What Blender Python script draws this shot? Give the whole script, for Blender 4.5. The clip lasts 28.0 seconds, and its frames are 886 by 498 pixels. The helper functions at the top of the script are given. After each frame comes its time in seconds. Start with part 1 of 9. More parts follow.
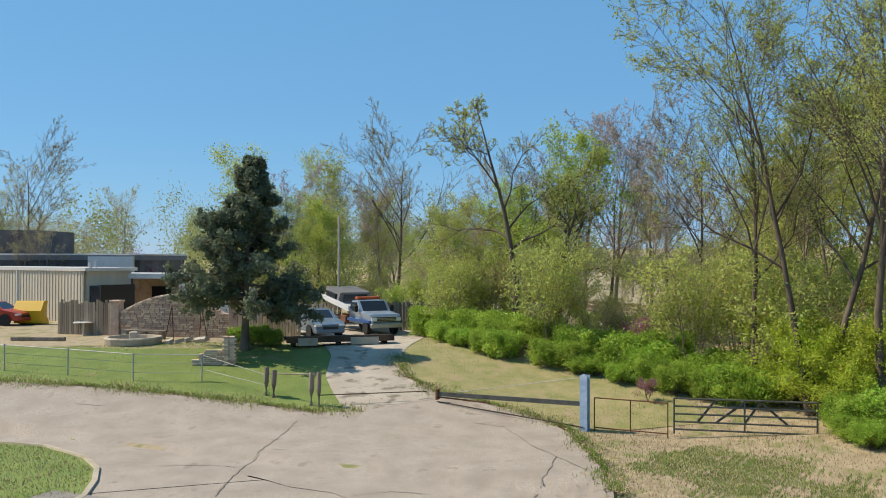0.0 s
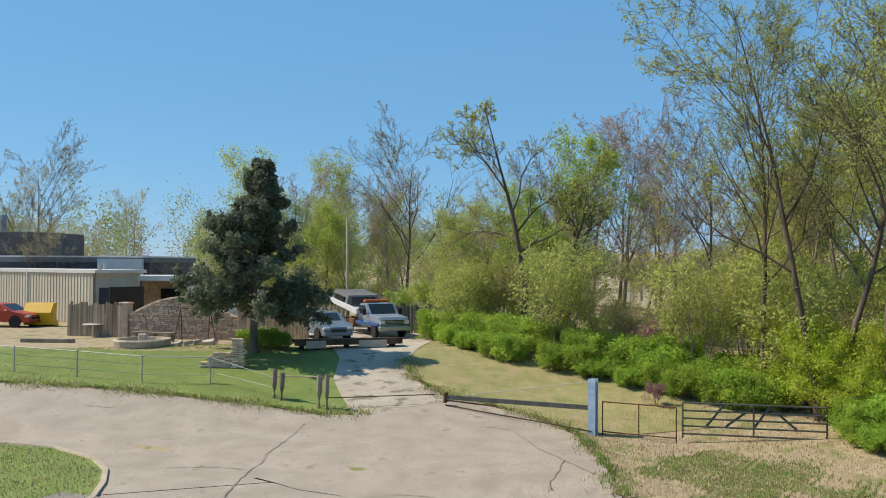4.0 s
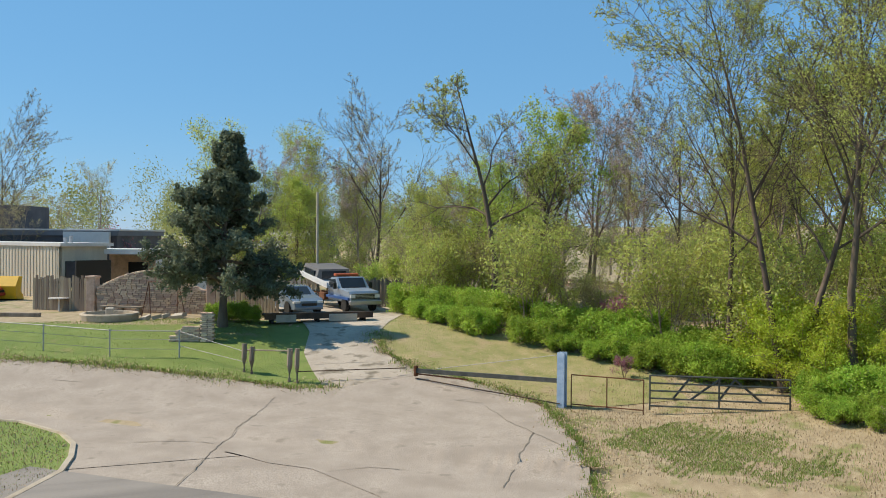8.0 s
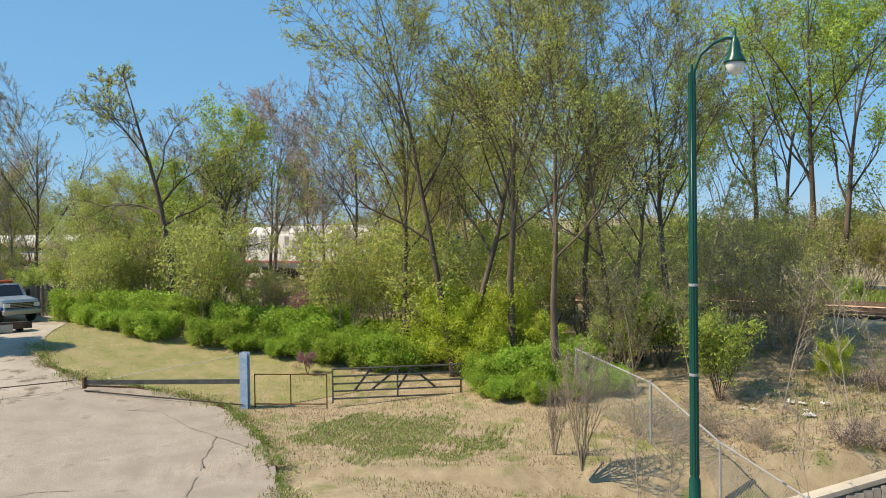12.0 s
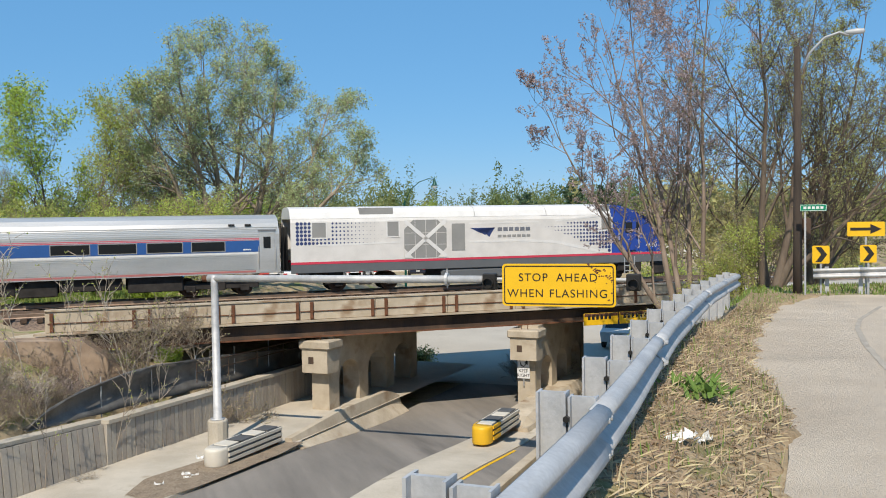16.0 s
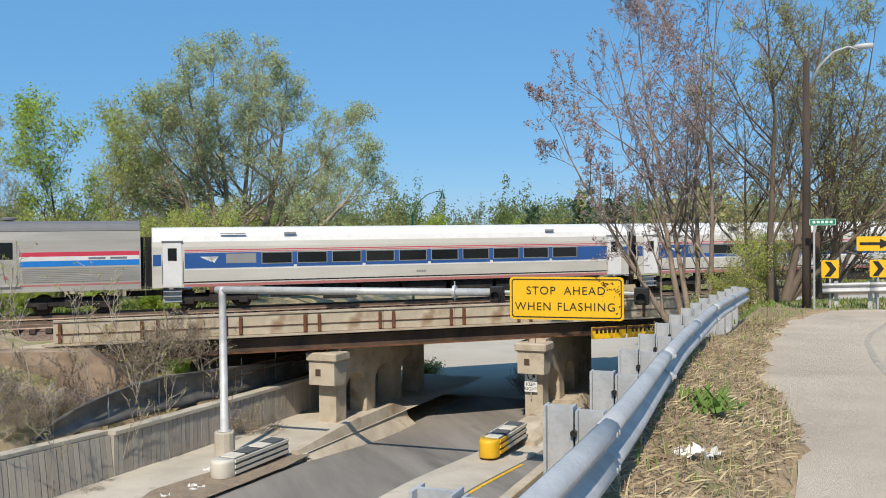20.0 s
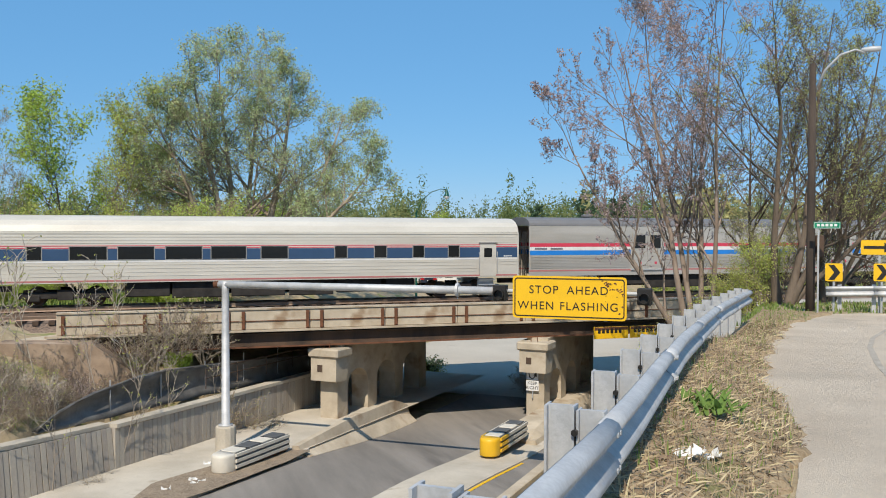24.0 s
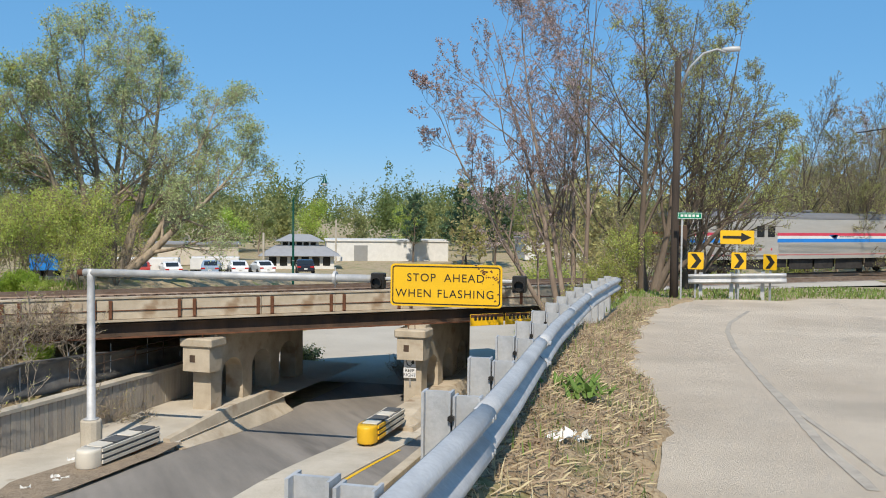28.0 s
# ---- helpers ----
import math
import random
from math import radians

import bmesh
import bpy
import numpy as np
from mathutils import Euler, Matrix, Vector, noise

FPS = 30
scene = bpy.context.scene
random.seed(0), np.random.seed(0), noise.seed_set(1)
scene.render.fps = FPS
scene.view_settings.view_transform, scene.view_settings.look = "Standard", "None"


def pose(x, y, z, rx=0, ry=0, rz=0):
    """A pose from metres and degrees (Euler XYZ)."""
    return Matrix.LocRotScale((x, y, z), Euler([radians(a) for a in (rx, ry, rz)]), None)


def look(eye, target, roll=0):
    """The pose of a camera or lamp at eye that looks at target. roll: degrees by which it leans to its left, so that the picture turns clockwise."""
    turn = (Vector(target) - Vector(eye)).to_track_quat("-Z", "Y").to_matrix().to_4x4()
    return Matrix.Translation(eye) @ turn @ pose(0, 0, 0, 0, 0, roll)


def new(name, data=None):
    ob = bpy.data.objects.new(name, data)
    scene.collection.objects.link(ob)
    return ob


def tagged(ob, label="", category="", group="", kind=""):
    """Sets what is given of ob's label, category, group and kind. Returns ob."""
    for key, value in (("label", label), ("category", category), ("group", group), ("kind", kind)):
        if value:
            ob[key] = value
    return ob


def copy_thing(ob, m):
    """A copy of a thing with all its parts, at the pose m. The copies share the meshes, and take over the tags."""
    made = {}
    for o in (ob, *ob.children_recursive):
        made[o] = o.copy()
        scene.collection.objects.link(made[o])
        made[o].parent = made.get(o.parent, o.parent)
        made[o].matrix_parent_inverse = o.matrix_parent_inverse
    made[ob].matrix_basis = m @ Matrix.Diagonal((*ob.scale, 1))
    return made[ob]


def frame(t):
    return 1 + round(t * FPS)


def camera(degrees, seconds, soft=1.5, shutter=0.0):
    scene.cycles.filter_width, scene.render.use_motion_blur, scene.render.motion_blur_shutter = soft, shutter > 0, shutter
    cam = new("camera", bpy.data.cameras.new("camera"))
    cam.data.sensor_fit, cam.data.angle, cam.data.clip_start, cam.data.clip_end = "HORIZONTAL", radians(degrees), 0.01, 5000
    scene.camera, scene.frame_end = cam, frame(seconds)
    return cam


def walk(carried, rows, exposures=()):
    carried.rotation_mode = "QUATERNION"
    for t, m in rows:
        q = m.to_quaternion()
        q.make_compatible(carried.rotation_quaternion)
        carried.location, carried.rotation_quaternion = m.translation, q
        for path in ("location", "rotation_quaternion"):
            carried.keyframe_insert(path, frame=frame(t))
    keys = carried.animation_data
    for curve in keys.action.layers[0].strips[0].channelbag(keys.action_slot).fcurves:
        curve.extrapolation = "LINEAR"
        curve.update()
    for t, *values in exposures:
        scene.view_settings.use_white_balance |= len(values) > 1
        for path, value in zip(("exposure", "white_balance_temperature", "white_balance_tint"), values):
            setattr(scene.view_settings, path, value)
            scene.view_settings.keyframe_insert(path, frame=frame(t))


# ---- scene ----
# Camera: one spot beside the guardrail of the raised road; it only turns.
cam = camera(53.36, 28.0, soft=1.0)
EYE, TURN = 9.2, 69.75
ROWS = [
    (0, 0.93, 0.69, -0.12),
    (0.5, 1.21, 0.48, 0.35),
    (1, 1.71, 0.34, 0.61),
    (1.5, 1.32, 0.31, 0.41),
    (2, 1.16, 0.48, 0.20),
    (2.5, 0.86, 0.76, -0.03),
    (3, 1.03, 0.84, -0.20),
    (3.5, 1.53, 0.97, -0.32),
    (5.5, 0.94, 0.60, -0.08),
    (6, 0.88, 0.63, -0.04),
    (6.5, 0.85, 0.63, -0.52),
    (7, 0.41, 0.24, -1.00),
    (7.5, -0.13, -0.58, -0.69),
    (8, -0.44, -0.78, -0.44),
    (8.5, -0.33, -0.77, 0.13),
    (9, -0.25, -0.65, 0.37),
    (9.5, -0.67, -0.48, 0.41),
    (10, -1.85, -0.56, 0.54),
    (10.5, -5.11, -0.56, 0.63),
    (11, -10.21, -0.74, 0.76),
    (11.5, -14.95, -0.89, 0.78),
    (13.5, -46.32, -1.30, 0.87),
    (14, -55.75, -1.52, 1.07),
    (14.5, -65.66, -1.59, 0.50),
    (15, -75.01, -1.66, 0.40),
    (15.5, -82.75, -1.84, 1.05),
    (16, -88.67, -1.90, 0.90),
    (16.5, -91.31, -1.93, 0.98),
    (17, -90.38, -1.99, 1.19),
    (17.5, -89.37, -1.96, 1.08),
    (18, -88.77, -1.77, 0.77),
    (18.5, -88.43, -1.61, 0.46),
    (19, -88.39, -1.32, 0.34),
    (19.5, -88.36, -1.20, 0.38),
    (20, -88.16, -1.07, 0.64),
    (20.5, -88.15, -1.13, 0.68),
    (21, -88.05, -1.08, 0.55),
    (21.5, -87.80, -1.09, 0.46),
    (23.5, -87.79, -0.95, 0.01),
    (24, -87.92, -1.22, -0.17),
    (24.5, -87.93, -1.31, -0.13),
    (25, -87.95, -1.26, -0.08),
    (25.5, -88.44, -1.21, 0.01),
    (26, -88.49, -1.31, -0.10),
    (26.5, -89.98, -1.54, -0.20),
    (27, -90.26, -1.66, -0.14),
    (27.5, -91.44, -1.79, -0.33),
    (28, -95.82, -1.95, -0.63),
]
walk(cam, [(t, pose(0, 0, EYE, 90 + pitch, roll, yaw + TURN)) for t, yaw, pitch, roll in ROWS], [(0.0, 0.13, 6950, 10), (10.0, 0.16, 7000, 10), (13.5, 0.32, 7450, 12), (14.5, 0.27, 7250, 12), (16.0, 0.05, 6550, 10), (28.0, 0.05, 6500, 10)])

# ---- light ----
SUN_FROM = Vector((-0.42, -0.76, 1.0)).normalized()
sun_data = bpy.data.lights.new("sun", "SUN")
sun_data.energy, sun_data.angle, sun_data.color = 5.0, radians(0.55), (1.0, 0.905, 0.765)
sun = new("sun", sun_data)
sun.matrix_world = look((0, 0, 60), Vector((0, 0, 60)) - SUN_FROM)
world = bpy.data.worlds.new("sky")
scene.world = world
world.use_nodes = True
wn = world.node_tree
sky = wn.nodes.new("ShaderNodeTexSky")
sky.sky_type, sky.sun_disc = "NISHITA", False
sky.sun_elevation = math.asin(SUN_FROM.z)
sky.sun_rotation = math.atan2(SUN_FROM.x, SUN_FROM.y)
sky.air_density, sky.dust_density, sky.ozone_density = 1.0, 0.0, 6.0
sky.altitude = 600
tone = wn.nodes.new("ShaderNodeHueSaturation")
tone.inputs["Saturation"].default_value = 1.05
tone.inputs["Hue"].default_value = 0.487
blue = wn.nodes.new("ShaderNodeMix")
blue.data_type = "RGBA"
blue.inputs["Factor"].default_value = 0.6
blue.inputs[7].default_value = (1.45, 4.15, 8.1, 1)
wn.links.new(sky.outputs[0], tone.inputs["Color"])
wn.links.new(tone.outputs[0], blue.inputs[6])
wn.links.new(blue.outputs[2], wn.nodes["Background"].inputs[0])
wn.nodes["Background"].inputs[1].default_value = 0.1


# ---- materials ----
def material(name, c1, c2, scale=2.0, rough=0.85, metal=0.0, bump=0.25, fine=40.0, c3=None, spots=None, vary=0.0, island=0.0, spec=0.4, streak=None, through_light=0.0):
    """Two colours in broad patches, a third in fine grain, dark or light spots, relief, and a change from piece to piece."""
    m = bpy.data.materials.new(name)
    m.use_nodes = True
    nt = m.node_tree
    N, L = nt.nodes, nt.links
    p = N["Principled BSDF"]
    p.inputs["Roughness"].default_value, p.inputs["Metallic"].default_value = rough, metal
    p.inputs["Specular IOR Level"].default_value = spec
    tc = N.new("ShaderNodeTexCoord")
    at = tc.outputs["Object"]
    if streak:
        mp = N.new("ShaderNodeMapping")
        mp.inputs["Scale"].default_value = streak
        L.new(at, mp.inputs[0])
        at = mp.outputs[0]
    info = N.new("ShaderNodeObjectInfo")
    n1 = N.new("ShaderNodeTexNoise")
    n1.inputs["Scale"].default_value, n1.inputs["Detail"].default_value, n1.inputs["Roughness"].default_value = scale, 5, 0.6
    L.new(at, n1.inputs["Vector"])
    ramp = N.new("ShaderNodeValToRGB")
    ramp.color_ramp.elements[0].position, ramp.color_ramp.elements[1].position = 0.34, 0.66
    ramp.color_ramp.elements[0].color, ramp.color_ramp.elements[1].color = (*c1, 1), (*c2, 1)
    L.new(n1.outputs[0], ramp.inputs[0])
    col = ramp.outputs[0]
    n2 = N.new("ShaderNodeTexNoise")
    n2.inputs["Scale"].default_value, n2.inputs["Detail"].default_value = fine, 4
    L.new(at, n2.inputs["Vector"])

    def mix(kind, fac, a, b):
        x = N.new("ShaderNodeMix")
        x.data_type, x.blend_type = "RGBA", kind
        for sock, v in ((x.inputs[0], fac), (x.inputs[6], a), (x.inputs[7], b)):
            if isinstance(v, (int, float)):
                sock.default_value = v
            elif isinstance(v, tuple):
                sock.default_value = (*v, 1)
            else:
                L.new(v, sock)
        return x.outputs[2]

    def band(src, lo, hi):
        r = N.new("ShaderNodeMapRange")
        r.inputs[1].default_value, r.inputs[2].default_value = lo, hi
        L.new(src, r.inputs[0])
        return r.outputs[0]
    if c3:
        col = mix("MIX", band(n2.outputs[0], 0.45, 0.62), col, c3)
    else:
        g = N.new("ShaderNodeMapRange")
        g.inputs[3].default_value, g.inputs[4].default_value = 0.82, 1.16
        L.new(n2.outputs[0], g.inputs[0])
        hs = N.new("ShaderNodeHueSaturation")
        L.new(g.outputs[0], hs.inputs["Value"])
        L.new(col, hs.inputs["Color"])
        col = hs.outputs[0]
    if spots:
        n3 = N.new("ShaderNodeTexNoise")
        n3.inputs["Scale"].default_value, n3.inputs["Detail"].default_value = spots[0], 6
        L.new(at, n3.inputs["Vector"])
        col = mix("MIX", band(n3.outputs[0], spots[1], spots[1] + 0.12), col, spots[2])
    for amount, src in ((vary, info.outputs["Random"]), (island, None)):
        if amount:
            if src is None:
                src = N.new("ShaderNodeNewGeometry").outputs["Random Per Island"]
            r = N.new("ShaderNodeMapRange")
            r.inputs[3].default_value, r.inputs[4].default_value = 1 - amount, 1 + amount
            L.new(src, r.inputs[0])
            hs = N.new("ShaderNodeHueSaturation")
            L.new(r.outputs[0], hs.inputs["Value"])
            h = N.new("ShaderNodeMapRange")
            h.inputs[3].default_value, h.inputs[4].default_value = 0.5 - amount * 0.06, 0.5 + amount * 0.06
            L.new(src, h.inputs[0])
            L.new(h.outputs[0], hs.inputs["Hue"])
            L.new(col, hs.inputs["Color"])
            col = hs.outputs[0]
    L.new(col, p.inputs["Base Color"])
    if bump:
        b = N.new("ShaderNodeBump")
        b.inputs["Strength"].default_value, b.inputs["Distance"].default_value = bump, 0.02
        L.new(n2.outputs[0], b.inputs["Height"])
        L.new(b.outputs[0], p.inputs["Normal"])
    if through_light:
        tr = N.new("ShaderNodeBsdfTranslucent")
        L.new(col, tr.inputs[0])
        ms = N.new("ShaderNodeMixShader")
        ms.inputs[0].default_value = through_light
        L.new(p.outputs[0], ms.inputs[1])
        L.new(tr.outputs[0], ms.inputs[2])
        L.new(ms.outputs[0], N["Material Output"].inputs[0])
    return m


def paint(name, c, rough=0.4, metal=0.0, dirt=0.12, scale=1.5):
    return material(name, tuple(v * (1 - dirt) for v in c), c, scale, rough, metal, 0.05, 60)


M = {}
M["ground"] = material("dry_grass_soil", (0.255, 0.195, 0.12), (0.43, 0.35, 0.23), 2.2, 0.95, 0, 1.0, 30, c3=(0.335, 0.265, 0.16), spots=(0.9, 0.54, (0.19, 0.20, 0.07)))
M["lawn"] = material("green_lawn", (0.11, 0.18, 0.035), (0.19, 0.255, 0.06), 0.8, 0.95, 0, 0.8, 24, c3=(0.17, 0.19, 0.06), spots=(0.6, 0.6, (0.25, 0.215, 0.10)))
M["rough_grass"] = material("rough_spring_grass", (0.17, 0.195, 0.055), (0.37, 0.30, 0.165), 1.3, 0.95, 0, 0.9, 18, c3=(0.26, 0.235, 0.095), spots=(0.8, 0.58, (0.33, 0.26, 0.15)))
M["straw"] = material("straw_verge", (0.28, 0.205, 0.12), (0.40, 0.305, 0.185), 1.2, 0.95, 0, 0.9, 22, c3=(0.22, 0.15, 0.08), spots=(1.1, 0.58, (0.13, 0.14, 0.04)))
M["lot"] = material("old_lot_asphalt", (0.29, 0.245, 0.20), (0.41, 0.355, 0.297), 0.9, 0.94, 0, 0.7, 24, c3=(0.285, 0.243, 0.20), spots=(1.8, 0.6, (0.245, 0.208, 0.168)))
M["drive"] = material("broken_drive", (0.35, 0.30, 0.24), (0.46, 0.405, 0.335), 0.7, 0.92, 0, 0.45, 10, spots=(1.4, 0.54, (0.18, 0.155, 0.115)))
M["road"] = material("road_asphalt", (0.16, 0.145, 0.128), (0.25, 0.226, 0.198), 0.5, 0.88, 0, 0.4, 40, streak=(1.4, 0.2, 1), spots=(0.6, 0.6, (0.13, 0.118, 0.105)))
M["ramp"] = material("ramp_asphalt", (0.47, 0.39, 0.30), (0.58, 0.495, 0.39), 0.45, 0.95, 0, 0.9, 120, spots=(0.4, 0.57, (0.42, 0.355, 0.28)))
M["concrete"] = material("concrete", (0.36, 0.30, 0.22), (0.51, 0.44, 0.34), 0.9, 0.9, 0, 0.3, 35, spots=(0.8, 0.57, (0.27, 0.19, 0.12)))
M["brown_concrete"] = material("stained_brown_concrete", (0.25, 0.18, 0.125), (0.38, 0.285, 0.205), 1.2, 0.92, 0, 0.5, 30, spots=(1.0, 0.56, (0.18, 0.13, 0.09)))
M["walkway"] = material("sidewalk_concrete", (0.40, 0.355, 0.285), (0.51, 0.46, 0.38), 0.6, 0.9, 0, 0.3, 20, spots=(1.2, 0.64, (0.33, 0.28, 0.21)))
M["pale_concrete"] = material("pale_concrete_paving", (0.37, 0.335, 0.285), (0.45, 0.415, 0.355), 0.12, 0.9, 0, 0.2, 8, spots=(0.4, 0.64, (0.36, 0.33, 0.29)))
M["ribbed"] = material("ribbed_wall_concrete", (0.30, 0.265, 0.225), (0.42, 0.38, 0.325), 0.6, 0.92, 0, 0.4, 25, spots=(0.7, 0.56, (0.235, 0.20, 0.165)), vary=0.12)
M["rust"] = material("rusty_steel", (0.10, 0.045, 0.025), (0.20, 0.085, 0.045), 2.0, 0.9, 0.2, 0.4, 30)
M["girder"] = material("weathered_girder", (0.05, 0.036, 0.028), (0.13, 0.08, 0.052), 0.9, 0.8, 0.2, 0.3, 22, streak=(1, 1, 0.3))
M["ballast"] = material("track_ballast", (0.15, 0.105, 0.08), (0.24, 0.175, 0.13), 1.0, 0.95, 0, 1.0, 12, c3=(0.10, 0.075, 0.06))
M["rail"] = material("rail_steel", (0.22, 0.15, 0.11), (0.32, 0.24, 0.18), 2.0, 0.5, 0.6, 0.1, 30)
M["galv"] = material("galvanised_steel", (0.40, 0.405, 0.41), (0.54, 0.54, 0.535), 3.0, 0.58, 0.3, 0.12, 40, spots=(1.6, 0.70, (0.34, 0.24, 0.17)))
M["galv_dull"] = material("dull_zinc", (0.36, 0.37, 0.38), (0.46, 0.47, 0.47), 2.0, 0.6, 0.4, 0.1, 40)
M["bark"] = material("grey_brown_bark", (0.195, 0.15, 0.112), (0.36, 0.292, 0.225), 3.0, 0.95, 0, 0.8, 18, streak=(1, 1, 0.25), vary=0.15)
M["bark_dark"] = material("dark_bark", (0.091, 0.068, 0.052), (0.169, 0.13, 0.098), 3.0, 0.95, 0, 0.8, 18, streak=(1, 1, 0.25), vary=0.15)
M["bark_pale"] = material("pale_bark", (0.308, 0.259, 0.204), (0.462, 0.402, 0.33), 3.0, 0.95, 0, 0.6, 18, streak=(1, 1, 0.25), vary=0.15)


def leafy(name, c, d, t=0.5):
    return material(name, c, d, 0.6, 0.7, 0, 0.0, 3.0, island=0.22, vary=0.12, spec=0.25, through_light=t)


M["leaf_spring"] = leafy("young_leaves", (0.37, 0.425, 0.11), (0.54, 0.57, 0.17))
M["leaf_green"] = leafy("fresh_green_leaves", (0.338, 0.448, 0.086), (0.499, 0.598, 0.138))
M["leaf_shrub"] = leafy("shrub_leaves", (0.24, 0.38, 0.05), (0.47, 0.60, 0.11))
M["leaf_lime"] = leafy("lime_leaves", (0.37, 0.479, 0.053), (0.554, 0.63, 0.092))
M["leaf_olive"] = leafy("olive_buds", (0.40, 0.375, 0.16), (0.53, 0.49, 0.22))
M["leaf_silver"] = leafy("silvery_leaves", (0.38, 0.44, 0.20), (0.54, 0.59, 0.32))
M["leaf_bud"] = leafy("reddish_buds", (0.44, 0.34, 0.33), (0.58, 0.46, 0.44))
M["leaf_cedar"] = leafy("cedar_needles", (0.125, 0.165, 0.105), (0.23, 0.265, 0.165), 0.3)
M["leaf_pine"] = leafy("pine_needles", (0.07, 0.12, 0.065), (0.11, 0.17, 0.09), 0.25)
M["leaf_redbud"] = leafy("redbud_bloom", (0.36, 0.17, 0.21), (0.46, 0.25, 0.29))
M["leaf_far"] = leafy("distant_leaves", (0.23, 0.259, 0.099), (0.38, 0.397, 0.16))
M["leaf_haze"] = leafy("fine_olive_leaves", (0.33, 0.35, 0.13), (0.46, 0.46, 0.19))
M["leaf_hill"] = leafy("hill_leaves", (0.15, 0.205, 0.07), (0.25, 0.30, 0.11))
M["leaf_dry"] = leafy("dry_stems", (0.25, 0.19, 0.12), (0.36, 0.29, 0.19), 0.1)


# ---- mesh helpers ----
def mesh_of(name, v, f):
    """A mesh from arrays of places and of four-cornered or three-cornered faces."""
    v, f = np.asarray(v, np.float32), np.asarray(f, np.int32)
    me = bpy.data.meshes.new(name)
    n, k = f.shape
    me.vertices.add(len(v))
    me.vertices.foreach_set("co", v.ravel())
    me.loops.add(n * k)
    me.loops.foreach_set("vertex_index", f.ravel())
    me.polygons.add(n)
    me.polygons.foreach_set("loop_start", np.arange(0, n * k, k, dtype=np.int32))
    me.polygons.foreach_set("loop_total", np.full(n, k, np.int32))
    me.update(calc_edges=True)
    me.validate()
    return me


def thing(name, label, category, m=None, group="", kind=""):
    ob = new(name)
    ob.empty_display_size = 0.2
    ob.matrix_basis = m if m is not None else Matrix()
    return tagged(ob, label, category, group, kind)


def mesh_object(name, bm, mat, parent=None, label="", smooth=False):
    if isinstance(bm, bmesh.types.BMesh):
        bmesh.ops.recalc_face_normals(bm, faces=bm.faces)
        me = bpy.data.meshes.new(name)
        bm.to_mesh(me)
        bm.free()
    else:
        me = bm
    me.materials.append(mat) if len(me.materials) == 0 else None
    if smooth:
        me.polygons.foreach_set("use_smooth", np.ones(len(me.polygons), bool))
    ob = new(name, me)
    ob.parent = parent
    return tagged(ob, label) if label else ob


def part(name, bm, mat, parent, label="", smooth=False):
    return mesh_object(name, bm, mat, parent, label, smooth)


def again(ob, m, parent=None):
    """The same mesh once more, as an object of its own."""
    o = ob.copy()
    scene.collection.objects.link(o)
    o.parent = parent if parent is not None else ob.parent
    o.matrix_basis = m
    return o


def box(bm, x0, x1, y0, y1, z0, z1, m=None, bevel=0.0):
    g = bmesh.ops.create_cube(bm, size=1.0)["verts"]
    for v in g:
        v.co = Vector((x0 + (v.co.x + 0.5) * (x1 - x0), y0 + (v.co.y + 0.5) * (y1 - y0), z0 + (v.co.z + 0.5) * (z1 - z0)))
    if bevel:
        e = list({e for v in g for e in v.link_edges})
        r = bmesh.ops.bevel(bm, geom=e, offset=bevel, segments=1, affect="EDGES")
        g = list({v for f in r["faces"] for v in f.verts} | {v for v in g if v.is_valid})
    if m is not None:
        bmesh.ops.transform(bm, matrix=m, verts=[v for v in g if v.is_valid])
    return g


def boxes(*args, bevel=0.0):
    bm = bmesh.new()
    for a in args:
        box(bm, *a, bevel=bevel)
    return bm


def rod(bm, a, b, r, r2=None, n=10, caps=True):
    a, b = Vector(a), Vector(b)
    q = (b - a).to_track_quat("Z", "Y").to_matrix().to_4x4()
    m = Matrix.Translation((a + b) / 2) @ q
    return bmesh.ops.create_cone(bm, cap_ends=caps, segments=n, radius1=r, radius2=r if r2 is None else r2, depth=(b - a).length, matrix=m)["verts"]


def rods(pairs, r, n=8):
    bm = bmesh.new()
    for a, b in pairs:
        rod(bm, a, b, r, n=n)
    return bm


def prism(bm, outline, y0, y1, axis="y"):
    """An outline in two axes, drawn out along the third."""
    def at(p, d):
        return {"y": (p[0], d, p[1]), "x": (d, p[0], p[1]), "z": (p[0], p[1], d)}[axis]
    a = [bm.verts.new(at(p, y0)) for p in outline]
    b = [bm.verts.new(at(p, y1)) for p in outline]
    n = len(outline)
    bm.faces.new(a)
    bm.faces.new(b[::-1])
    for i in range(n):
        bm.faces.new((a[i], a[(i + 1) % n], b[(i + 1) % n], b[i]))


def prisms(outline, y0, y1, axis="y"):
    bm = bmesh.new()
    prism(bm, outline, y0, y1, axis)
    return bm


def lathe(bm, profile, n=16, m=None):
    rings = []
    for r, z in profile:
        rings.append([bm.verts.new((m or Matrix()) @ Vector((r * math.cos(2 * math.pi * i / n), r * math.sin(2 * math.pi * i / n), z))) for i in range(n)])
    for a, b in zip(rings, rings[1:]):
        for i in range(n):
            bm.faces.new((a[i], a[(i + 1) % n], b[(i + 1) % n], b[i]))
    bm.faces.new(rings[0][::-1])
    bm.faces.new(rings[-1])


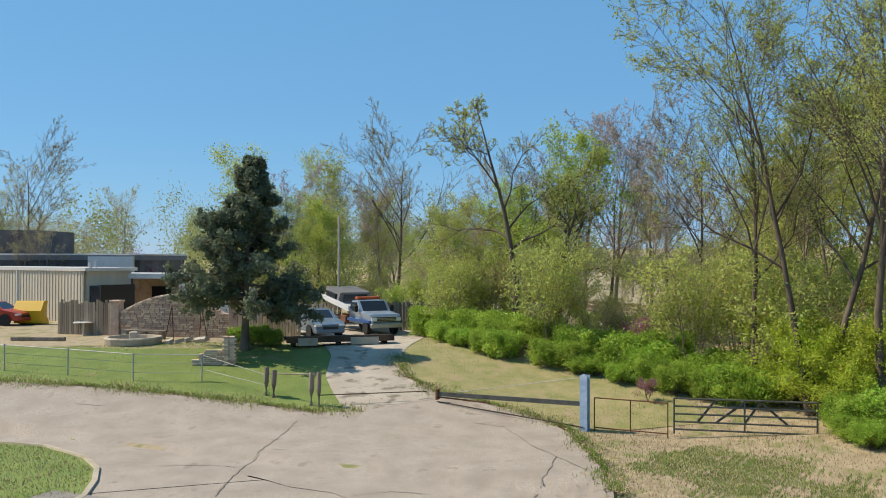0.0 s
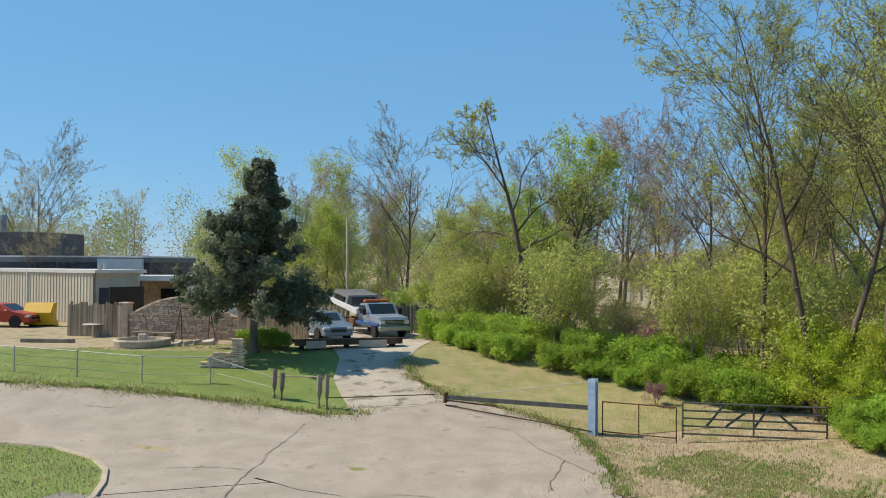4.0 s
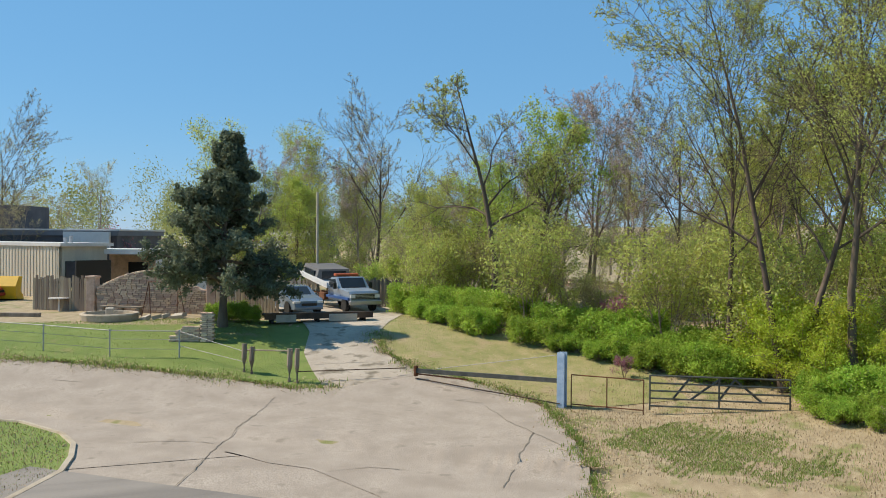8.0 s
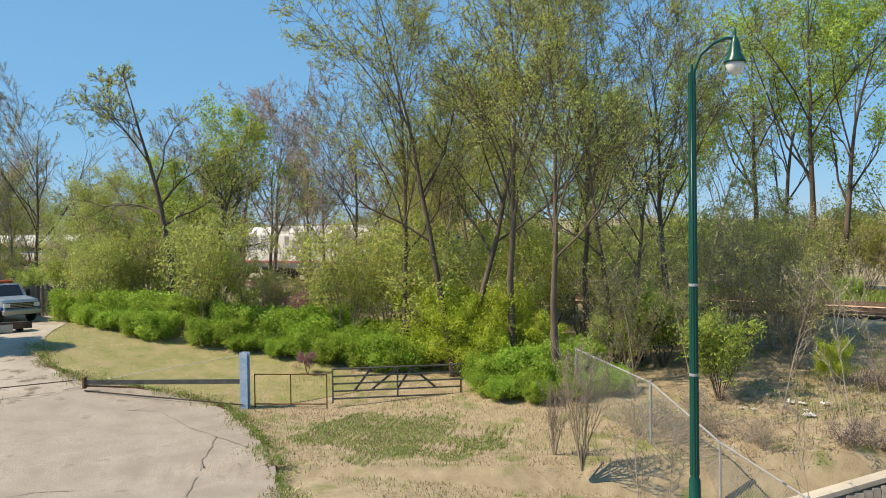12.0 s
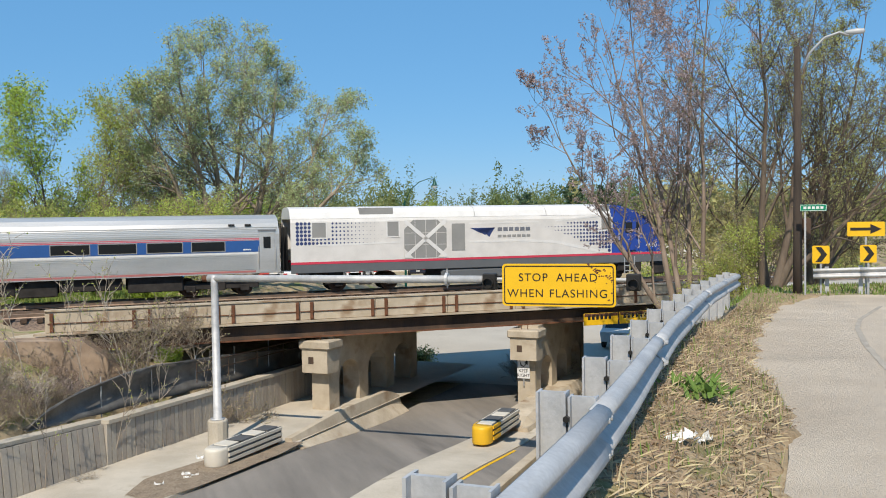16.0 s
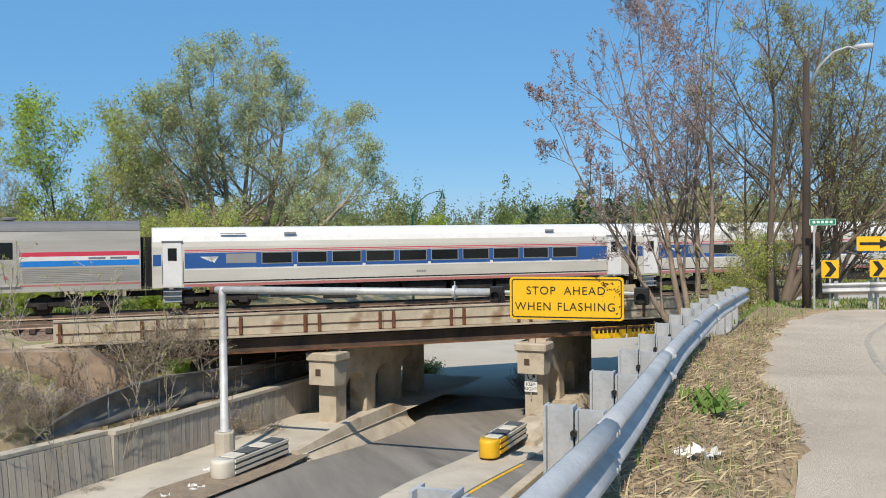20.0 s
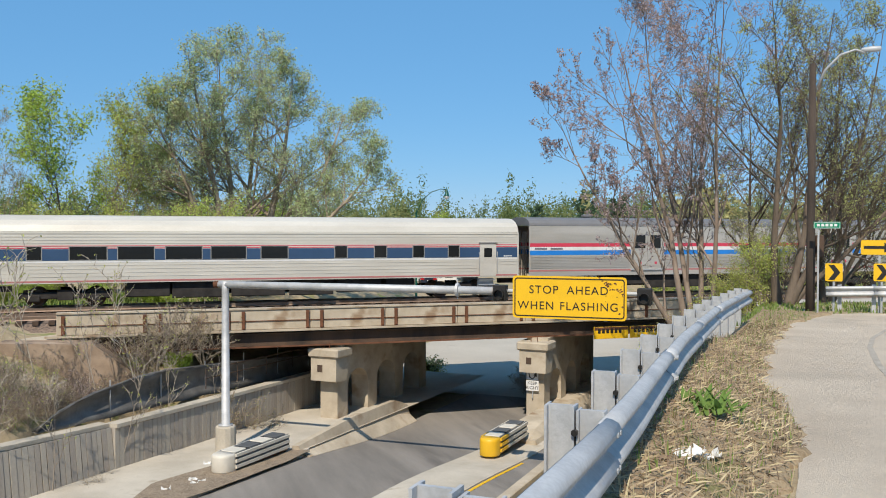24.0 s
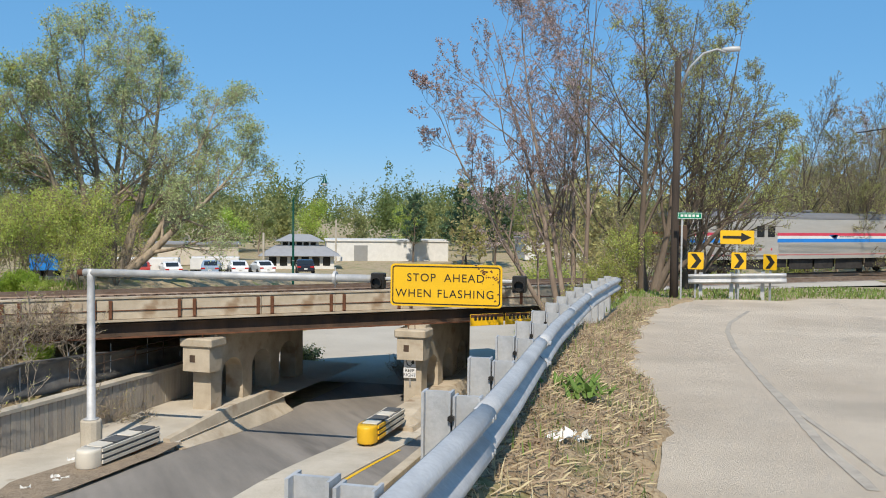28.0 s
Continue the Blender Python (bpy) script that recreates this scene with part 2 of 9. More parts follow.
def swept(bm, pts, section, up=Vector((0, 0, 1)), close=True):
    """A section of (sideways, up) carried along a line of places."""
    pts = [Vector(p) for p in pts]
    rings = []
    for i, p in enumerate(pts):
        d = (pts[min(i + 1, len(pts) - 1)] - pts[max(i - 1, 0)]).normalized()
        side = d.cross(up).normalized()
        u = side.cross(d)
        rings.append([bm.verts.new(p + side * a + u * b) for a, b in section])
    n = len(section)
    for a, b in zip(rings, rings[1:]):
        for i in range(n if close else n - 1):
            bm.faces.new((a[i], a[(i + 1) % n], b[(i + 1) % n], b[i]))
    if close:
        bm.faces.new(rings[0][::-1])
        bm.faces.new(rings[-1])


def round_section(r, n=8):
    return [(r * math.cos(2 * math.pi * i / n), r * math.sin(2 * math.pi * i / n)) for i in range(n)]


def lettering(name, text, size, mat, parent, m, spacing=1.0, label=""):
    cu = bpy.data.curves.new(name, "FONT")
    cu.body, cu.size, cu.align_x, cu.align_y, cu.extrude, cu.space_character = text, size, "CENTER", "CENTER", 0.004, spacing
    tmp = bpy.data.objects.new("tmp", cu)
    scene.collection.objects.link(tmp)
    me = bpy.data.meshes.new_from_object(tmp.evaluated_get(bpy.context.evaluated_depsgraph_get()))
    bpy.data.objects.remove(tmp)
    me.materials.clear()
    me.materials.append(mat)
    ob = new(name, me)
    ob.parent = parent
    ob.matrix_basis = m
    return tagged(ob, label) if label else ob


# ---- the lie of the land ----
UX, UY = 0.67, 0.742   # the sunk road runs this way


def road_frame(x, y):
    dx, dy = x + 2.0, y - 30.8
    return dx * UX + dy * UY, dx * UY - dy * UX


def from_road(s, c):
    return -2.0 + s * UX + c * UY, 30.8 + s * UY - c * UX


def ease(v, a, b):
    f = np.clip((v - a) / (b - a), 0, 1)
    return f * f * (3 - 2 * f)


def road_z(s):
    return 0.5 + 0.6 * (1 - ease(s, 2.0, 13.0)) + 2.0 * (1 - ease(s, -26.0, -3.0))


def walk_z(s):
    return np.maximum(1.15, road_z(s) + 0.1)


def ramp_z(s):
    return 7.5 - 0.024 * np.clip(s + 20.8, -15, 45)


def lot_z(x, y):
    p = -0.962 * x + 0.272 * y
    return 3.1 + 1.9 * ease(p, 30, 44)


def rail_c(s):
    """How far from the sunk road's line the guardrail stands."""
    return np.interp(s, [-46, -20, -18.6, -17.2, -16, -14.1, -11.5, -7.3, -5, 1.4], [21.13, 21.12, 21.08, 21.03, 20.95, 20.79, 20.58, 20.38, 20.27, 20.24])


def terrain(x, y):
    x, y = np.asarray(x, float), np.asarray(y, float)
    s, c = road_frame(x, y)
    wall_y = np.maximum(21.5 - 0.25 * np.clip(-x - 9, 0, 20) + 0.0 * x, 30.8 + 1.107 * (x + 2.0))
    f = np.clip((y - wall_y) / np.maximum(37.2 - wall_y, 2.5), 0, 1)
    low = np.where(x > -9, 2.88 - 0.36 * ease(s, -10, 1), lot_z(x, y))
    low = np.where((x > -9) & (s < -10), 2.9 + 0.2 * ease(-s, 10, 14), low)
    left = low + (5.25 - low) * f
    left = np.where((x > -4.9) & (y > 36.5), np.minimum(left, 2.95 + 2.0 * np.clip(-c / 7, 0, 1)), left)
    left = left - 1.5 * np.exp(-((x + 1.8) / 2.6) ** 2 - ((y - 35.2) / 1.7) ** 2)
    ramp = ramp_z(s)
    ramp = ramp + (5.3 - ramp) * ease(y, 26, 37.5)
    bank = np.maximum(2.45, road_z(s) + 0.3)
    crest = rail_c(s) - 0.32
    right = np.where(c < crest, bank + (ramp - 0.1 - bank) * np.clip((c - 15.2) / (crest - 15.2), 0, 1) ** 1.8, ramp - 0.1)
    right = np.where(y > 37.5, 5.25, right)
    z = np.where(c < -0.8, left, np.where(c < 15.2, road_z(s) - 0.15, right))
    beyond = ease(y, 46.5, 50)
    trough = ease(c, -14, -5) * (1 - ease(c, 26, 36)) * (1 - ease(y, 85, 120))
    far = 5.1 - 2.2 * ease(y, 60, 100) + 6.0 * ease(y, 190, 420) + 10.0 * ease(-x, 120, 400)
    far = far * (1 - trough) + 0.42 * trough
    z = z + (far - z) * np.where((c > -1) & (c < 15.2) & (y < 52), ease(y, 46.5, 50), beyond)
    return z


def verge_edge(s):
    return np.interp(s, [-14, -12.6, -11.5, -10.4, -8.9, -5.8, -3, 2, 6.7], [21.85, 21.84, 21.79, 21.51, 21.25, 21.1, 21.05, 21.15, 22.05]) + 0.07 * np.sin(s * 2.3) + 0.05 * np.sin(s * 6.1 + 1) + 0.03 * np.sin(s * 14.7)


def verge_z(x, y):
    s, c = road_frame(x, y)
    e = verge_edge(s)
    return ramp_z(s) - 0.02 + 0.33 * (1 - ease(c, rail_c(s) - 0.05, e)) * (1 - ease(s, -8, -2)) - 0.3 * (1 - ease(c, rail_c(s) - 0.3, rail_c(s) - 0.08)) - 0.12 * ease(c, e - 0.05, e + 0.06)


def ground_at(x, y):
    return float(terrain(x, y))


def grid_object(name, xs, ys, fn, mat, label, kind="structure"):
    X, Y = np.meshgrid(xs, ys)
    Z = fn(X, Y)
    nx, ny = len(xs), len(ys)
    v = np.stack([X.ravel(), Y.ravel(), Z.ravel()], 1)
    i = (np.arange(ny - 1)[:, None] * nx + np.arange(nx - 1)[None]).ravel()
    f = np.stack([i, i + 1, i + 1 + nx, i + nx], 1)
    me = mesh_of(name, v, f)
    return tagged(mesh_object(name, me, mat, smooth=False), label, name, kind=kind)


def strip(name, left, right, off, mat, label, cross=6, step=1.0, z=None, category=""):
    """A sheet between two lines, laid on the land."""
    def even(line, n):
        line = np.array(line, float)
        d = np.r_[0, np.cumsum(np.hypot(*np.diff(line, axis=0).T))]
        t = np.linspace(0, d[-1], n)
        return np.stack([np.interp(t, d, line[:, 0]), np.interp(t, d, line[:, 1])], 1)
    ln = sum(math.dist(a, b) for a, b in zip(left, left[1:]))
    n = max(3, int(ln / step) + 1)
    a, b = even(left, n), even(right, n)
    k = np.linspace(0, 1, cross)[None, :, None]
    p = a[:, None] * (1 - k) + b[:, None] * k
    zz = (terrain if z is None else z)(p[..., 0], p[..., 1]) + off
    v = np.concatenate([p, zz[..., None]], 2).reshape(-1, 3)
    i = (np.arange(n - 1)[:, None] * cross + np.arange(cross - 1)[None]).ravel()
    f = np.stack([i, i + 1, i + 1 + cross, i + cross], 1)
    return tagged(mesh_object(name, mesh_of(name, v, f), mat), label, category or name, kind="structure")


xs = np.r_[-900, -600, -400, -300, -220, -160, -120, np.arange(-100, -70, 4), np.arange(-70, 45, 0.75), np.arange(45, 100, 4), 120, 160, 220, 300, 400, 600, 900]
ys = np.r_[-900, -500, -300, -150, -80, -50, np.arange(-36, 60, 0.75), np.arange(60, 130, 4), 140, 160, 190, 220, 260, 320, 420, 600, 1000]
grid_object("ground", xs, ys, terrain, M["ground"], "dry spring grass and bare brown soil")
strip("road", [from_road(s, 4.6) for s in (-40, 22)], [from_road(s, 14.4) for s in (-40, 22)], 0.0, M["road"], "grey asphalt road running down under the rail bridge", 12, 0.75, z=lambda x, y: road_z(road_frame(x, y)[0]))
strip("far_road", [from_road(s, -6.0) for s in (22, 80)], [from_road(s, 34.0) for s in (22, 80)], 0.08, M["pale_concrete"], "pale concrete street junction beyond the bridge", 12, 2.0, category="road")
strip("sidewalk", [from_road(s, 0.02) for s in (-15, 24)], [from_road(s, 4.5) for s in (-15, 24)], 0.0, M["walkway"], "light concrete sidewalk beside the sunk road", 6, 0.75, z=lambda x, y: walk_z(road_frame(x, y)[0]), category="pavement")

# ramp road on which the camera stands, its verge, the parking lot and drive
strip("ramp_road", [from_road(s, 21.9) for s in (-70, -16, -14)] + [from_road(-12.6, 21.84), from_road(-11.5, 21.75), from_road(-10.2, 21.45), from_road(-8.9, 21.2), from_road(-5.8, 21.0), from_road(-3.0, 20.98), from_road(2.0, 21.1), (16.6, 19.3), (18.8, 21.0), (20.4, 21.2), (21.8, 20.0), (23.6, 20.9), (26.3, 19.9), (36.0, 16.6), (60.0, 11.0), (120.0, -2.0)],
      [from_road(s, 31.0) for s in (-70, -16, -14, -12)] + [(14.4, 3.6), (15.5, 3.8), (17.0, 3.8), (19.5, 4.5), (22.0, 5.5), (24.5, 6.4), (28.0, 7.0), (38.0, 6.0), (60.0, 1.0), (120.0, -14.0)], 0.03, M["ramp"],
      "worn pale asphalt of the raised ramp road", 14, 0.6, category="road")
strip("verge", [from_road(s, float(rail_c(s)) - 0.28) for s in np.linspace(-50, 7, 60)], [from_road(s, 22.3) for s in np.linspace(-50, 7, 60)], 0.0, M["straw"], "verge of dead straw and soil behind the guardrail", 36, 0.12, z=verge_z)
strip("parking_lot", [(-16, -12), (-24, -16), (-52, -26), (-41, -7), (-38.6, -1.9), (-36.6, 1.3), (-34.6, 4.4), (-32.9, 6.5), (-32.4, 8.0), (-33.5, 12.0), (-30.5, 13.9), (-28.0, 14.4), (-23.2, 13.0), (-20.2, 11.8), (-17.2, 10.2)],
      [(-15, -6), (-17, -8), (-20, -9), (-22, -6), (-24, -4), (-25, -2), (-25, 0), (-25, 1), (-25, 2), (-25, 3.5), (-24, 4), (-23, 5), (-20, 6), (-17, 6), (-13, 5)], 0.09, M["lot"], "bleached cracked asphalt of the parking lot", 14, 0.7, category="road")
strip("parking_lot_apron", [(-12.5, -14), (-16.8, 9.6)], [(-25.2, -9), (-25.2, 9)], 0.075, M["lot"], "bleached cracked asphalt of the parking lot", 10, 0.7, category="road")
strip("driveway", [(-32.0, 7.6), (-35.1, 7.6), (-37.0, 7.7), (-40.0, 8.6), (-46, 9.0), (-52, 6), (-58, 4)], [(-32.6, 12.6), (-34.2, 11.5), (-36.2, 11.0), (-39.0, 11.6), (-45.5, 15), (-52, 16), (-58, 14)], 0.045, M["drive"], "crumbling pale concrete driveway", 7, 0.5)
strip("lawn", [(-36.6, 1.6), (-38.6, -1.7), (-41, -6.8), (-52, -25.8)], [(-42.5, 6.5), (-44.2, 0.0), (-47, -6), (-58, -20)], 0.02, M["lawn"], "short green lawn behind the wire fence", 8, 0.6)
strip("yard_lawn", [(-32.3, 7.9), (-33.0, 6.3), (-34.6, 4.3), (-36.6, 1.6)], [(-38.4, 10.2), (-41.0, 9.6), (-43.0, 8.4), (-44.2, 6.3)], 0.02, M["lawn"], "patchy green grass beside the driveway", 6, 0.5, category="lawn")

strip("mound_grass", [(-28.2, 14.6), (-31.0, 12.9), (-33.4, 11.4), (-36.2, 10.5), (-39.6, 11.0), (-44.6, 12.6)], [(-26.6, 19.6), (-29.6, 20.4), (-33.2, 18.8), (-37.2, 16.4), (-40.4, 15.9), (-45.4, 16.0)], 0.025, M["rough_grass"], "patchy green and straw-coloured grass before the hedge", 8, 0.5, category="lawn")

# ---- railway ----
def bend(x):
    """How far the line has swung off its straight course."""
    x = np.maximum(0, 18 - np.asarray(x, float))
    return np.where(x < 78, 0.0011 * x ** 2, 6.69 + 0.1716 * (x - 78))


RAIL_Z, TRACKS = 5.54, (45.9, 41.6)
line_x = np.r_[-330, np.arange(-300, 22, 5), 24, 60, 120, 300]


def line(y):
    return [(x, y - float(bend(x)) * (1 if x > -160 else 1), 0) for x in line_x]


bm = bmesh.new()
swept(bm, [(x, y - 2.1, RAIL_Z - 0.42) for x, y, _ in line(45.9)], [(-4.3, -0.6), (-3.6, 0.12), (3.3, 0.12), (4.6, -0.6)])
tagged(mesh_object("ballast_bed", bm, M["ballast"]), "brown stone ballast under the two tracks", "ballast", kind="structure")
for y in TRACKS:
    track = thing("railway_track", "pair of rusty rails on timber sleepers", "railway track", group="tracks", kind="structure")
    for d in (-0.75, 0.75):
        bm = bmesh.new()
        swept(bm, [(x, yy + d, RAIL_Z) for x, yy, _ in line(y)], [(-0.07, -0.17), (0.07, -0.17), (0.03, -0.12), (0.036, 0), (-0.036, 0), (-0.03, -0.12)])
        part("rail", bm, M["rail"], track)
    bm = bmesh.new()
    box(bm, -0.12, 0.12, -1.3, 1.3, -0.33, -0.16)
    sl = part("sleeper", bm, M["girder"], track)
    sl.matrix_basis = pose(-40, y - float(bend(-40)), RAIL_Z)
    for i in range(1, 120):
        x = -40 + i * 0.62
        again(sl, pose(x, y - float(bend(x)), RAIL_Z))

# ---- bridge ----
D0, D1 = 37.0, 48.4
bridge = thing("rail_bridge", "low rail bridge with concrete parapet, rusty brackets and dark steel girders", "bridge")
part("deck", boxes((-3.6, 27, D0 + 0.3, D1, 4.9, 5.12)), M["concrete"], bridge)
slab = part("parapet_slab", boxes((0.008, 3.28, 0, 0.28, 0, 0.82), bevel=0.02), M["concrete"], bridge, "weathered buff concrete parapet slab")
slab.matrix_basis = pose(-3.6, D0, 5.06)
for i in range(1, 9):
    again(slab, pose(-3.6 + i * 3.288, D0, 5.06))
part("coping", boxes((-3.6, 26, D0 - 0.05, D0 + 0.34, 5.885, 5.95)), M["concrete"], bridge)
part("pipe", rods([((-3.5, D0 - 0.03, 5.42), (26, D0 - 0.03, 5.42))], 0.018), M["rust"], bridge, "thin rusty conduit")
part("ledge", boxes((-4.0, 26, D0 - 0.16, D0 + 0.29, 4.98, 5.055)), M["concrete"], bridge)
for y in (D0 + 0.05, D0 + 3, D0 + 6, D1 - 0.4):
    bm = bmesh.new()
    h_profile = [(0, 0), (0.36, 0), (0.36, 0.06), (0.2, 0.06), (0.2, 0.52), (0.36, 0.52), (0.36, 0.578), (0, 0.578), (0, 0.52), (0.16, 0.52), (0.16, 0.06), (0, 0.06)]
    ends = [[bm.verts.new((xx, y + a, 4.32 + b)) for a, b in h_profile] for xx in (-3.0, 27)]
    bm.faces.new(ends[0][::-1])
    bm.faces.new(ends[1])
    for i in range(12):
        j = (i + 1) % 12
        bm.faces.new((ends[0][i], ends[0][j], ends[1][j], ends[1][i]))
    part("girder", bm, M["girder"], bridge, "dark rusty steel girder")
part("flange_edge", boxes((-3.0, 27, D0 - 0.02, D0 + 0.045, 4.3, 4.36)), M["rust"], bridge, "rusty lower flange edge")
br = part("bracket", boxes((-0.07, 0.07, D0 - 0.05, D0 - 0.004, 5.07, 5.82), (-0.05, 0.05, D0 - 0.09, D0 - 0.05, 5.12, 5.74)), M["rust"], bridge, "rusted steel bracket")
k = 0
for x in (-3.35, -0.35, 0.25, 2.9, 3.5, 6.15, 6.75, 9.4, 10.0, 12.65, 13.25, 15.9, 16.5, 19.15, 19.75, 22.4):
    if k == 0:
        br.matrix_basis = pose(x, 0, 0)
    else:
        again(br, pose(x, 0, 0))
    k += 1


def pier(cx, cy, base, length):
    """A bent of columns joined by arches; it runs along the sunk road."""
    ob = thing("bridge_pier", "weathered concrete bridge pier with arched openings and a capped end column", "bridge pier", pose(cx, cy, base, 0, 0, math.degrees(math.atan2(UY, UX))), "bridge piers")
    top = 4.3 - base
    bays, col = 3, 0.85
    span = (length - col) / bays
    for i in range(bays + 1):
        x0 = i * span
        arch = [(x0 + col, 0.0)] + [(x0 + col + (span - col) / 2 * (1 - math.cos(a)), 1.25 + 0.75 * math.sin(a)) for a in np.linspace(0, math.pi / 2, 5)]
        arch_l = [(x0 - (span - col) / 2 * (1 - math.cos(a)), 1.25 + 0.75 * math.sin(a)) for a in np.linspace(math.pi / 2, 0, 5)] + [(x0, 0.0)]
        right = arch if i < bays else [(x0 + col, 0.0)]
        left = arch_l if i else [(x0, 0.0)]
        bm = bmesh.new()
        prism(bm, right + [(right[-1][0], top - 0.5), (left[0][0], top - 0.5)] + left, -0.42, 0.42)
        part("column", bm, M["concrete"], ob)
    part("cap_beam", boxes((0.3, length, -0.5, 0.5, top - 0.5, top)), M["concrete"], ob)
    bm = bmesh.new()
    prism(bm, [(-0.45, top - 1.5), (-0.45, top - 0.5), (0.7, top - 0.5), (0.45, top - 1.5), (0.2, top - 1.55)], -0.62, 0.62)
    blk = part("end_block", bm, M["concrete"], ob, "buff end block with a square recess")
    # no hollow is cut: a dark plate on the face gives the recess its shade
    part("recess", boxes((-0.462, -0.445, 0.05, 0.3, top - 1.12, top - 0.82)), M["girder"], blk, "thin dark plate painted as the shade of a square recess")
    part("end_cap", boxes((-0.55, 0.75, -0.74, 0.74, top - 0.5, top - 0.12), bevel=0.06), M["concrete"], ob, "buff concrete cap")
    for yb in (-0.15, 0.15):
        part("anchor_bolt", rods([((-0.2, yb, top - 0.15), (-0.2, yb, top + 0.1))], 0.02), M["rust"], ob)
    return ob


pier(7.1, 37.2, 1.1, 8.9)
pier(16.45, 36.6, 0.75, 8.9)
tagged(mesh_object("abutment_west", boxes((-5.4, -3.0, D0 - 0.1, D1, 1.5, 4.9), bevel=0.04), M["concrete"]), "buff concrete abutment at the embankment", "abutment", kind="structure")
bm = bmesh.new()
prism(bm, [(-5.4, 2.0), (-3.0, 2.0), (-0.6, 3.6), (-2.2, 4.86), (-5.4, 5.0), (-6.6, 4.4)], D0 - 1.4, D0 - 0.105)
tagged(mesh_object("wing_wall", bm, M["brown_concrete"]), "rounded brown concrete wing wall below the bridge end", "wing wall", kind="structure")
ab = mesh_object("abutment_east", boxes((0, 10, -1.0, 0, -1.0, 3.65)), M["concrete"])
ab.matrix_basis = pose(*from_road(21.5, 14.6), 0.6, 0, 0, math.degrees(math.atan2(UY, UX)))
tagged(ab, "shaded concrete abutment wall", "abutment", kind="structure")


# ---- trees ----
def tubes(P, R, sides):
    """Tapered tubes along many short lines at once."""
    n, k, _ = P.shape
    T = np.empty_like(P)
    T[:, 1:-1] = P[:, 2:] - P[:, :-2]
    T[:, 0], T[:, -1] = P[:, 1] - P[:, 0], P[:, -1] - P[:, -2]
    T /= np.linalg.norm(T, axis=2, keepdims=True) + 1e-9
    ref = np.where(np.abs(T[..., 2:3]) < 0.9, np.array([0, 0, 1.0]), np.array([1.0, 0, 0]))
    A = np.cross(T, ref)
    A /= np.linalg.norm(A, axis=2, keepdims=True) + 1e-9
    B = np.cross(T, A)
    a = np.arange(sides) * 2 * np.pi / sides
    ring = P[:, :, None] + R[:, :, None, None] * (A[:, :, None] * np.cos(a)[:, None] + B[:, :, None] * np.sin(a)[:, None])
    v = ring.reshape(-1, 3)
    base = (np.arange(n)[:, None, None] * k + np.arange(k - 1)[None, :, None]) * sides
    i = np.arange(sides)[None, None]
    j = (i + 1) % sides
    f = np.stack([base + i, base + j, base + sides + j, base + sides + i], -1).reshape(-1, 4)
    return v, f


def leaf_quads(rng, C, size, flat=0.3):
    n = len(C)
    d1 = rng.normal(size=(n, 3))
    d1 /= np.linalg.norm(d1, axis=1, keepdims=True)
    d2 = np.cross(d1, rng.normal(size=(n, 3)))
    d2 /= np.linalg.norm(d2, axis=1, keepdims=True) + 1e-9
    s = size * rng.uniform(0.6, 1.4, (n, 1))
    v = np.stack([C - d1 * s, C + d2 * s * 0.45, C + d1 * s, C - d2 * s * 0.45], 1).reshape(-1, 3)
    return v, np.arange(n * 4).reshape(-1, 4)


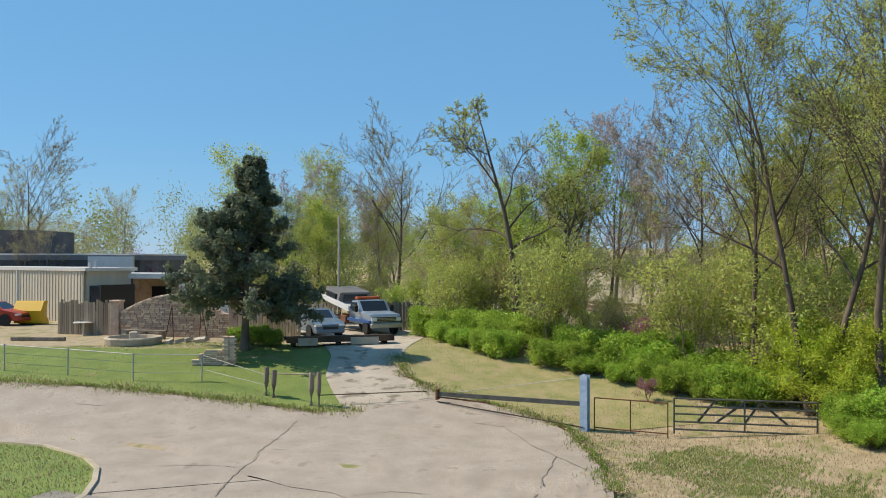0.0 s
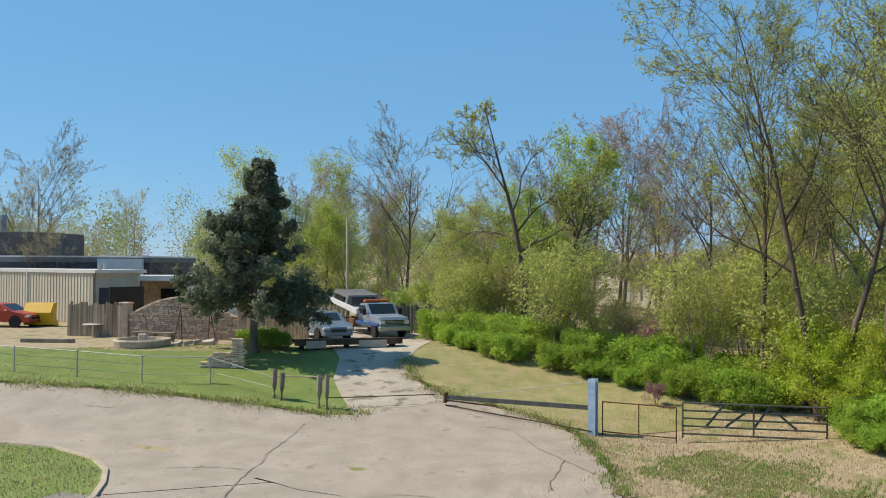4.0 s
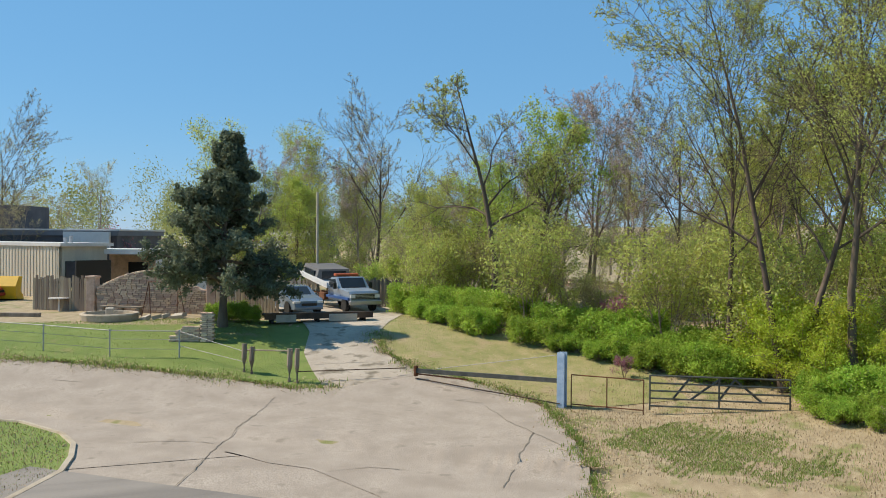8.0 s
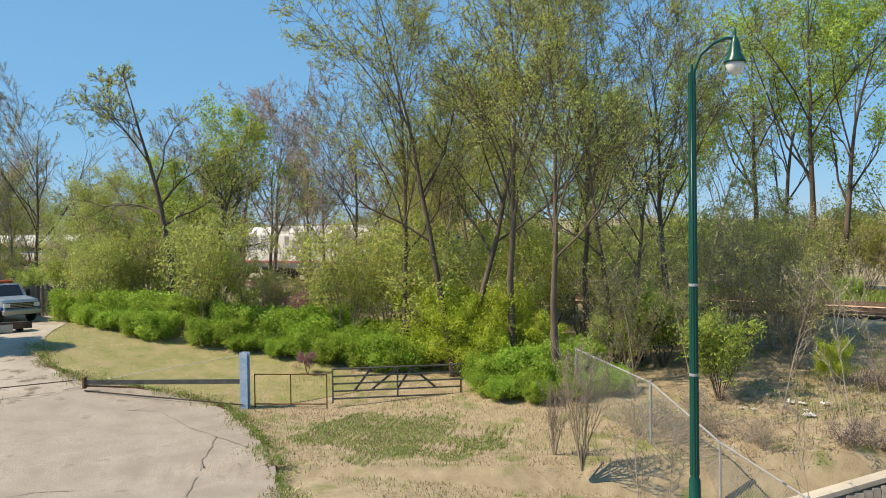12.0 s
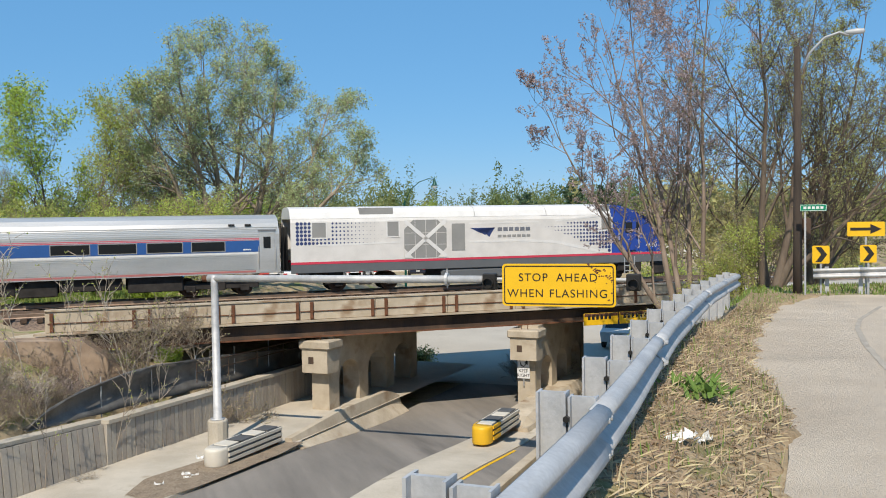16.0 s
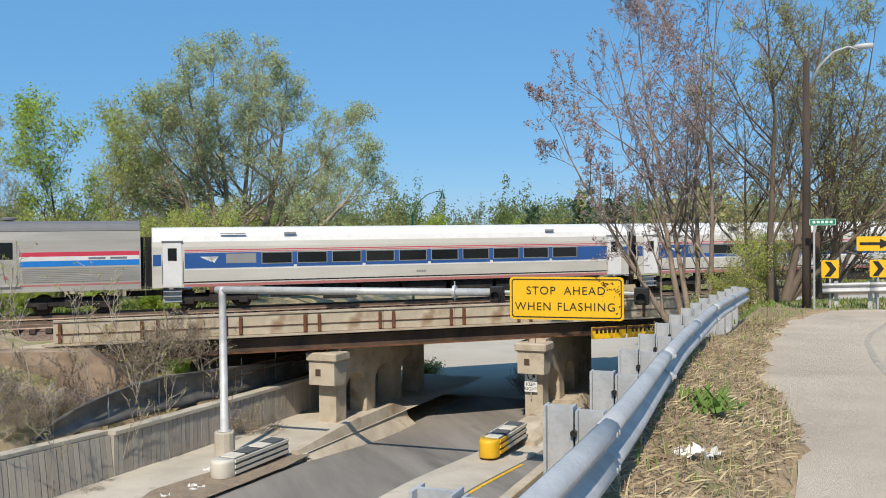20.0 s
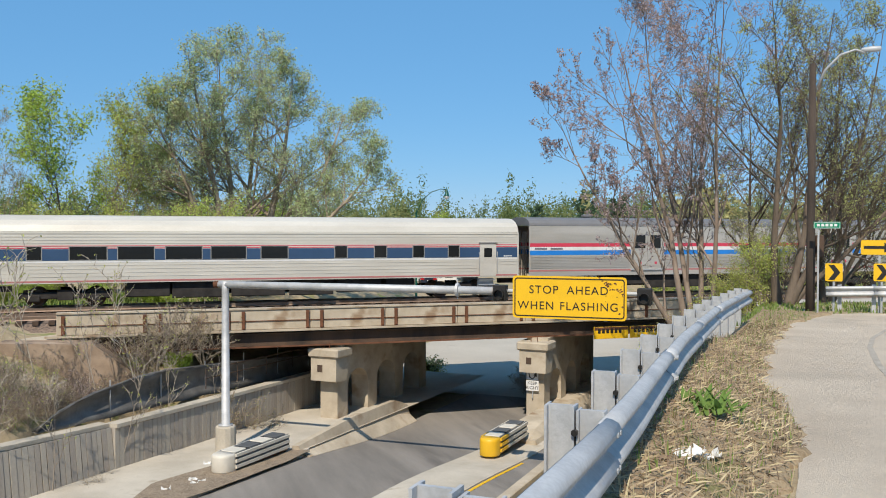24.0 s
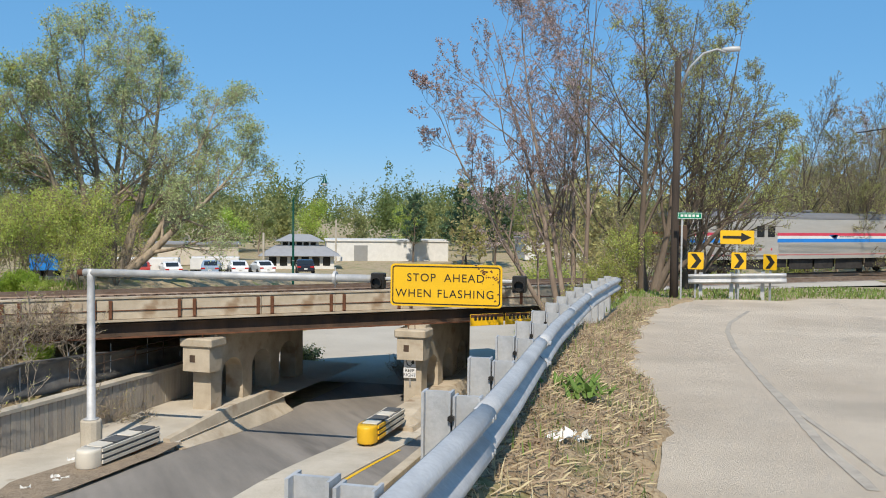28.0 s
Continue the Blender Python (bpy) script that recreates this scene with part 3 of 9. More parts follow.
def tree_meshes(seed, H, r0, stems=1, clear=0.3, counts=(9, 6, 5, 4), angle=(50, 42, 40, 40), ratio=(0.5, 0.5, 0.5, 0.45), up=0.12, wob=0.16, leaves=4, size=0.12, scatter=0.18, lean=0.1, tip=0.35, droop=0.0, toward=None, taper=0.75, low=False, thin=0.011, ragged=(0.75, 1.2)):
    """Trunk and limbs, level by level, and leaves about the last twigs."""
    rng = np.random.default_rng(seed)

    def polyline(start, D, L, k, wobble, lift):
        n = len(start)
        P = np.empty((n, k, 3))
        P[:, 0] = start
        d = D.copy()
        for i in range(1, k):
            d = d + rng.normal(size=(n, 3)) * wobble + np.array([0, 0, lift])
            d /= np.linalg.norm(d, axis=1, keepdims=True)
            P[:, i] = P[:, i - 1] + d * (L / (k - 1))[:, None]
        return P
    az = rng.uniform(0, 6.283, stems)
    D = np.stack([np.cos(az) * lean, np.sin(az) * lean, np.ones(stems)], 1)
    if toward:
        az = np.radians([a for a, _, _ in toward])
        ln = np.array([b for _, b, _ in toward])
        D = np.stack([np.cos(az) * ln, np.sin(az) * ln, np.ones(stems)], 1)
    D /= np.linalg.norm(D, axis=1, keepdims=True)
    L = H * rng.uniform(0.85, 1.0, stems)
    if toward:
        L = H * np.array([c for _, _, c in toward])
    start = np.stack([np.cos(az) * r0 * (stems > 1), np.sin(az) * r0 * (stems > 1), np.zeros(stems) - 0.15], 1)
    ks = (6, 4, 3, 3, 3) if low else (9, 5, 4, 3, 3)
    P = polyline(start, D, L, ks[0], wob * 0.45, 0.05)
    rad = r0 * (1 - 0.93 * np.linspace(0, 1, ks[0])[None] ** 0.8) * rng.uniform(0.7, 1.0, (stems, 1))
    rad[:, 0] *= 1.35
    V, F, off = [], [], 0
    sides = (5, 3, 3, 3, 3) if low else (9, 5, 3, 3, 3)
    for lvl in range(len(counts) + 1):
        v, f = tubes(P, rad, sides[lvl])
        V.append(v)
        F.append(f + off)
        off += len(v)
        if lvl == len(counts):
            break
        n, k, _ = P.shape
        m = counts[lvl]
        t0 = clear if lvl == 0 else 0.25
        t = t0 + (1 - t0) * ((np.arange(m)[None] + rng.uniform(0, 1, (n, m))) / m) * 0.98
        pos = t * (k - 1)
        i = np.minimum(pos.astype(int), k - 2)
        fr = (pos - i)[..., None]
        idx = np.arange(n)[:, None]
        S = P[idx, i] * (1 - fr) + P[idx, i + 1] * fr
        tang = P[idx, i + 1] - P[idx, i]
        tang /= np.linalg.norm(tang, axis=2, keepdims=True) + 1e-9
        rr = rad[idx, i] * (1 - fr[..., 0]) + rad[idx, i + 1] * fr[..., 0]
        side = np.cross(tang, rng.normal(size=tang.shape))
        side /= np.linalg.norm(side, axis=2, keepdims=True) + 1e-9
        a = np.radians(angle[lvl] * rng.uniform(0.7, 1.25, (n, m, 1)))
        D = (tang * np.cos(a) + side * np.sin(a)).reshape(-1, 3)
        shape = (1.15 - taper * t) if lvl == 0 else (1.1 - 0.55 * t)
        L = (np.repeat(L[:, None], m, 1) * ratio[lvl] * shape * rng.uniform(*(ragged if lvl == 0 else (0.75, 1.2)), (n, m))).reshape(-1)
        kk = ks[lvl + 1]
        P = polyline(S.reshape(-1, 3), D, L, kk, wob, up - (droop if lvl >= 1 else 0))
        r1 = np.maximum((rr * (0.55 if lvl == 0 else 0.6)).reshape(-1), thin)
        rad = r1[:, None] * (1 - 0.75 * np.linspace(0, 1, kk)[None])
    wood = (np.concatenate(V), np.concatenate(F))
    n, k, _ = P.shape
    if leaves:
        t = rng.uniform(tip, 1.05, (n, leaves)) * (k - 1)
        i = np.minimum(t.astype(int), k - 2)
        fr = (t - i)[..., None]
        idx = np.arange(n)[:, None]
        C = (P[idx, i] * (1 - fr) + P[idx, i + 1] * fr).reshape(-1, 3) + rng.normal(size=(n * leaves, 3)) * scatter
        leaf = leaf_quads(rng, C, size)
    else:
        leaf = None
    return wood, leaf


def tree_kind(name, label, category, bark, leaf, group="", **kw):
    wood, lv = tree_meshes(**kw)
    ob = thing(name, label, category, pose(0, 0, -500), group)
    part("trunk", mesh_of("trunk", *wood), M[bark], ob, smooth=True)
    if lv is not None:
        part("crown", mesh_of("crown", *lv), M[leaf], ob)
    return ob


USED = set()


def plant(ob, x, y, scale=1.0, turn=0.0, z=None, label="", sz=None):
    z = ground_at(x, y) if z is None else z
    m = pose(x, y, z, 0, 0, turn) @ Matrix.Diagonal((scale, scale, sz or scale, 1))
    if ob.name in USED:
        o = copy_thing(ob, m)
    else:
        USED.add(ob.name)
        ob.matrix_basis = m
        o = ob
    if label:
        o["label"] = label
    return o


bare_a = tree_kind("tree", "nearly bare grey tree with olive buds", "tree", "bark", "leaf_olive", "woodland trees", seed=13, H=14, r0=0.2, clear=0.3, counts=(9, 7, 5, 4), leaves=2, size=0.07, angle=(42, 40, 38, 38))
thicket = tree_kind("bush", "thicket of bare stems with a haze of young leaves", "bush", "bark", "leaf_spring", "understorey", seed=16, H=5.0, r0=0.035, stems=8, lean=0.35, clear=0.2, counts=(5, 4, 3), ratio=(0.45, 0.5, 0.5), angle=(35, 40, 40), leaves=11, size=0.075, scatter=0.22, low=True)
shrub = tree_kind("shrub", "bright green honeysuckle shrub in full leaf", "shrub", "bark", "leaf_shrub", "shrubs", seed=17, H=2.4, r0=0.03, stems=12, lean=0.7, clear=0.08, counts=(6, 4, 3), ratio=(0.55, 0.55, 0.5), leaves=13, size=0.085, scatter=0.19, up=0.1, low=True)
lime = tree_kind("shrub", "tall lime-green shrub in new leaf", "shrub", "bark", "leaf_lime", "shrubs", seed=18, H=4.6, r0=0.05, stems=8, lean=0.4, clear=0.08, counts=(7, 4, 3), ratio=(0.42, 0.5, 0.5), leaves=15, size=0.08, scatter=0.22, low=True)
silver = tree_kind("tree", "spreading tree with heavy low limbs and silvery spring leaves", "tree", "bark", "leaf_silver", "", seed=21, H=17.0, r0=0.42, stems=7, clear=0.22, counts=(13, 8, 6, 4), leaves=4, size=0.08, scatter=0.22, ratio=(0.4, 0.52, 0.5, 0.5), up=0.07, wob=0.16, thin=0.014, toward=((100, 0.05, 1.0), (150, 0.2, 0.92), (190, 0.36, 0.88), (200, 0.62, 0.78), (10, 0.28, 0.9), (0, 0.85, 0.86), (-20, 1.5, 0.72)))
budtree = tree_kind("tree", "bare multi-stemmed tree with reddish buds", "tree", "bark", "leaf_bud", "", seed=22, H=15, r0=0.17, stems=5, clear=0.2, counts=(11, 6, 5, 3), leaves=5, size=0.05, scatter=0.05, angle=(40, 40, 40, 40), ratio=(0.34, 0.5, 0.5, 0.5), taper=0.5, toward=((140, 0.04, 0.98), (150, 0.2, 0.92), (-30, 0.12, 1.0), (160, 0.42, 0.72), (60, 0.15, 0.9)))
olive_t = tree_kind("tree", "dark-stemmed tree with a fine olive haze of buds", "tree", "bark_dark", "leaf_haze", "", seed=23, H=12, r0=0.19, stems=4, clear=0.15, counts=(13, 8, 5, 4), leaves=2, size=0.045, scatter=0.08, angle=(44, 42, 40, 40), ratio=(0.4, 0.5, 0.5, 0.45), toward=((-39, 0.2, 1.0), (-39, 0.55, 0.9), (141, 0.08, 0.98), (-20, 0.95, 0.72)))
redbud = tree_kind("redbud", "small redbud tree in magenta bloom", "tree", "bark_dark", "leaf_redbud", "", seed=24, H=4.0, r0=0.08, stems=3, lean=0.4, clear=0.2, counts=(6, 5, 4), ratio=(0.5, 0.5, 0.5), leaves=8, size=0.09)
far_a = tree_kind("tree", "distant spring tree in pale leaf", "tree", "bark", "leaf_far", "far trees", seed=25, H=13, r0=0.25, clear=0.2, counts=(10, 6, 4), ratio=(0.5, 0.5, 0.5), leaves=14, size=0.2, scatter=0.55)
far_b = tree_kind("tree", "distant round tree in green leaf", "tree", "bark_dark", "leaf_green", "far trees", seed=26, H=12, r0=0.25, clear=0.15, counts=(10, 6, 4), ratio=(0.5, 0.5, 0.5), leaves=14, size=0.2, scatter=0.6)

vase_bare = tree_kind("tree", "dark-trunked tree with a fan of bare ascending branches", "tree", "bark_dark", "leaf_olive", "woodland trees", seed=71, H=14, r0=0.25, clear=0.3, counts=(12, 8, 6, 4), angle=(40, 36, 36, 40), ratio=(0.54, 0.5, 0.46, 0.45), taper=0.42, up=0.07, wob=0.13, leaves=1, size=0.06, scatter=0.05, thin=0.014)
purple_bare = tree_kind("tree", "grey tree with a haze of purplish buds", "tree", "bark", "leaf_bud", "woodland trees", seed=72, H=13, r0=0.2, clear=0.3, counts=(10, 7, 6, 4), angle=(36, 36, 38, 40), ratio=(0.52, 0.5, 0.46, 0.45), taper=0.5, up=0.08, leaves=2, size=0.06, scatter=0.06, thin=0.013)
mid_spring = tree_kind("tree", "woodland tree hazed with yellow-green young leaves", "tree", "bark", "leaf_spring", "woodland trees", seed=31, H=14, r0=0.17, clear=0.2, counts=(12, 7, 5, 3), ratio=(0.44, 0.5, 0.5, 0.5), angle=(44, 42, 40, 40), leaves=6, size=0.085, scatter=0.28, thin=0.013)
mid_bare = tree_kind("tree", "bare grey-brown woodland tree in bud", "tree", "bark", "leaf_olive", "woodland trees", seed=32, H=15, r0=0.19, clear=0.25, counts=(11, 7, 6, 3), ratio=(0.44, 0.5, 0.5, 0.5), angle=(40, 40, 40, 40), leaves=2, size=0.06, scatter=0.12, thin=0.013)
mid_green = tree_kind("tree", "woodland tree in fresh green leaf", "tree", "bark_dark", "leaf_green", "woodland trees", seed=33, H=13.5, r0=0.2, clear=0.22, counts=(11, 7, 5, 3), ratio=(0.46, 0.5, 0.5, 0.5), leaves=7, size=0.10, scatter=0.32, thin=0.013)
tall_green = tree_kind("tree", "tall tree with billowing fresh green leaf clumps", "tree", "bark_dark", "leaf_green", "embankment trees", seed=73, H=20, r0=0.34, stems=2, clear=0.3, counts=(10, 7, 5, 4), toward=((200, 0.07, 1.0), (20, 0.2, 0.85)), angle=(42, 40, 38, 40), ratio=(0.48, 0.5, 0.46, 0.45), taper=0.45, leaves=8, size=0.11, scatter=0.3, thin=0.016)
hook_tree = tree_kind("tree", "crooked black-trunked tree almost bare of leaves", "tree", "bark_dark", "leaf_spring", "woodland trees", seed=74, H=12.8, r0=0.23, stems=2, clear=0.34, counts=(11, 7, 6, 4), toward=((245, 0.1, 1.0), (75, 0.4, 0.72)), wob=0.24, angle=(48, 42, 40, 40), ratio=(0.42, 0.5, 0.5, 0.5), leaves=2, size=0.06, scatter=0.05, thin=0.013)
grove_a = tree_kind("tree", "tall slender tree with ascending branches and yellowish buds", "tree", "bark_dark", "leaf_spring", "gate grove", seed=75, H=17, r0=0.2, clear=0.32, counts=(15, 8, 6, 4), toward=((223, 0.1, 1.0),), angle=(36, 38, 38, 40), ratio=(0.42, 0.5, 0.5, 0.45), taper=0.5, leaves=4, size=0.055, scatter=0.09)
grove_b = tree_kind("tree", "tall forked tree with pale young leaves over the farm gate", "tree", "bark_dark", "leaf_spring", "gate grove", seed=76, H=18, r0=0.2, stems=2, clear=0.3, counts=(13, 8, 6, 4), toward=((223, 0.13, 1.0), (60, 0.05, 0.95)), angle=(42, 40, 38, 40), ratio=(0.42, 0.5, 0.5, 0.45), taper=0.45, leaves=5, size=0.06, scatter=0.1)
pole_tree = tree_kind("tree", "thin straight young woodland tree", "tree", "bark", "leaf_spring", "young trees", seed=77, H=9, r0=0.075, clear=0.35, counts=(13, 5, 4), angle=(48, 42, 40), ratio=(0.3, 0.5, 0.5), leaves=3, size=0.06, scatter=0.06, low=True, lean=0.06)
thicket_green = tree_kind("bush", "understorey bush in fresh green leaf", "bush", "bark_dark", "leaf_green", "understorey", seed=46, H=4.2, r0=0.035, stems=9, lean=0.45, clear=0.15, counts=(6, 4, 3), ratio=(0.45, 0.5, 0.5), angle=(38, 42, 40), leaves=9, size=0.085, scatter=0.2, low=True)
whips = tree_kind("sapling", "clump of bare upright sapling whips", "sapling", "bark", "leaf_bud", "saplings", seed=47, H=3.6, r0=0.022, stems=14, lean=0.13, clear=0.2, counts=(9, 4), ratio=(0.36, 0.5), angle=(24, 30), leaves=1, size=0.025, scatter=0.02, low=True, thin=0.007)
thicket_brown = tree_kind("bush", "tangle of bare brown understorey stems in bud", "bush", "bark", "leaf_olive", "understorey", seed=37, H=5.0, r0=0.03, stems=9, lean=0.4, clear=0.15, counts=(6, 4, 3), ratio=(0.45, 0.5, 0.5), angle=(35, 40, 40), leaves=4, size=0.05, scatter=0.14, low=True)
twigs = tree_kind("bush", "bare brambles and twigs above the wall", "bush", "bark", "leaf_olive", "brambles", seed=38, H=2.2, r0=0.013, stems=11, lean=0.7, clear=0.15, counts=(6, 4), ratio=(0.5, 0.5), angle=(45, 45), leaves=1, size=0.03, scatter=0.03, wob=0.3, low=True)
sapling = tree_kind("sapling", "thin bare sapling on the dry bank", "sapling", "bark_pale", "leaf_spring", "saplings", seed=34, H=3.6, r0=0.022, clear=0.3, counts=(9, 4), ratio=(0.42, 0.5), angle=(40, 40), leaves=2, size=0.035, scatter=0.03, low=True)
brush = tree_kind("brush", "tangle of dry brown stems and brambles", "bush", "bark_pale", "leaf_dry", "dry brush", seed=35, H=1.7, r0=0.014, stems=14, lean=0.7, clear=0.1, counts=(6, 4), ratio=(0.5, 0.5), leaves=1, size=0.04, scatter=0.08, low=True, thin=0.006)
pine = tree_kind("pine", "dark distant pine tree", "tree", "bark_dark", "leaf_pine", "pines", seed=36, H=13, r0=0.25, clear=0.25, counts=(30, 6, 4), ratio=(0.34, 0.42, 0.45), ragged=(0.4, 1.3), angle=(76, 46, 40), leaves=8, size=0.17, scatter=0.14, lean=0.05)

rr = random.Random(5)
# woodland between lot and railway
DIRECTED = (silver, budtree, olive_t, hook_tree, grove_a, grove_b, tall_green)
for x, y, kind_of, sc in [(-84.6, -8.3, vase_bare, 0.93), (-87.4, -10.4, mid_bare, 0.81), (-65.3, 9.5, mid_spring, 0.94), (-68.8, 12.9, mid_bare, 0.87), (-64.2, 15.2, mid_spring, 0.99), (-67.7, 17.6, mid_bare, 0.93), (-59.5, 17.3, vase_bare, 0.94), (-49.2, 16.8, mid_spring, 0.6), (-47.7, 18.1, mid_spring, 0.56), (-41.8, 19.2, hook_tree, 1.0), (-43.7, 22.1, mid_green, 0.79), (-46.2, 19.1, mid_green, 0.77), (-49.4, 21.7, mid_bare, 0.81), (-48.5, 28.1, purple_bare, 1.01), (-51.1, 27.5, purple_bare, 1.01), (-48.9, 31.2, mid_bare, 0.85), (-40.8, 28.9, vase_bare, 0.84), (-43.8, 33.3, mid_spring, 0.78), (-34.2, 27.7, mid_spring, 0.71), (-37.7, 20.6, pole_tree, 0.74), (-33.5, 21.9, pole_tree, 0.83), (-34.6, 23.7, pole_tree, 0.89), (-37.7, 22.7, pole_tree, 0.77), (-33.0, 24.4, pole_tree, 0.87), (-30.9, 23.8, pole_tree, 0.83), (-39.6, 19.1, pole_tree, 0.71), (-25.2, 22.9, grove_b, 0.87), (-23.0, 23.7, grove_a, 0.92), (-20.2, 22.9, grove_a, 0.86), (-28.0, 22.6, grove_a, 0.82), (-20.7, 27.0, grove_b, 0.81), (-23.5, 28.6, grove_a, 0.86), (-20.8, 30.6, vase_bare, 0.98), (-28.8, 24.8, mid_bare, 0.94), (-30.6, 28.7, mid_spring, 0.98), (-28.3, 31.0, mid_spring, 1.01), (-24.7, 34.0, mid_bare, 0.79), (-29.2, 34.3, mid_green, 1.02), (-20.2, 32.2, pole_tree, 1.09), (-18.3, 32.1, pole_tree, 0.94), (-18.4, 24.9, pole_tree, 1.01), (-20.9, 34.1, pole_tree, 1.21)]:
    plant(kind_of, x, y, sc, rr.uniform(-14, 14) if kind_of in DIRECTED else rr.uniform(0, 360))


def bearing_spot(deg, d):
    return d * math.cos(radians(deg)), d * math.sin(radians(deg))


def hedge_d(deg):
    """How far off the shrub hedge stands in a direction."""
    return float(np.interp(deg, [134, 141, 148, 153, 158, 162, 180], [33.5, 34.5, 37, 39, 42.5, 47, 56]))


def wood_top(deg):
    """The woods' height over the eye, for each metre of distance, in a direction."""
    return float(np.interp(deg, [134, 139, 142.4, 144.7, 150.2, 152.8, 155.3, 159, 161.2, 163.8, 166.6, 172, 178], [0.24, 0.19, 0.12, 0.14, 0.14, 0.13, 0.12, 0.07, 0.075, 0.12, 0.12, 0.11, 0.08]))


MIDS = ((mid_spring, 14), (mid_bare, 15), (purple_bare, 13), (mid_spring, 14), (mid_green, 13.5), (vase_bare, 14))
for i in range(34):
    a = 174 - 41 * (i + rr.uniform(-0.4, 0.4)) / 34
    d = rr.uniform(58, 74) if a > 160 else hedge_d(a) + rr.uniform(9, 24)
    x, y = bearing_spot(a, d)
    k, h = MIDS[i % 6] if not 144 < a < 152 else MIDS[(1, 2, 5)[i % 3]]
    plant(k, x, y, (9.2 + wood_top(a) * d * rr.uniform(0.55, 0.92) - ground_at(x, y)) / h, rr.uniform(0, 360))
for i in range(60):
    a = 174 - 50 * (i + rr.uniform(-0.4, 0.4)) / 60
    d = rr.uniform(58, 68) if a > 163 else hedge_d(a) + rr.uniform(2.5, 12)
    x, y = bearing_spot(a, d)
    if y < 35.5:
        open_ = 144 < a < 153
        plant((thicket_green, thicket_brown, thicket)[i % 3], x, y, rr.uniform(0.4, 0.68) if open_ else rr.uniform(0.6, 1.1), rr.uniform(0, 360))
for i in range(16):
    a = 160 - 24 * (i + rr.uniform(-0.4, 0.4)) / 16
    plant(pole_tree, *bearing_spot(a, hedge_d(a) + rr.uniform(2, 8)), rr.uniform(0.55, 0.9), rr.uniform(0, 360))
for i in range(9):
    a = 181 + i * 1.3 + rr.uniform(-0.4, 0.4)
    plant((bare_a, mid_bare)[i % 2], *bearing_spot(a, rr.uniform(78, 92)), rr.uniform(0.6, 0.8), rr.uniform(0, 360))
# honeysuckle hedge along the drive, in uneven tiers
hedge_line = np.array([(-46.2, 15.6), (-43.0, 15.0), (-38.8, 15.5), (-34.4, 18.2), (-31.4, 20.0), (-29.2, 21.3), (-27.0, 22.6)])
for tier, (n_, back, lo, hi) in enumerate(((24, 0.0, 0.5, 0.88), (18, 1.2, 0.75, 1.1), (9, 2.6, 0.85, 1.2))):
    for i in range(n_):
        t = (i + rr.uniform(-0.35, 0.35)) / (n_ - 1) * (len(hedge_line) - 1)
        x = float(np.interp(t, range(len(hedge_line)), hedge_line[:, 0]))
        y = float(np.interp(t, range(len(hedge_line)), hedge_line[:, 1]))
        if tier == 2 and t > 4:
            continue
        plant(thicket if tier and (i + tier) % 5 == 3 else shrub, x - 0.35 * back + rr.uniform(-0.3, 0.3), y + 0.9 * back + rr.uniform(-0.3, 0.3), rr.uniform(lo, hi), rr.uniform(0, 360))
for x, y, s in [(-27.2, 23.2, 0.72), (-25.9, 23.2, 0.92), (-24.9, 22.9, 0.85), (-24.3, 24.0, 1.0), (-23.4, 23.0, 0.62), (-27.8, 24.2, 0.6), (-22.5, 24.5, 0.7)]:
    plant(lime, x, y, s, rr.uniform(0, 360))
for x, y, s in [(-22.8, 22.2, 0.75), (-22.0, 22.8, 0.95), (-21.2, 22.3, 0.62), (-20.4, 23.0, 0.8), (-21.3, 21.4, 0.5), (-20.0, 21.9, 0.5), (-19.3, 22.9, 0.55), (-20.6, 24.2, 1.0), (-18.6, 24.0, 0.6), (-22.4, 21.6, 0.5)]:
    plant(shrub, x, y, s, rr.uniform(0, 360), label="green ivy and shrub mass under the tall trees")
plant(whips, -14.9, 17.8, 0.95, 0)
plant(whips, -16.1, 18.1, 0.6, 50)
for i in range(16):
    plant((thicket_brown, thicket_brown, thicket_brown, thicket_green)[i % 4], rr.uniform(-21, -15), rr.uniform(24.5, 34), rr.uniform(0.6, 1.1), rr.uniform(0, 360))
for i in range(9):
    plant(pole_tree, rr.uniform(-20, -13), rr.uniform(25, 34), rr.uniform(0.7, 1.2), rr.uniform(0, 360))
plant(redbud, -33.6, 21.4, 0.55, 30)
plant(redbud, -29.9, 19.0, 0.42, 130, label="small redbud sprig in pink bloom by the gate")
plant(redbud, -77, 0.5, 2.2, 60)
# dry bank between the ribbed wall and the railway
for x, y, s in [(-4.8, 27.5, 1.15), (-3.0, 29.3, 0.95), (-6.3, 28.0, 1.2), (-1.2, 31.5, 1.0), (-8.5, 25.5, 1.0), (-2.2, 33.5, 0.9), (-10.5, 24.0, 1.1), (0.6, 33.0, 0.9), (-5.5, 31.0, 1.1), (-7.5, 32.5, 0.8), (-11.5, 28.0, 1.0), (-13.0, 24.5, 1.1), (2.0, 34.8, 0.8), (-9.8, 20.4, 0.8), (-0.2, 34.6, 0.9), (-12.6, 17.2, 0.85), (-12.2, 17.6, 0.75), (-12.9, 17.5, 0.7)]:
    plant(sapling, x, y, s, rr.uniform(0, 360))
for i in range(13):
    plant(twigs, *from_road(rr.uniform(-5, 7), rr.uniform(-4.5, -0.9)), rr.uniform(0.5, 1.0), rr.uniform(0, 360), label="bare brambles and twigs above the wall")
for i in range(34):
    plant(brush, rr.uniform(-15, 0.0), rr.uniform(24.5, 36), rr.uniform(0.3, 0.7), rr.uniform(0, 360))
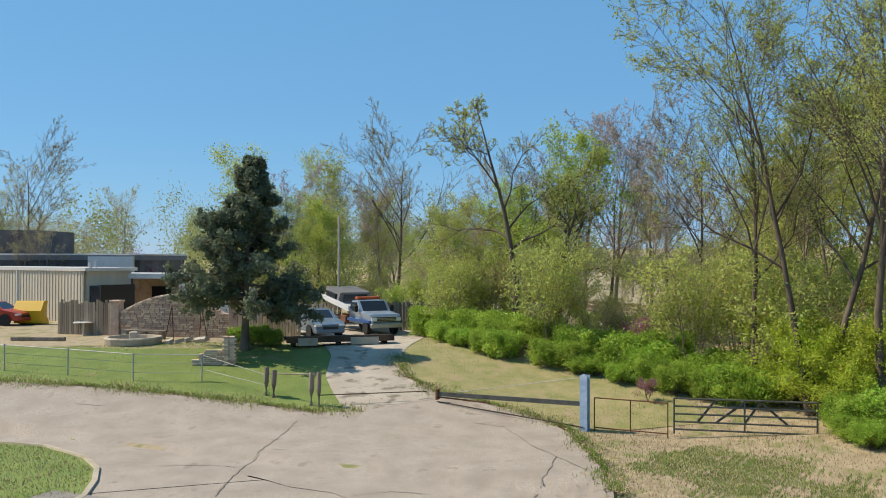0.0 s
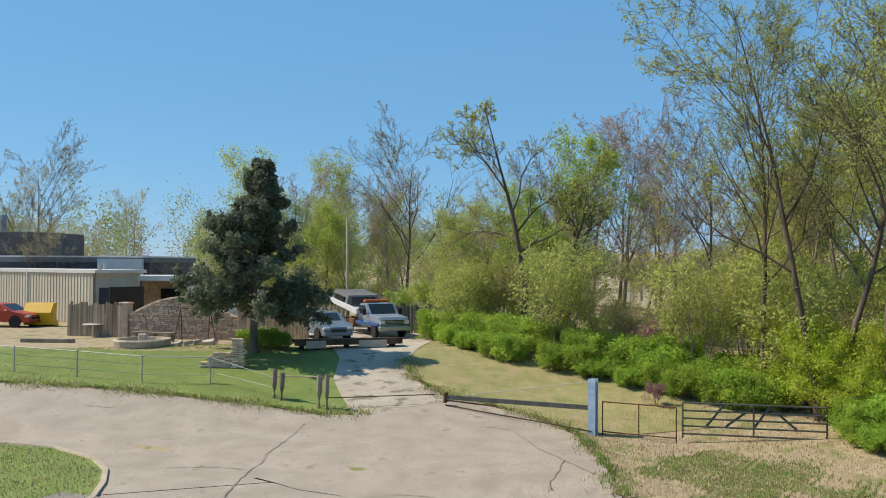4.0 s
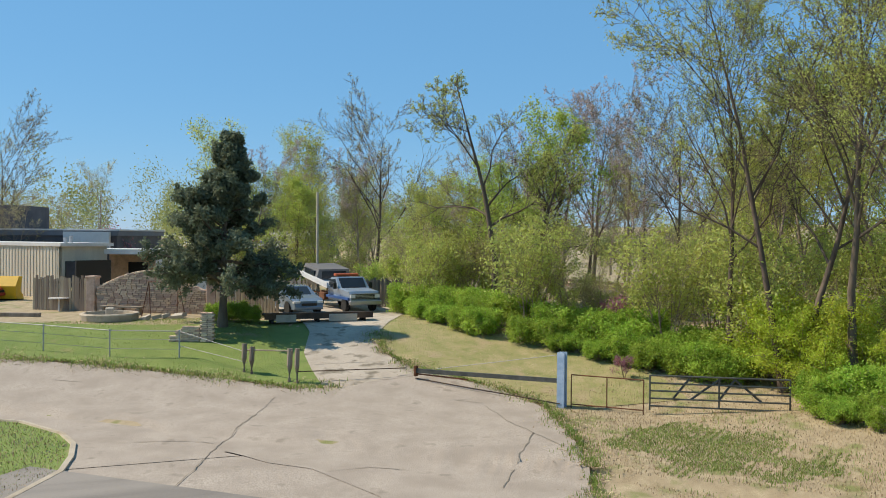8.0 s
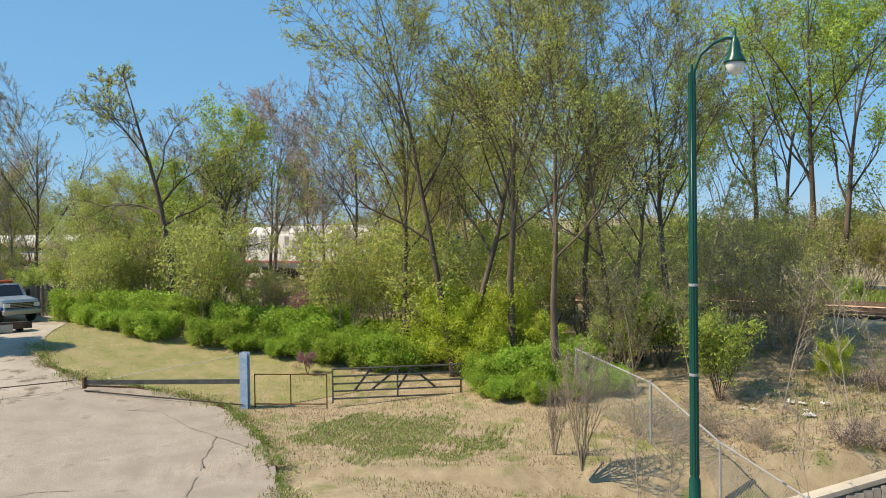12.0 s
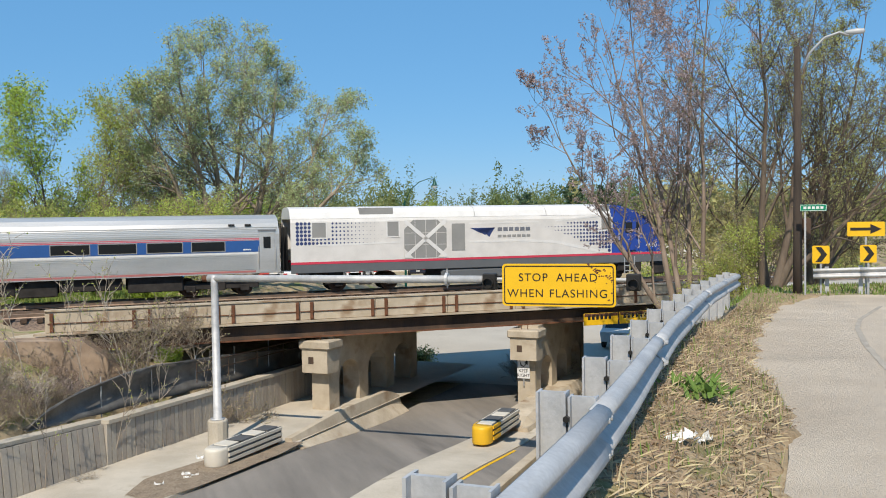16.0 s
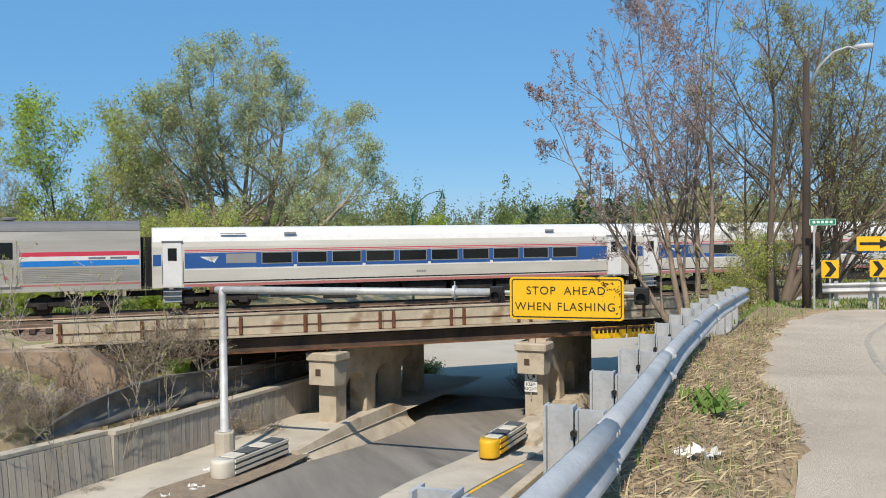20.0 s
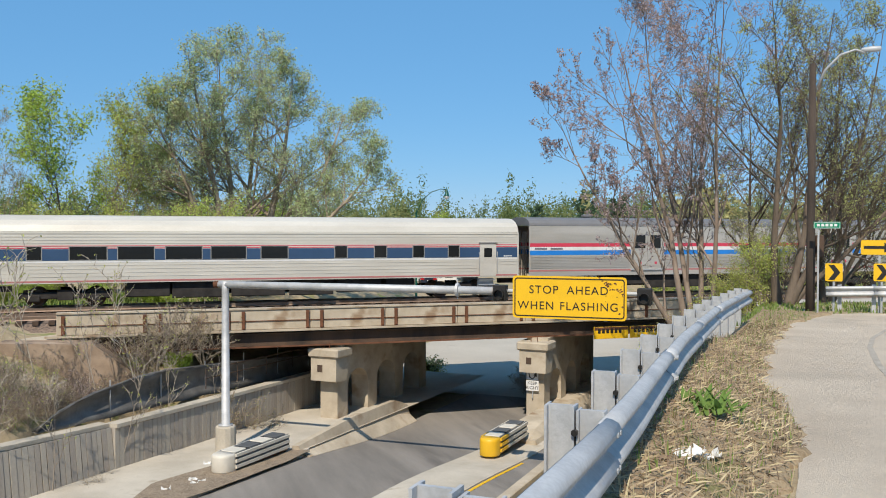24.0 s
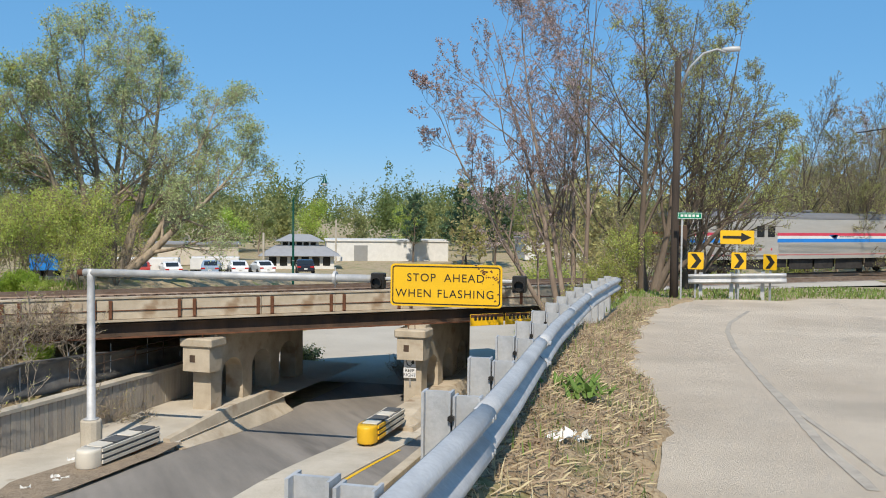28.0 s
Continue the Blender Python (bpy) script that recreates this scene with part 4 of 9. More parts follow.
for i in range(8):
    s = rr.uniform(-9, 5)
    x, y = from_road(s, rr.uniform(-3.2, -1.6))
    plant(brush, x, y, rr.uniform(0.3, 0.55), rr.uniform(0, 360))
for i in range(9):
    x, y = rr.uniform(-16, -12), rr.uniform(20.5, 24)
    plant(brush, x, y, rr.uniform(0.8, 1.3), rr.uniform(0, 360))
for x, y, s in [(-10.0, 32.0, 0.55), (-9.4, 31.4, 0.35), (-13.2, 28.6, 0.42), (-8.5, 33, 0.3)]:
    plant(lime, x, y, s, rr.uniform(0, 360), label="green sprouting bush on the dry bank")
for x, y, s in [(-0.5, 35.9, 0.8), (2.6, 36.2, 0.9), (1.0, 36.4, 1.0), (4.4, 36.2, 0.8), (0.2, 36.2, 0.9), (3.4, 36.5, 0.9)]:
    plant(twigs, x, y, s, rr.uniform(0, 360), label="vines and bare stems hanging at the bridge end")
for x, y, z_, s in [(0.9, 36.6, 3.6, 0.45), (-0.7, 36.6, 3.7, 0.3)]:
    plant(shrub, x, y, s, rr.uniform(0, 360), z=z_, label="green vine growing up under the bridge end")
for x, y, s in [(-1.0, 36.0, 1.2), (0.8, 36.2, 1.3), (1.9, 36.4, 1.2), (3.0, 36.3, 1.2), (-0.2, 35.8, 1.1)]:
    plant(twigs, x, y, s, rr.uniform(0, 360), label="vines and bare stems hanging at the bridge end")
for i in range(16):
    plant(twigs, *from_road(rr.uniform(-6, 6), rr.uniform(-1.4, -0.9)), rr.uniform(0.4, 0.75), rr.uniform(0, 360))
for x, y, s in [(-5.2, 30.2, 1.3), (-3.6, 32.4, 1.2), (-1.8, 33.2, 1.1), (-6.4, 33.4, 1.2), (-2.6, 30.6, 0.9), (-0.4, 34.2, 1.3)]:
    plant(sapling, x, y, s, rr.uniform(0, 360))
for i in range(8):
    plant(brush, *from_road(rr.uniform(-2.5, 3.0), rr.uniform(-1.5, -0.9)), rr.uniform(0.35, 0.6), rr.uniform(0, 360))
bramble = tree_kind("bramble", "reddish-brown bramble tangle along the wall top", "bush", "bark_dark", "leaf_bud", "brambles", seed=39, H=1.25, r0=0.01, stems=16, lean=1.0, clear=0.1, counts=(7, 5), ratio=(0.5, 0.5), angle=(50, 45), leaves=1, size=0.03, scatter=0.05, wob=0.35, low=True, thin=0.005)
for i in range(32):
    plant(bramble, *from_road(-11 + 13 * (i + rr.uniform(-0.5, 0.5)) / 32, rr.uniform(-2.0, -0.75)), rr.uniform(0.5, 1.0), rr.uniform(0, 360))
for i in range(16):
    plant(bramble, *from_road(rr.uniform(-9, 5), rr.uniform(-6, -2)), rr.uniform(0.6, 1.0), rr.uniform(0, 360), label="low bramble tangle on the dry bank")
# behind the railway
plant(silver, 6.0, 62.0, 1.0, 0)
for x, y, k_, s in [(-26.4, 56.1, tall_green, 1.02), (-22.4, 60.0, mid_green, 1.31), (-16.6, 57.6, vase_bare, 1.31), (-11.6, 60.9, mid_bare, 1.06), (-14.0, 64.5, mid_spring, 1.13), (-5.3, 59.8, mid_green, 1.15), (-3.7, 61.9, mid_spring, 1.07), (-2.0, 63.0, mid_spring, 0.98), (-31.5, 58.0, tall_green, 0.93), (-34.0, 49.4, mid_green, 1.25), (-34.0, 54.2, mid_bare, 1.21), (-8.0, 61.5, mid_bare, 0.93), (-39.7, 52.7, mid_bare, 1.18), (-21.4, 64.6, mid_bare, 1.01), (-42, 60, mid_bare, 1.15), (-50, 62, mid_green, 1.1), (-58, 60, mid_bare, 1.1), (-66, 58, mid_spring, 1.0), (-75, 55, mid_bare, 1.0), (-85, 52, mid_spring, 1.0), (-98, 48, mid_bare, 1.0), (-110, 42, mid_spring, 1.0)]:
    plant(k_, x, y, s, 0 if k_ in DIRECTED else rr.uniform(0, 360))
for i in range(44):
    plant((thicket_brown, thicket_brown, thicket)[i % 3], -42 + i * 1.1 + rr.uniform(-0.6, 0.6), 54.5 + rr.uniform(0, 8), rr.uniform(0.7, 1.3), rr.uniform(0, 360))
for i in range(26):
    plant((shrub, thicket, thicket)[i % 3], -62 + i * 2.6 + rr.uniform(-0.8, 0.8), 52.0 + rr.uniform(-0.8, 3.0), rr.uniform(0.5, 1.0), rr.uniform(0, 360))
for i in range(20):
    plant((shrub, thicket_green)[i % 2], rr.uniform(-16, 6), 50.6 + rr.uniform(0, 4), rr.uniform(0.3, 0.6), rr.uniform(0, 360), label="green weedy growth beside the railway")
# by the ramp
plant(budtree, 19.4, 28.3, 1.0, 0, z=4.2)
plant(olive_t, 21.2, 25.9, 0.92, 0)
plant(olive_t, 24.6, 27.6, 0.9, 30)
plant(vase_bare, 23.6, 30.5, 0.75, 100)
for x, y, s in [(18.0, 27.4, 0.6), (19.0, 27.0, 0.5), (20.2, 27.2, 0.7), (20.9, 26.6, 0.5), (21.8, 27.4, 0.8), (17.2, 27.8, 0.45), (22.6, 27.9, 0.8), (19.6, 26.4, 0.5)]:
    plant(thicket_brown if s > 0.55 else thicket, x, y, s, rr.uniform(0, 360))
for x, y, k_, s in [(58.5, 54.5, mid_bare, 1.01), (58.6, 51.5, vase_bare, 1.09), (63.0, 52.4, mid_bare, 0.98), (59.4, 47.4, olive_t, 1.05), (63.4, 48.7, mid_bare, 0.93), (65.3, 58.9, mid_spring, 1.12), (69.8, 56.8, purple_bare, 1.14), (67.3, 50.3, vase_bare, 1.00), (70.1, 59.6, mid_bare, 1.02), (65.2, 46.3, mid_bare, 0.90), (69.2, 54.3, mid_bare, 1.02)]:
    plant(k_, x, y, s, rr.uniform(0, 360))
for i in range(16):
    plant((mid_bare, olive_t, vase_bare, mid_bare)[i % 4], 44 + i * 5.0 + rr.uniform(-2, 2), 58 + rr.uniform(-3, 8), rr.uniform(0.85, 1.1), rr.uniform(0, 360))
for i in range(10):
    plant(thicket, 34 + i * 4 + rr.uniform(-1, 1), 52.5 + rr.uniform(0, 2), rr.uniform(0.7, 1.2), rr.uniform(0, 360))
for x, y, s in [(55.2, 106.5, 1.0), (58.5, 112, 0.85), (61, 108, 0.95), (52, 116, 0.8)]:
    plant(pine, x, y, s, rr.uniform(0, 360))
for i in range(10):
    plant((far_a, far_b)[i % 2], 8 + i * 7 + rr.uniform(-2, 2), 128 + rr.uniform(-6, 10), rr.uniform(0.6, 0.9), rr.uniform(0, 360))


def far_woods(name, label, spots, seed, mat, k=640, size=0.32):
    """Crowns and trunks of woods far off, in one piece."""
    rng = np.random.default_rng(seed)
    V, F, n = [], [], 0
    for x, y, h, w in spots:
        z = ground_at(x, y)
        lobes = rng.normal(size=(9, 3)) * np.array([w * 0.42, w * 0.42, h * 0.19])
        pick = rng.integers(0, 9, k)
        C = np.array([x, y, z + h * 0.56]) + lobes[pick] + rng.normal(size=(k, 3)) * np.array([w * 0.2, w * 0.2, h * 0.1])
        v, f = leaf_quads(rng, C, size)
        V.append(v)
        F.append(f + n)
        n += len(v)
    ob = mesh_object(name, mesh_of(name, np.concatenate(V), np.concatenate(F)), mat)
    return tagged(ob, label, "woods", kind="stuff")


def belt(n, x0, x1, y0, y1, h0, h1):
    return [(rr.uniform(x0, x1), rr.uniform(y0, y1), rr.uniform(h0, h1), rr.uniform(2.6, 4.2)) for _ in range(n)]


far_woods("far_woods", "far belt of spring woods beyond the railway", belt(260, -60, 260, 165, 240, 11, 16), 51, M["leaf_hill"])
far_woods("far_woods", "green woods on the far side of the houses", belt(110, -20, 190, 140, 165, 8, 13), 52, M["leaf_far"])
far_woods("far_woods", "pale woods far beyond the yard", belt(130, -190, -108, -70, 60, 10, 14), 53, M["leaf_far"], 1300, 0.17)
far_woods("far_woods", "brown budding woods along the bend", belt(70, 50, 150, 64, 100, 11, 15), 54, M["leaf_olive"])
far_woods("far_woods", "woods behind the embankment trees", belt(110, -170, 4, 74, 110, 6, 9), 55, M["leaf_far"], 900, 0.2)

# ---- train ----
TRAIN = []
M["steel"] = material("stainless_steel", (0.58, 0.56, 0.52), (0.72, 0.69, 0.65), 0.5, 0.38, 0.65, 0.05, 30, streak=(0.4, 1, 3))
M["steel_dull"] = material("dull_grey_brown_steel", (0.43, 0.40, 0.35), (0.55, 0.51, 0.455), 0.5, 0.45, 0.45, 0.05, 30, streak=(0.4, 1, 3))
M["cream"] = material("cream_white_side", (0.52, 0.49, 0.43), (0.61, 0.58, 0.515), 0.6, 0.45, 0.15, 0.04, 30, streak=(0.4, 1, 2))
M["white"] = paint("white_paint", (0.70, 0.69, 0.67), 0.4)
M["offwhite"] = paint("grey_white_paint", (0.66, 0.64, 0.61), 0.45)
M["navy"] = paint("navy_paint", (0.035, 0.055, 0.16), 0.4)
M["blue"] = paint("blue_paint", (0.028, 0.095, 0.29), 0.35)
M["dark_stripe"] = paint("faded_navy_stripe", (0.035, 0.075, 0.15), 0.4)
M["cab_blue"] = paint("deep_blue_paint", (0.022, 0.06, 0.30), 0.3)
M["bright_blue"] = paint("bright_blue_stripe", (0.02, 0.20, 0.60), 0.35)
M["red"] = paint("red_stripe", (0.58, 0.05, 0.09), 0.4)
M["pale_red"] = paint("faded_red_line", (0.42, 0.16, 0.15), 0.5)
M["skirt"] = paint("dark_grey_skirt", (0.12, 0.13, 0.14), 0.5)
M["under"] = material("sooty_running_gear", (0.018, 0.016, 0.015), (0.045, 0.04, 0.036), 2.0, 0.85, 0.1, 0.3, 20)
M["vent"] = paint("grey_grille", (0.27, 0.27, 0.26), 0.6)
M["roof_grey"] = paint("dark_roof", (0.16, 0.16, 0.165), 0.6)
M["window"] = paint("tinted_glass", (0.012, 0.014, 0.016), 0.08)
M["black"] = paint("black_rubber", (0.015, 0.015, 0.015), 0.7)
M["letter_grey"] = paint("grey_lettering", (0.16, 0.17, 0.2), 0.5)


def plates(rects, proud=0.006, half=1.5):
    """Flat plates on both flanks: (x0, x1, z0, z1)."""
    bm = bmesh.new()
    for x0, x1, z0, z1 in rects:
        for s in (-1, 1):
            a, b = sorted((s * (half - 0.01), s * (half + proud)))
            box(bm, x0, x1, a, b, z0, z1)
    return bm


def flank_shape(polys, proud=0.012, half=1.5):
    bm = bmesh.new()
    for poly in polys:
        for s in (-1, 1):
            prism(bm, poly, s * (half - 0.005), s * (half + proud))
    return bm


def swoosh(x, z, w, h):
    """Three tapered strokes, as a plain mark."""
    out = []
    for i in range(3):
        a = i * 0.27
        out.append([(x + w * a, z + h * (1 - 0.22 * i)), (x + w * (0.30 + a * 0.9), z + h * (0.98 - 0.02 * i)), (x + w, z + h), (x + w * (0.62 + 0.12 * i), z + h * (0.62 - 0.08 * i)), (x + w * (0.42 + 0.17 * i), z + h * (0.42 - 0.22 * i))][:5])
    return out


def bogie(car, x, gauge=0.75, wb=2.6, r=0.46):
    b = part("bogie", boxes((x - wb / 2 - 0.7, x + wb / 2 + 0.7, -1.12, -0.92, 0.42, 0.72), (x - wb / 2 - 0.7, x + wb / 2 + 0.7, 0.92, 1.12, 0.42, 0.72), (x - 0.35, x + 0.35, -1.2, 1.2, 0.35, 0.85), (x - wb / 2 - 0.22, x - wb / 2 + 0.22, -1.18, 1.18, 0.3, 0.62), (x + wb / 2 - 0.22, x + wb / 2 + 0.22, -1.18, 1.18, 0.3, 0.62), bevel=0.03), M["under"], car, "dark wheel truck")
    bm = bmesh.new()
    for s in (-1, 1):
        lathe(bm, [(0.1, s * (gauge - 0.07)), (r, s * (gauge - 0.07)), (r - 0.03, s * (gauge + 0.05)), (0.3, s * (gauge + 0.05)), (0.28, s * (gauge + 0.02)), (0.12, s * (gauge + 0.02)), (0.12, s * (gauge + 0.08))], 20, Matrix.Rotation(math.pi / 2, 4, "X"))
    rod(bm, (0, -gauge, 0), (0, gauge, 0), 0.07)
    w = part("wheelset", bm, M["girder"], b)
    w.matrix_basis = pose(x - wb / 2, 0, r)
    again(w, pose(x + wb / 2, 0, r), b)


def hull(L, sect):
    bm = bmesh.new()
    prism(bm, sect, -L / 2, L / 2, "x")
    return bm


def both(sect):
    return sect + [(-y, z) for y, z in reversed(sect)]


def coach_base(name, label, L, sect, mat, roof_mat, roof_sect, skirt_z=1.12):
    ob = thing(name, label, "train car", None, "train")
    part("body", hull(L, both(sect)), mat, ob)
    part("roof", hull(L - 0.05, both(roof_sect)), roof_mat, ob, smooth=False)
    for x in (-L / 2 + 3.0, L / 2 - 3.0):
        bogie(ob, x)
    rng = random.Random(len(TRAIN) + 3)
    x = -L / 2 + 5.6
    while x < L / 2 - 6.5:
        w = rng.uniform(1.4, 2.8)
        part("equipment_box", boxes((x, x + w, -1.25, 1.25, rng.uniform(0.35, 0.6), 1.14), bevel=0.04), M["under"], ob, "dark underfloor equipment box")
        x += w + rng.uniform(0.05, 0.3)
    for s in (-1, 1):
        bm = bmesh.new()
        for i in range(5):
            a, b = sorted((s * (L / 2 + i * 0.055), s * (L / 2 + 0.04 + i * 0.055)))
            box(bm, a, b, -1.2 + 0.04 * (i % 2), 1.2 - 0.04 * (i % 2), 1.1, 3.6)
        part("gangway_bellows", bm, M["black"], ob, "black rubber gangway bellows")
        part("coupler", boxes(*[tuple(sorted((s * (L / 2 - 0.6), s * (L / 2 + 0.28)))) + (-0.14, 0.14, 0.72, 0.98)]), M["under"], ob)
    return ob


def window_row(ob, wins, z0, z1, name="window"):
    for x0, x1 in wins:
        w = part(name, plates([(x0, x1, z0, z1)], 0.012), M["window"], ob, "dark tinted window")
        bm = bmesh.new()
        for s in (-1, 1):
            for r in ((x0 - 0.04, x1 + 0.04, z1, z1 + 0.035), (x0 - 0.04, x1 + 0.04, z0 - 0.035, z0), (x0 - 0.04, x0, z0, z1), (x1, x1 + 0.04, z0, z1)):
                a, b = sorted((s * 1.49, s * 1.518))
                box(bm, r[0], r[1], a, b, r[2], r[3])
        part("window_frame", bm, M["vent"], w)


def side_door(ob, x0, x1, z0, z1, mat, win=(0.35, 0.62), steps=True):
    d = part("door", plates([(x0, x1, z0, z1)], 0.02), mat, ob, "vestibule door with a small window")
    w, h = x1 - x0, z1 - z0
    part("door_window", plates([(x0 + w * 0.26, x1 - w * 0.26, z0 + h * 0.58, z0 + h * 0.86)], 0.028), M["window"], d)
    part("door_hood", plates([(x0 - 0.06, x1 + 0.06, z1, z1 + 0.06)], 0.06), M["roof_grey"], d)
    bm = bmesh.new()
    for s in (-1, 1):
        for x in (x0 - 0.05, x1 + 0.05):
            rod(bm, (x, s * 1.55, z0 + 0.2), (x, s * 1.55, z0 + 1.3), 0.015, n=6)
    part("grab_rail", bm, M["steel"], d)
    if steps:
        bm = bmesh.new()
        for s in (-1, 1):
            for i in range(3):
                a, b = sorted((s * 1.15, s * (1.38 + 0.03 * i)))
                box(bm, x0, x1, a, b, 0.95 - i * 0.25, 1.0 - i * 0.25)
            a, b = sorted((s * 1.1, s * 1.14))
            box(bm, x0, x1, a, b, 0.4, 1.05)
        part("steps", bm, M["galv_dull"], ob, "steel boarding steps")


WIDE = [(1.5, 1.15), (1.5, 3.1), (1.46, 3.35)]
CURVE = [(1.46, 3.35), (1.36, 3.62), (1.15, 3.85), (0.8, 4.0), (0.4, 4.06)]


def fleet_bars(ob, x, z, w, h=0.11, mat=None, n=4):
    bm = bmesh.new()
    for i in range(n):
        for s in (-1, 1):
            a, b = sorted((s * 1.495, s * 1.512))
            box(bm, x + i * w / n, x + (i + 0.78) * w / n, a, b, z, z + h)
    part("lettering", bm, mat or M["white"], ob)


def amfleet():
    L = 25.9
    ob = coach_base("cafe_car", "fluted stainless-steel cafe car with a broad blue window band", L, WIDE, M["steel"], M["steel"], CURVE)
    h = L / 2
    bm = bmesh.new()
    for i in range(9):
        for s in (-1, 1):
            a, b = sorted((s * 1.48, s * 1.522))
            box(bm, -h + 1.3, h - 1.3, a, b, 1.36 + i * 0.085, 1.36 + i * 0.085 + 0.045)
            if i < 6:
                box(bm, -h + 0.1, h - 0.1, *sorted((s * (1.44 - 0.004 * i), s * (1.518 - 0.012 * i))), 2.98 + i * 0.085, 2.98 + i * 0.085 + 0.04)
    part("fluting", bm, M["steel"], ob, "horizontal steel fluting")
    part("blue_band", plates([(-h + 1.2, h - 0.9, 2.22, 2.78)]), M["blue"], ob)
    part("white_line", plates([(-h + 1.2, h - 0.9, 2.12, 2.2)], 0.007), M["white"], ob)
    part("red_line", plates([(-h + 1.2, h - 0.9, 2.87, 2.9), (-h + 1.2, h - 0.9, 2.8, 2.83)], 0.007), M["red"], ob)
    part("sill_stripe", plates([(-h + 1.2, h - 1.2, 1.2, 1.3)], 0.007), M["pale_red"], ob)
    window_row(ob, [(x - h, y - h) for x, y in ((4.35, 6.0), (6.5, 8.2), (8.65, 10.35), (15.4, 17.05), (17.45, 19.1), (19.6, 21.2), (21.65, 23.2))], 2.3, 2.74)
    side_door(ob, -h + 0.3, -h + 1.12, 1.18, 3.25, M["steel"], steps=False)
    side_door(ob, h - 1.0, h - 0.25, 1.18, 3.25, M["steel"], steps=False)
    part("company_mark", flank_shape(swoosh(-h + 2.4, 2.3, 0.95, 0.32)), M["white"], ob, "plain white mark of three strokes")
    fleet_bars(ob, -h + 3.6, 2.28, 0.5, 0.08)
    fleet_bars(ob, h - 1.8, 2.3, 0.4, 0.07)
    part("roof_vent", plates([(-h + 1.9, -h + 2.4, 3.5, 3.6), (-h + 3.1, -h + 3.6, 3.5, 3.6), (12.6 - h, 13.0 - h, 3.5, 3.6), (h - 2.5, h - 2.2, 3.5, 3.6), (h - 1.7, h - 1.4, 3.5, 3.6)], -0.06), M["black"], ob)
    return ob


def horizon():
    L = 25.9
    ob = coach_base("passenger_coach", "white-sided coach with a blue window band and red lines", L, WIDE, M["cream"], M["white"], CURVE)
    h = L / 2
    part("blue_band", plates([(-h + 1.5, h - 1.4, 2.05, 2.8)]), M["blue"], ob)
    part("white_line", plates([(-h + 1.5, h - 1.4, 1.97, 2.05)], 0.007), M["white"], ob)
    part("red_line", plates([(-h + 1.5, h - 1.4, 2.92, 2.96), (-h + 1.5, h - 1.4, 2.84, 2.87)], 0.007), M["red"], ob)
    part("sill_stripe", plates([(-h + 1.45, h - 1.4, 1.36, 1.42)], 0.007), M["black"], ob)
    part("sill_band", plates([(-h + 1.45, h - 1.4, 1.16, 1.3)], 0.007), M["pale_red"], ob)
    wins = [(5.2 + i * 1.77 - h, 6.65 + i * 1.77 - h) for i in range(10)]
    window_row(ob, wins, 2.25, 2.76)
    w = part("window", plates([(3.45 - h, 4.9 - h, 2.28, 2.74)], 0.012), M["vent"], ob, "plain grey blanked window")
    part("band_gap", plates([(x1 + 0.1, x1 + 0.26, 1.97, 2.15) for _, x1 in wins[::2]], 0.009), M["white"], ob)
    for a in (-h + 0.5, h - 1.35):
        side_door(ob, a, a + 0.86, 1.2, 3.35, M["white"])
    part("end_band", plates([(-h + 0.05, -h + 0.42, 2.2, 2.75), (h - 0.42, h - 0.05, 2.2, 2.75)], 0.006), M["blue"], ob)
    part("company_mark", flank_shape(swoosh(-h + 2.2, 2.3, 0.9, 0.32)), M["white"], ob, "plain white mark of three strokes")
    fleet_bars(ob, 13.2 - h, 1.62, 0.55, 0.1, M["vent"])
    part("roof_vent", plates([(6.3 - h, 6.9 - h, 3.68, 3.78), (h - 5.2, h - 4.7, 3.68, 3.78), (3.2 - h, 4.4 - h, 3.7, 3.75)], -0.12), M["vent"], ob)
    return ob


